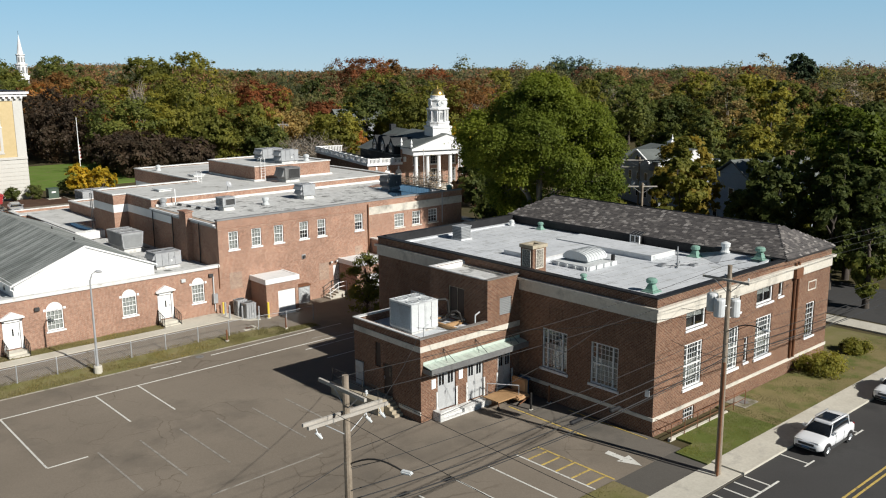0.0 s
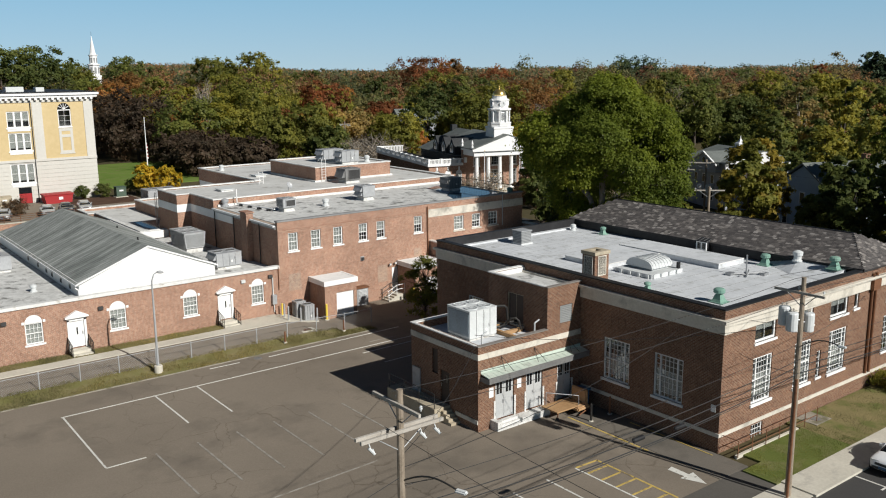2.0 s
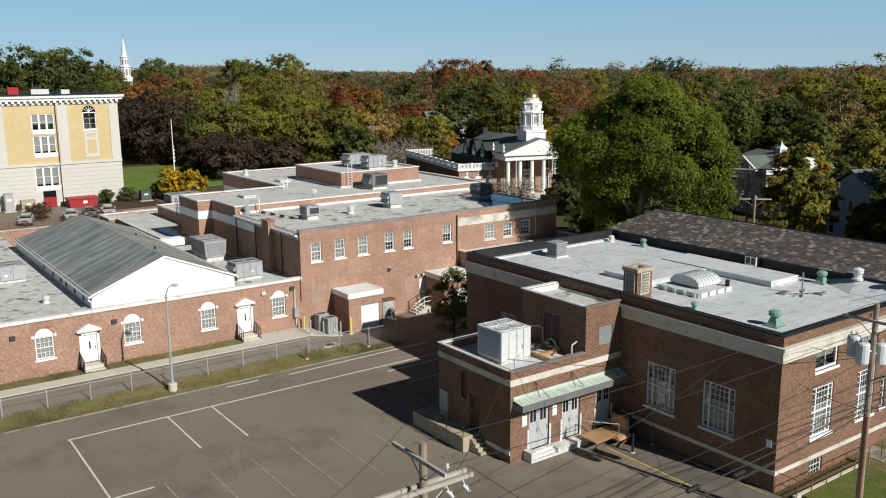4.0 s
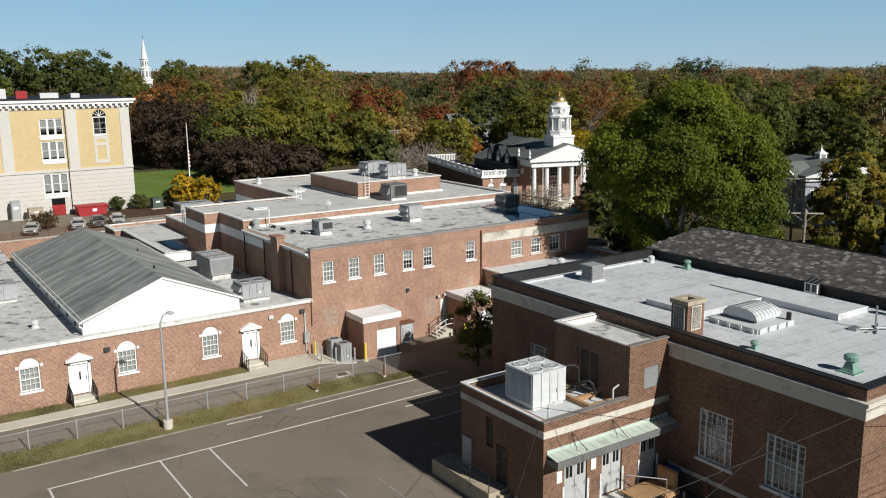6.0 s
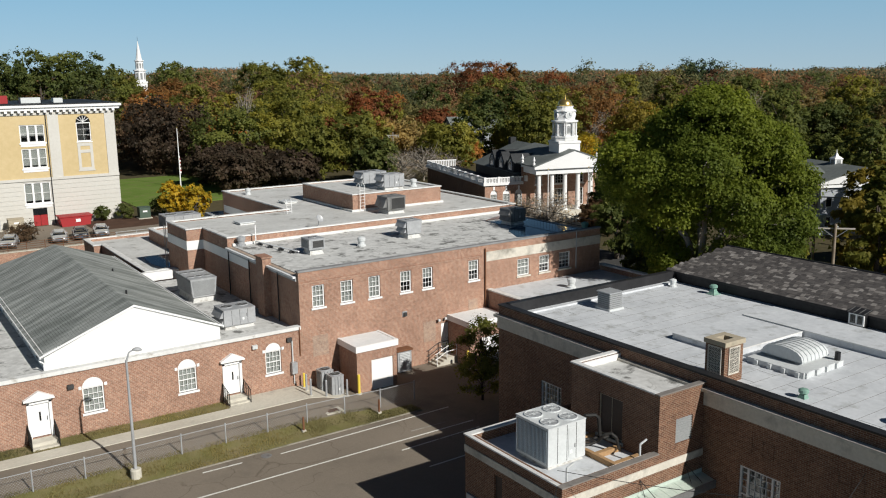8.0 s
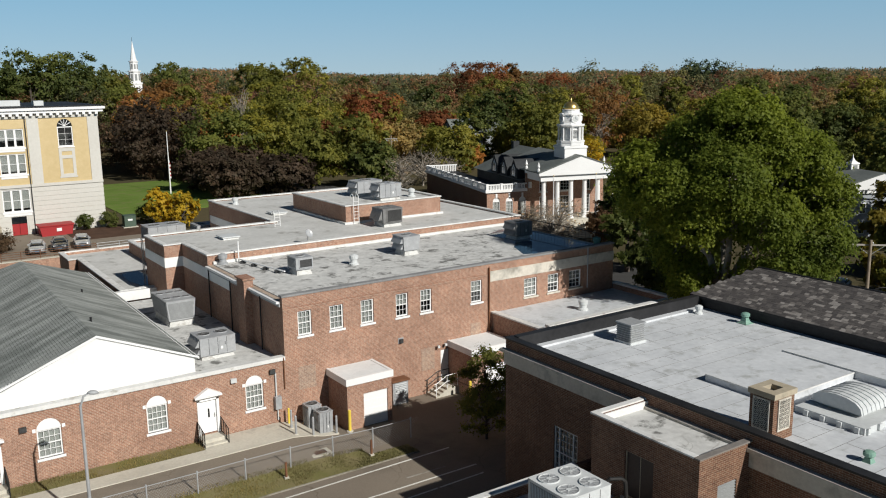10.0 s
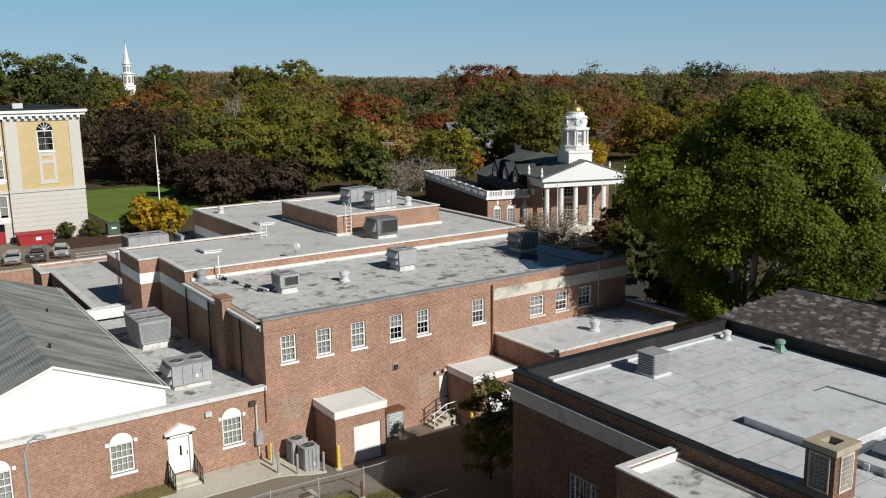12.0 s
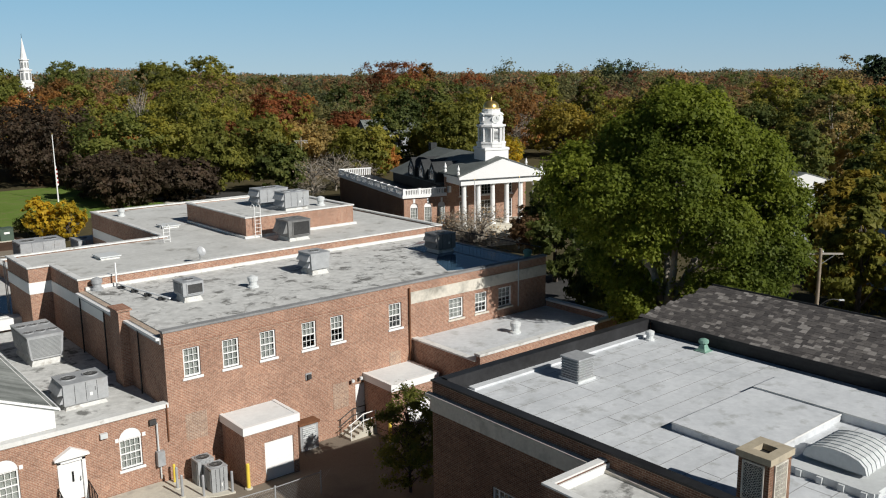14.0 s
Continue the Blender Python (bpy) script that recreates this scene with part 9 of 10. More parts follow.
def build_maple():
    """A broad crown of separate lobes, each one covered by drooping sprays of leaves, over a forked trunk."""
    rng = np.random.default_rng(11)
    t = thing("maple_tree", "huge green maple with forked pale limbs", "tree")
    trunk = B()
    stem = [Vector((0, 0, -0.3)), Vector((0.1, 0.05, 2.2)), Vector((-0.05, 0.1, 4.4)), Vector((0.1, 0.0, 6.2))]
    for k in range(3):
        tube(trunk, stem[k], stem[k + 1], 0.52 - 0.06 * k, 0.46 - 0.06 * k, 10, cap=False)
    leaders = [stem[2]]
    for u, v, z in ((0.5, -1.0, 10.8), (-1.9, 0.2, 10.6), (2.4, 0.8, 10.4), (0.0, 2.6, 10.6)):
        q = Vector(MAPLE_ACROSS * u + MAPLE_ALONG * v) + Vector((0, 0, z))
        m = stem[3].lerp(q, 0.5) + Vector((0.1, -0.15, 0.2))
        tube(trunk, stem[3] - Vector((0, 0, 0.6)), m, 0.30, 0.24, 8, cap=False)
        tube(trunk, m, q, 0.24, 0.17, 8, cap=False)
        leaders += [m, q]
    pts, outs = [], []
    for u, v, z, r in MAPLE_LOBES:
        c = MAPLE_ACROSS * u + MAPLE_ALONG * v + np.array((0, 0, z))
        e = Vector(c)
        a = min((q for q in leaders if q.z < z or q is leaders[0]), key=lambda q: (q - e).length)
        m = a.lerp(e, 0.45) + Vector((rng.uniform(-0.5, 0.5), rng.uniform(-0.5, 0.5), 0.5 + 0.05 * abs(u)))
        tube(trunk, a, m, 0.16, 0.11, 7, cap=False)
        tube(trunk, m, e, 0.11, 0.05, 6, cap=False)
        n = int(20 * r * r)
        d = rng.normal(size=(n, 3)) + np.array((0, 0, 0.25)) + (c - np.array((0, 0, 10.5))) / 9.0
        d /= np.linalg.norm(d, axis=1)[:, None]
        cs = c + d * (r * rng.uniform(0.72, 1.16, n))[:, None] * np.array((1, 1, 0.92))
        for q in cs[:4]:
            tube(trunk, e, Vector(q), 0.05, 0.02, 4, cap=False)
        k = 80
        w = np.repeat(np.arange(n), k)
        g = rng.normal(size=(n * k, 3))
        reach = (0.34 * rng.uniform(0.6, 1.4, n))[w][:, None]
        p = cs[w] + g * reach * np.array((1.15, 1.15, 0.6))
        p[:, 2] -= 0.35 * ((p - cs[w])[:, :2] ** 2).sum(1)
        pts.append(p)
        outs.append(0.55 * d[w] + 0.2 * g + np.array((0, 0, 0.35)))
    pts, outs = np.concatenate(pts), np.concatenate(outs)
    x, y, z = (pts + MAPLE_AT).T
    inside = ((x < 63.6) & (y > 60.1) & (z < 6.4)) | ((x < 63.1) & (y > 66.4) & (z < 9.6)) | ((x < 62.9) & (y < 53.5) & (z < 11.0)) | ((x < 61.2) & (z < 9.6))
    across, along = pts @ MAPLE_ACROSS, pts @ MAPLE_ALONG
    hollow = (np.abs(across - 0.3) < 0.8) & (along < 0.5) & (z > 6.2) & (z < 10.6) & (rng.uniform(size=len(z)) < 0.8)
    keep = ~inside & ~hollow
    pts, outs = pts[keep], outs[keep]
    part("trunk", trunk, BARK, t, smooth=True)
    ob = new("crown", leaf_mesh("crown", pts, 0.19 * rng.uniform(0.6, 1.3, len(pts)), GREEN, 11, outs, 0.55, 3))
    ob.parent = t
    t.matrix_world = pose(*MAPLE_AT)


build_maple()

# distinct trees of the middle distance: heading, distance, top height, width, kind
KINDS = {
    "olive": (OLIVE, "broad olive-green tree turning yellow"),
    "deep": (DEEP, "dark green broadleaf tree"),
    "green": (GREEN, "fresh green broadleaf tree"),
    "orange": (ORANGE, "rounded orange autumn tree"),
    "red": (RED, "dull red broad autumn tree"),
    "maroon": (MAROON, "dark maroon-brown spreading tree"),
    "gold": (GOLDEN, "small golden yellow autumn tree"),
    "tan": (TAN, "thinning tan-yellow tree with pale limbs"),
    "pine": (PINE, "dark evergreen conifer above woods"),
    "ochre": (OCHRE, "upright ochre-green autumn tree beside the street"),
    "bare": (FEW, "nearly bare grey-brown autumn tree"),
}


def place_tree(x, y, top, width, kind, seed, leaves=2600, leaf=0.75, base=0.12, clumps=130):
    material, label = KINDS[kind]
    z = ground_z(x, y)
    t = grow("autumn_tree" if kind not in ("pine", "green", "deep") else "tree", label, seed, top - z, width, (top - z) * base, leaves if kind != "bare" else leaves // 22, leaf if kind != "bare" else leaf * 0.5, material, BARK if kind in ("tan", "bare") else BARK_D, clumps, 60 if kind == "bare" else 22 if kind == "tan" else 7, "trees of the middle distance")
    t.matrix_world = pose(x, y, z, 0, 0, seed * 37 % 360)
    return t


TREES = [
    (65.5, 193.4, 17.8, 16.4, "maroon"),
    (65.8, 214.3, 15.7, 10.6, "maroon"),
    (104.6, 312.1, 20.9, 19.3, "orange"),
    (95.5, 241.0, 17.4, 13.0, "olive"),
    (102.5, 210.7, 21.4, 20.5, "olive"),
    (97.6, 190.7, 15.3, 14.0, "olive"),
    (148.6, 305.0, 28.0, 17.0, "olive"),
    (138.5, 320.2, 26.7, 17.7, "olive"),
    (72.8, 172.5, 9.3, 11.8, "maroon"),
    (67.2, 171.5, 7.7, 7.3, "maroon"),
    (75.4, 162.6, 8.3, 8.4, "maroon"),
    (123.3, 210.9, 16.6, 15.6, "olive"),
    (161.2, 264.0, 15.6, 11.4, "orange"),
    (106.8, 185.8, 10.6, 7.8, "olive"),
    (111.4, 171.2, 7.4, 7.6, "bare"),
    (124.7, 198.4, 7.3, 5.8, "bare"),
    (130.1, 182.7, 7.7, 7.8, "orange"),
    (148.4, 218.7, 11.9, 13.2, "red"),
    (230.7, 313.6, 25.8, 26.6, "red"),
    (176.5, 229.3, 20.7, 19.9, "olive"),
    (158.1, 218.1, 11.7, 11.8, "olive"),
    (192.2, 229.6, 18.4, 15.1, "deep"),
    (259.9, 329.1, 25.5, 15.7, "orange"),
    (249.9, 258.3, 17.7, 14.5, "orange"),
    (171.9, 180.7, 12.7, 9.5, "bare"),
    (135.7, 146.1, 9.0, 5.1, "gold"),
    (201.4, 221.6, 7.5, 9.5, "deep"),
    (327.7, 277.6, 26.5, 22.4, "pine"),
    (308.1, 284.6, 20.6, 18.3, "deep"),
    (272.3, 202.8, 14.0, 12.3, "red"),
    (236.4, 183.9, 14.9, 11.0, "deep"),
    (203.0, 145.1, 10.6, 10.6, "olive"),
    (270.8, 187.9, 11.2, 17.7, "deep"),
    (176.9, 102.9, 16.9, 14.0, "tan"),
    (93.8, 60.0, 12.7, 8.0, "ochre"),
    (79.2, 60.3, 10.0, 3.7, "olive"),
    (83.6, 85.4, 11.3, 6.8, "deep"),
    (83.0, 97.3, 5.3, 5.8, "bare"),
    (87.3, 36.7, 14.8, 5.5, "deep"),
    (94.5, 37.6, 15.5, 6.8, "deep"),
    (82.1, 36.1, 13.0, 3.8, "deep"),
    (77.9, 30.7, 12.5, 3.5, "deep"),
    (84.4, 54.4, 13.6, 5.0, "olive"),
    (220.7, 136.7, 8.0, 10.6, "deep"),
    (365.6, 206.0, 22.1, 11.8, "red"),
    (239.5, 123.9, 17.1, 14.1, "olive"),
    (340.6, 167.7, 25.3, 9.4, "pine"),
    (273.2, 123.2, 15.0, 11.0, "gold"),
    (303.8, 128.1, 19.0, 13.5, "deep"),
    (107.3, 46.8, 16.5, 11.9, "green"),
    (101.9, 40.8, 17.2, 9.0, "deep"),
    (118.0, 64.8, 6.4, 7.0, "deep"),
    (247.1, 136.7, 16.1, 17.5, "tan"),
    (186.7, 112.1, 7.5, 9.3, "olive"),
    (363.6, 182.7, 26.3, 11.7, "pine"),
    (137.9, 244.2, 14.8, 18.3, "olive"),
    (254.3, 155.4, 12.5, 14.9, "deep"),
    (43.0, 268.4, 28.2, 19.0, "deep"),
    (55.5, 273.0, 29.0, 20.0, "deep"),
    (67.5, 275.4, 28.4, 19.5, "deep"),
    (80.4, 301.1, 24.2, 16.9, "olive"),
    (165.9, 249.1, 18.6, 11.1, "deep"),
    (233.5, 232.3, 20.4, 14.5, "olive"),
    (252.6, 195.6, 19.9, 13.6, "deep"),
    (261.7, 165.3, 19.2, 14.4, "olive"),
    (50.7, 296.1, 20.2, 17.8, "olive"),
    (47.4, 137.0, 7.2, 3.6, "gold"),
    (49.9, 134.4, 6.8, 3.9, "gold"),
    (66.0, 158.0, 8.2, 10.5, "maroon"),
    (75.0, 157.0, 8.6, 9.5, "maroon"),
    (52.0, 146.0, 4.2, 4.5, "deep"),
    (82.8, 176.1, 17.3, 14.9, "olive"),
    (81.7, 160.2, 12.1, 10.1, "olive"),
    (97.9, 174.4, 15.0, 12.7, "olive"),
    (91.6, 155.1, 9.9, 8.5, "deep"),
    (98.9, 150.6, 8.6, 8.6, "bare"),
    (90.4, 144.1, 8.6, 6.2, "bare"),
    (102.9, 148.0, 7.1, 5.8, "bare"),
    (120.3, 166.3, 7.8, 5.6, "orange"),
    (73.7, 179.7, 15.5, 16.4, "deep"),
    (66.4, 168.5, 9.4, 11.5, "maroon"),
    (65.7, 208.4, 14.8, 18.7, "maroon"),
    (149.8, 161.0, 8.1, 7.1, "gold"),
    (143.5, 179.9, 10.5, 10.2, "olive"),
    (90.4, 104.3, 5.5, 8.3, "bare"),
    (94.1, 97.9, 5.7, 6.0, "maroon"),
    (89.9, 110.1, 3.9, 5.1, "bare"),
    (72.5, 68.0, 8.6, 6.6, "deep"),
    (77.0, 73.5, 9.0, 7.0, "deep"),
    (90.2, 37.6, 16.6, 8.6, "green"),
    (93.8, 43.2, 12.6, 6.8, "olive"),
    (88.0, 47.6, 8.4, 5.6, "deep"),
    (84.6, 43.2, 12.3, 5.6, "deep"),
    (97.0, 51.5, 11.0, 4.5, "deep"),
    (85.1, 34.1, 11.6, 5.7, "deep"),
    (129.3, 75.2, 7.8, 7.8, "deep"),
    (144.7, 78.6, 11.5, 9.3, "olive"),
    (177.7, 120.3, 8.2, 10.3, "deep"),
    (184.0, 145.4, 10.5, 13.0, "olive"),
    (134.4, 65.9, 13.8, 9.8, "olive"),
    (118.6, 73.6, 7.3, 5.0, "deep"),
    (198.0, 133.0, 14.4, 13.1, "deep"),
    (194.4, 119.0, 11.9, 10.9, "olive"),
    (154.8, 86.3, 11.5, 8.5, "deep"),
    (83.0, 287.4, 19.7, 13.8, "deep"),
    (106.7, 200.7, 11.5, 9.6, "olive"),
    (132.4, 199.3, 8.4, 10.5, "olive"),
    (176.1, 203.8, 13.2, 13.6, "olive"),
    (146.4, 183.0, 10.6, 8.9, "olive"),
    (146.4, 403.5, 24.1, 14.0, "deep"),
    (130.4, 398.4, 28.0, 17.3, "deep"),
    (184.5, 331.4, 20.8, 18.2, "deep"),
    (221.2, 332.4, 19.4, 22.2, "tan"),
    (276.0, 315.7, 21.6, 21.1, "red"),
    (357.5, 238.2, 20.2, 22.8, "deep"),
    (357.2, 220.2, 18.4, 19.4, "orange"),
    (388.5, 183.6, 19.5, 16.0, "olive"),
    (72.1, 229.7, 18.4, 13.4, "orange"),
    (79.5, 235.5, 18.1, 13.1, "orange"),
    (74.7, 206.6, 19.7, 10.4, "olive"),
    (77.0, 196.0, 13.9, 9.1, "orange"),
    (91.4, 217.5, 19.2, 8.0, "bare"),
    (104.4, 236.0, 20.1, 11.3, "olive"),
    (110.2, 231.6, 17.3, 12.1, "olive"),
    (93.3, 185.5, 12.8, 7.4, "deep"),
    (96.9, 185.2, 12.4, 13.3, "red"),
    (116.8, 202.3, 18.7, 13.4, "red"),
    (109.5, 177.5, 12.3, 13.4, "tan"),
    (124.4, 187.6, 10.5, 10.8, "olive"),
    (115.5, 165.1, 11.6, 11.9, "olive"),
    (138.8, 185.5, 17.6, 13.9, "deep"),
    (148.2, 184.3, 19.7, 10.0, "deep"),
    (140.3, 167.2, 16.0, 12.1, "olive"),
    (164.4, 187.2, 18.1, 15.2, "olive"),
    (175.0, 185.1, 17.8, 17.0, "orange"),
    (168.8, 162.7, 14.7, 15.1, "ochre"),
    (187.8, 169.9, 20.1, 10.4, "olive"),
    (172.6, 148.0, 16.0, 14.1, "olive"),
    (173.5, 140.4, 18.9, 9.1, "olive"),
    (205.6, 159.8, 17.1, 15.1, "bare"),
    (185.5, 136.3, 17.2, 13.1, "deep"),
    (203.6, 141.7, 16.4, 15.1, "tan"),
    (210.9, 137.3, 16.8, 10.9, "deep"),
    (166.8, 103.3, 12.1, 10.6, "deep"),
    (204.7, 121.6, 16.7, 13.7, "deep"),
    (225.9, 126.5, 19.4, 15.1, "olive"),
    (174.5, 92.1, 18.6, 8.8, "olive"),
    (183.2, 89.9, 17.0, 9.4, "deep"),
    (187.7, 86.4, 16.5, 7.4, "olive"),
    (182.4, 78.9, 12.9, 9.7, "deep"),
    (182.2, 72.9, 19.2, 8.1, "tan"),
    (209.9, 179.0, 14.3, 10.9, "olive"),
    (197.3, 161.2, 13.2, 10.2, "olive"),
    (209.1, 162.7, 19.7, 15.0, "deep"),
    (224.9, 161.0, 17.8, 15.5, "deep"),
    (221.2, 145.8, 13.7, 8.4, "deep"),
    (210.5, 132.7, 19.7, 13.3, "olive"),
    (242.5, 141.3, 16.5, 13.3, "olive"),
    (236.6, 128.4, 16.2, 10.4, "olive"),
    (214.2, 111.7, 17.4, 6.8, "deep"),
]
for i, (x, y, top, width, kind) in enumerate(TREES):
    near = math.hypot(x, y) < 160
    place_tree(x, y, top, width * 1.15, kind, 100 + i, 2000 if kind == "gold" else 13000 if near else 8500, 0.36 if kind == "gold" else 0.40 if near else 0.48 if math.hypot(x, y) < 255 else 0.58, 0.38 if top > 23 else 0.06, 240 if near else 190)


# small tree in the shaded yard, and shrubs
t = grow("yard_tree", "small olive-green tree by the yard wall", 901, 5.7, 4.6, 0.5, 9000, 0.13, OLIVE, BARK_D, 90, 60, r=0.1)
t.matrix_world = pose(43.6, 58.3, 0)
for i, (x, y, hgt, w) in enumerate(((58.4, 25.4, 1.3, 3.4), (64.6, 25.8, 0.9, 2.2), (38.6, 140.2, 2.2, 2.2), (41.6, 139.8, 2.4, 2.6), (46.6, 140.5, 2.6, 3.0), (27.0, 130.5, 2.2, 4.2))):
    t = grow("shrub", ("rounded dark maroon shrub in the car park" if i == 5 else "rounded olive-green shrub on the dry lawn" if i < 2 else "rounded dark green shrub beside the wall"), 920 + i, hgt, w, 0.1, 4200, 0.14, MAROON if i == 5 else DEEP if i > 1 else OLIVE, BARK_D, 40, 8, "shrubs", 0.05, "shrub")
    t.matrix_world = pose(x, y, ground_z(x, y) + 0.05)

# ---- woods to the horizon ----
def build_woods(name, material, n, seed, label, share):
    """Far tree crowns, too many to count, as loose leaf clumps."""
    rng = np.random.default_rng(seed)
    pts, sizes, outs = [], [], []
    while len(pts) < n:
        d = math.sqrt(rng.uniform(258 ** 2, 440 ** 2)) if rng.uniform() < 0.56 else 440 * 1.9 ** rng.uniform(0, 1)
        az = rng.uniform(-0.12, 1.6)
        x, y = d * math.sin(az), d * math.cos(az)
        if 150 < y < 192 and 44 < x < 78 or (y < 150 and d < 235) or (x < 44 and y < 175):
            continue
        if noise.noise(Vector((x * 0.012 + share * 7.1, y * 0.012, share))) < -0.1:
            continue
        hgt, wid = rng.uniform(9, 18.5), rng.uniform(10, 18)
        if rng.uniform() < 0.07:
            hgt, wid = rng.uniform(19, 23.5), rng.uniform(14, 20)
        if abs(az - 0.285) < 0.035 and d < 345:
            hgt = min(hgt, 17.0)
        k, size, lift = (1900, 0.46, -0.4) if d < 310 else (1100, 0.6, -0.1) if d < 440 else (280, 1.1, 0.1)
        p, _, o = crown_points(rng, k, hgt, wid, hgt * 0.12, 90 if d < 440 else 40, 10, lift)
        pts.append(p + np.array((x, y, ground_z(x, y))))
        outs.append(o)
        sizes.append(size * rng.uniform(0.6, 1.3, k))
    pts, sizes = np.concatenate(pts), np.concatenate(sizes)
    tagged(new(name, leaf_mesh(name, pts, sizes, material, seed, np.concatenate(outs))), label, "woods", kind="stuff")


# muted copies of the near leaves, greyed to carry haze in their colour
WOOD_OLIVE = leafage("far_leaves_olive", [(0.130, 0.140, 0.040), (0.180, 0.184, 0.052), (0.235, 0.228, 0.066), (0.30, 0.265, 0.085)], 0.5, 0.22)
WOOD_DEEP = leafage("far_leaves_deep", [(0.062, 0.082, 0.030), (0.092, 0.115, 0.040), (0.128, 0.146, 0.050), (0.165, 0.165, 0.06)], 0.5, 0.22)
WOOD_ORANGE = leafage("far_leaves_orange", [(0.25, 0.122, 0.050), (0.34, 0.165, 0.062), (0.40, 0.20, 0.075), (0.28, 0.175, 0.07)], 0.5, 0.2)
WOOD_RED = leafage("far_leaves_red", [(0.19, 0.075, 0.045), (0.25, 0.105, 0.058), (0.29, 0.135, 0.07), (0.21, 0.125, 0.065)], 0.5, 0.15)
WOODS = (("woods_olive", WOOD_OLIVE, 330, "olive-green woods"), ("woods_deep", WOOD_DEEP, 230, "dark green woods"), ("woods_orange", WOOD_ORANGE, 270, "orange-brown woods"), ("woods_red", WOOD_RED, 150, "russet woods"), ("woods_tan", TAN, 120, "thin tan woods"), ("woods_bare", FEW, 50, "nearly bare grey woods"), ("woods_maroon", MAROON, 90, "dark brown woods"))
for i, (name, material, n, label) in enumerate(WOODS):
    build_woods(name, material, n, 500 + i, "distant " + label + " in autumn", i)


def build_far_ridge():
    rng = np.random.default_rng(77)
    for name, material, n, label in (("ridge_woods", FAR, 4600, "far wooded ridge under the sky"), ("ridge_woods_brown", WOOD_ORANGE, 2400, "far brown wooded ridge"), ("ridge_woods_olive", WOOD_DEEP, 1500, "far olive wooded ridge")):
        d = 750 * 3.2 ** rng.uniform(0, 1, n)
        az = rng.uniform(-0.3, 1.8, n)
        x, y = d * np.sin(az), d * np.cos(az)
        lift = rng.uniform(6, 13, n) + 1.6 * np.sin(az * 31) * np.sin(az * 12.3 + 1) + 1.2 * np.sin(az * 83)
        pts, sizes = [], []
        for i in range(n):
            k = 20
            q = rng.normal(size=(k, 3)) * np.array((5.0, 5.0, 2.2)) + np.array((x[i], y[i], ground_z(x[i], y[i]) + lift[i]))
            pts.append(q)
            sizes.append(rng.uniform(1.5, 2.8, k))
        tagged(new(name, leaf_mesh(name, np.concatenate(pts), np.concatenate(sizes), material, 5, np.tile((0.0, -0.6, 0.3), (n * 20, 1)))), label, "woods", kind="stuff")


build_far_ridge()


# ---- slates of the wing roof ----
def slate_material(name, by_object):
    m, n, l, p = nodes_of(name)
    if by_object:
        fac = n.new("ShaderNodeObjectInfo").outputs["Random"]
    else:
        fac = n.new("ShaderNodeNewGeometry").outputs["Random Per Island"]
    col = ramp(n, l, fac, [(0.0, (0.062, 0.056, 0.054)), (0.4, (0.090, 0.081, 0.077)), (0.74, (0.122, 0.110, 0.103)), (0.86, (0.20, 0.182, 0.166)), (1.0, (0.30, 0.278, 0.258))])
    grain = ramp(n, l, noise_node(n, l, 14, 4), [(0.3, (0.82, 0.82, 0.82)), (0.7, (1.14, 1.14, 1.14))])
    l.new(mixed(n, l, 1.0, col, grain, "MULTIPLY"), p.inputs["Base Color"])
    p.inputs["Roughness"].default_value = 0.7
    return m


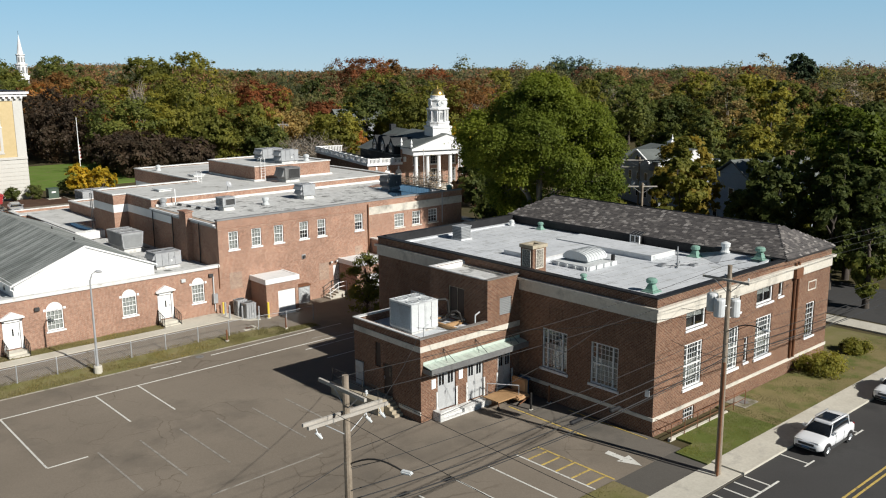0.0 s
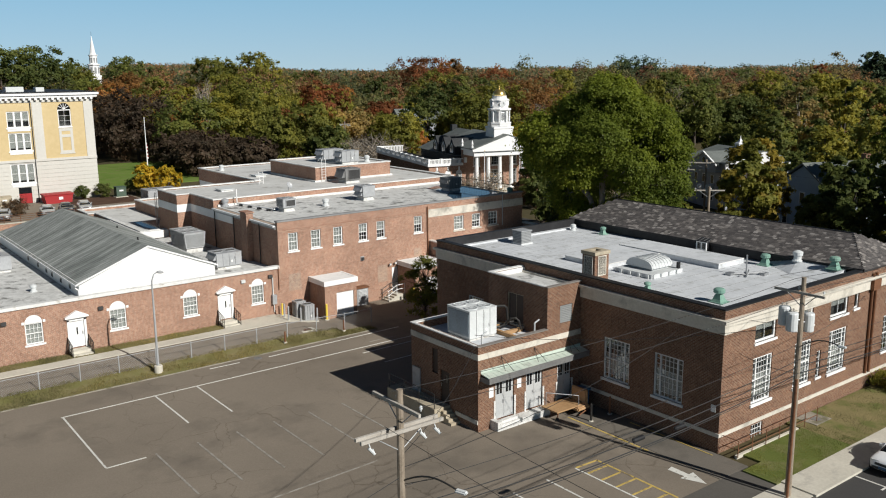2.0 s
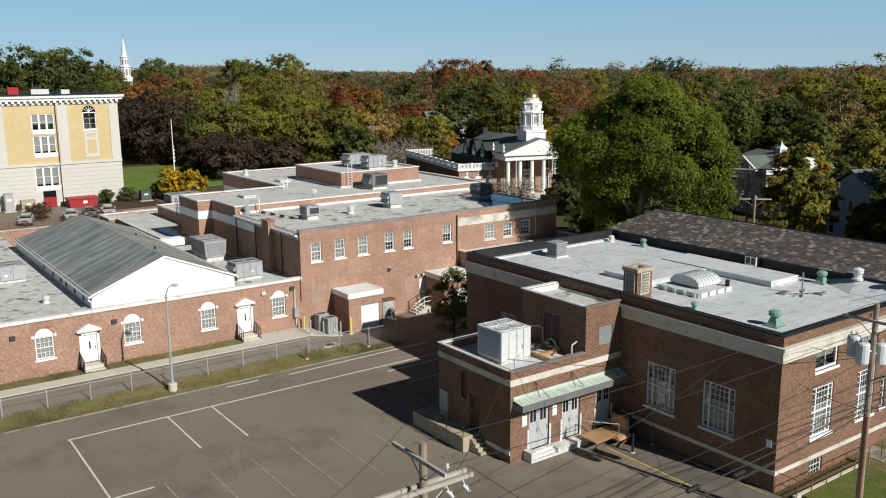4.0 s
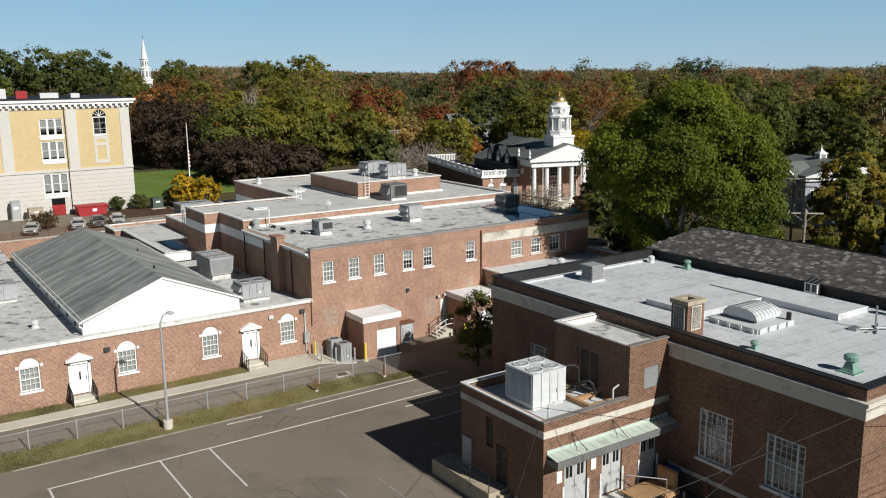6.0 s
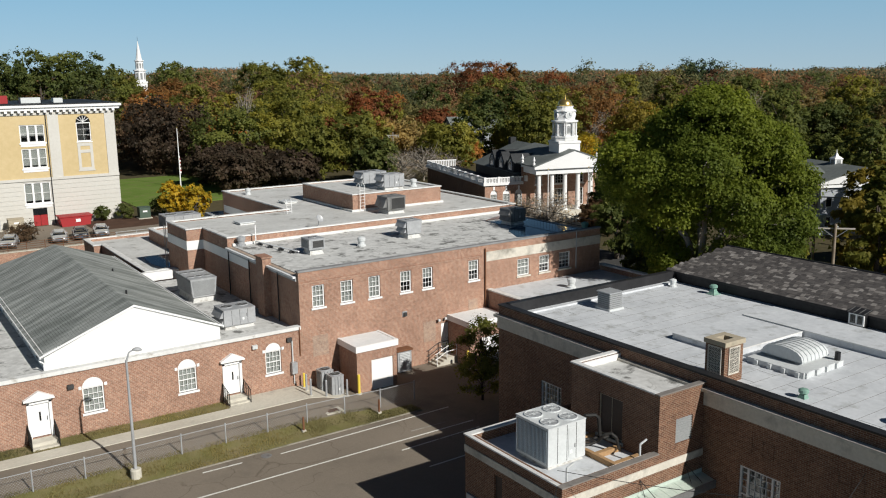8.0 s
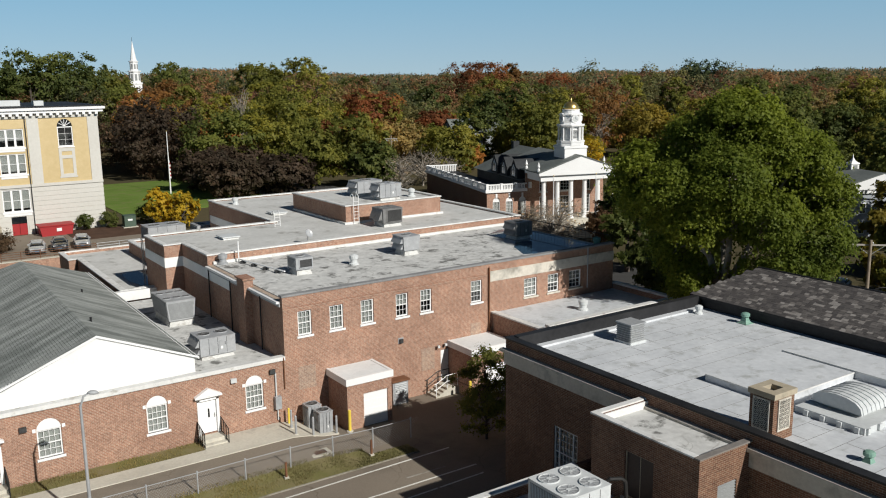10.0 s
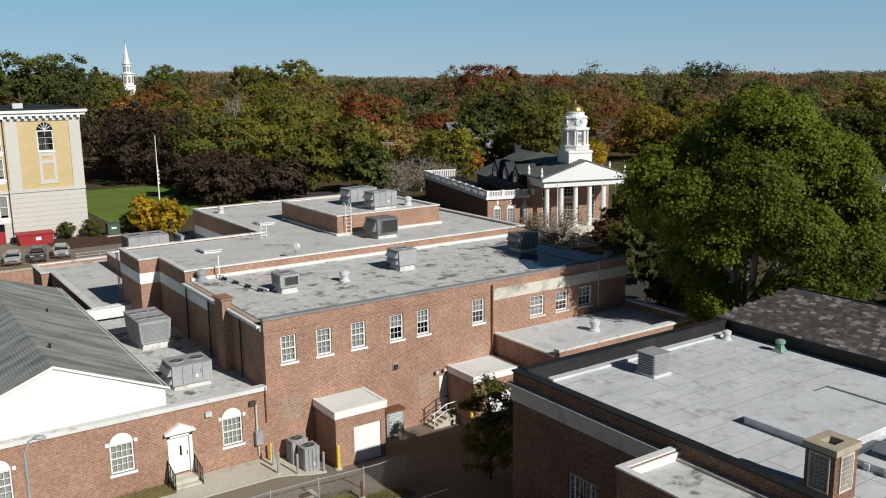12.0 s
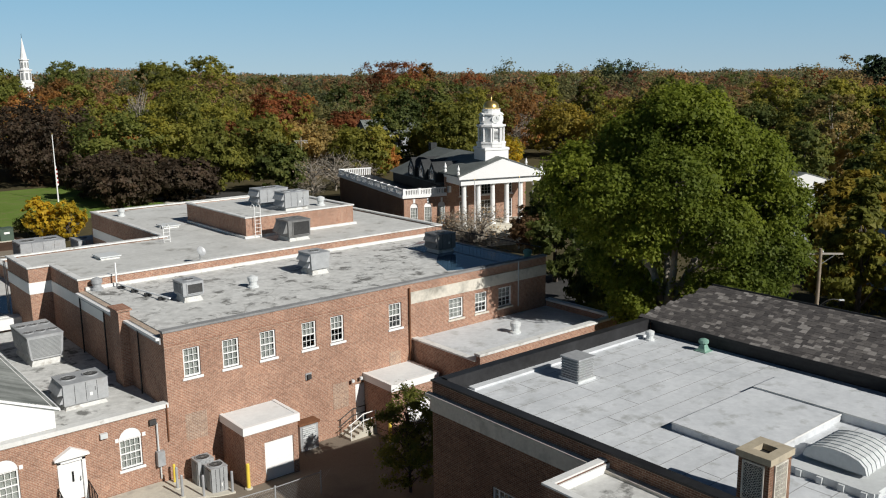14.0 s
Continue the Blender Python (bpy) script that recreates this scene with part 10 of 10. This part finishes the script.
def build_slates():
    roof = next(o for o in CORNER.children if o.name.startswith("slate_roof"))
    single, joined = slate_material("slate", True), slate_material("slate_joined", False)
    rnd = random.Random(9)
    meshes = []
    for w in (0.27, 0.31, 0.36):
        bm = bx((-w / 2 + 0.006, -0.02, 0.0), (w / 2 - 0.006, 0.25, 0.022))
        meshes.append((w, finish("slate", bm, single)))
    rest = B()
    ey, rx, ez, rz = 26.95, 59.0, 8.42, 9.95
    west = Vector((rx - 55.35, 0, rz - ez))
    rows = 22
    up = west.normalized()
    nor = Vector((-up.z, 0, up.x))
    count = 0
    for i in range(rows):
        f = i / rows
        y, y_end = 26.98 + 2.62 * f, 53.02 - 2.12 * f
        base = Vector((55.35, 0, ez)) + west * f + nor * 0.012
        y += rnd.uniform(0, 0.2)
        while y < y_end - 0.2:
            w, data = meshes[rnd.randint(0, 2)]
            tilt = rnd.uniform(-0.012, 0.016)
            c = base + Vector((0, y + w / 2, 0)) + nor * (0.012 + tilt * 0.3)
            ax = (up + nor * (tilt - 0.03)).normalized()
            nn = Vector((0, -1, 0)).cross(ax)
            m = Matrix(((0, ax.x, nn.x, c.x), (-1, ax.y, nn.y, c.y), (0, ax.z, nn.z, c.z), (0, 0, 0, 1)))
            if y < 34.2 and count < 300:
                ob = new("slate", data)
                ob.parent = roof
                ob.matrix_world = m
                count += 1
            else:
                box(rest, (-w / 2 + 0.006, -0.02, 0.0), (w / 2 - 0.006, 0.25, 0.022), m)
            y += w
    # hipped end towards the street
    for i in range(17):
        f = i / 17
        xa, xb = 55.4 + 3.6 * f, 62.45 - 3.45 * f
        y, z = ey + 2.65 * f, 8.39 + 1.56 * f
        ax = Vector((0, 2.65, 1.56)).normalized()
        nn = Vector((1, 0, 0)).cross(ax)
        x = xa
        while x < xb - 0.15:
            w = rnd.choice((0.27, 0.31, 0.36))
            c = Vector((x + w / 2, y, z)) + nn * (0.02 + rnd.uniform(0, 0.008))
            m = Matrix(((1, ax.x, nn.x, c.x), (0, ax.y, nn.y, c.y), (0, ax.z, nn.z, c.z), (0, 0, 0, 1)))
            box(rest, (-w / 2 + 0.006, -0.02, 0.0), (w / 2 - 0.006, 0.22, 0.022), m)
            x += w
    ob = part("slate_field", rest, joined, roof, "variegated grey-brown slates")
    ob["kind"] = "stuff"


build_slates()


# ---- grass blades on the verges and lawns ----
def tufts(name, x0, x1, y0, y1, n, size, material, label, seed):
    """Thin upright grass blades, thinning out in patches."""
    rng = np.random.default_rng(seed)
    x, y = rng.uniform(x0, x1, n), rng.uniform(y0, y1, n)
    odds = rng.uniform(-0.5, 0.45, n)
    keep = np.array([noise.noise(Vector((a * 0.7, b * 0.7, seed))) > o for a, b, o in zip(x, y, odds)])
    x, y = x[keep], y[keep]
    z = np.array([ground_z(a, b) for a, b in zip(x, y)]) + 0.09
    k = len(x)
    base = np.stack([x, y, z], 1)
    az = rng.uniform(0, 6.283, k)
    side = np.stack([np.cos(az), np.sin(az), np.zeros(k)], 1) * (size * 0.16)
    tip = np.concatenate([rng.normal(size=(k, 2)) * size * 0.35, (size * rng.uniform(0.5, 1.3, k))[:, None]], 1)
    v = np.stack([base - side, base + side, base + tip], 1).reshape(-1, 3)
    me = bpy.data.meshes.new(name)
    me.from_pydata(v.tolist(), [], np.arange(3 * k).reshape(-1, 3).tolist())
    me.materials.append(material)
    tagged(new(name, me), label, "grass", kind="stuff")


BLADES = leafage("grass_blades", [(0.15, 0.145, 0.055), (0.20, 0.185, 0.075), (0.26, 0.225, 0.10), (0.31, 0.26, 0.14)], 0.4)
BLADES_DRY = leafage("dry_grass_blades", [(0.19, 0.165, 0.08), (0.26, 0.215, 0.11), (0.33, 0.27, 0.15), (0.23, 0.20, 0.10)], 0.4)
BLADES_LUSH = leafage("green_grass_blades", [(0.10, 0.125, 0.035), (0.14, 0.165, 0.045), (0.19, 0.20, 0.06)], 0.4)
tufts("verge_end_tufts", 36.6, 39.2, 59.2, 60.4, 1500, 0.12, BLADES, "rough olive grass at the strip end", 36)
tufts("grass_tufts", 5, 36.6, 59.2, 61.6, 26000, 0.12, BLADES, "rough olive grass along the fence", 31)
tufts("wall_grass_tufts", 5, 28.6, 65.5, 66.9, 9000, 0.1, BLADES, "thin grass at the wall foot", 32)
tufts("lawn_corner_tufts", 40.0, 41.6, 22.95, 24.85, 2500, 0.08, BLADES_LUSH, "short green grass at the lawn corner", 37)
tufts("lawn_tufts", 41.6, 48.5, 22.95, 25.9, 14000, 0.08, BLADES_LUSH, "short green lawn grass by the pole", 33)
tufts("dry_lawn_tufts", 47.5, 70, 22.95, 27.0, 22000, 0.09, BLADES_DRY, "dry brown lawn grass by the street", 34)
tufts("kerb_grass_tufts", 20, 34.6, 22.95, 25.1, 5000, 0.08, BLADES, "short grass at the lot corner", 35)
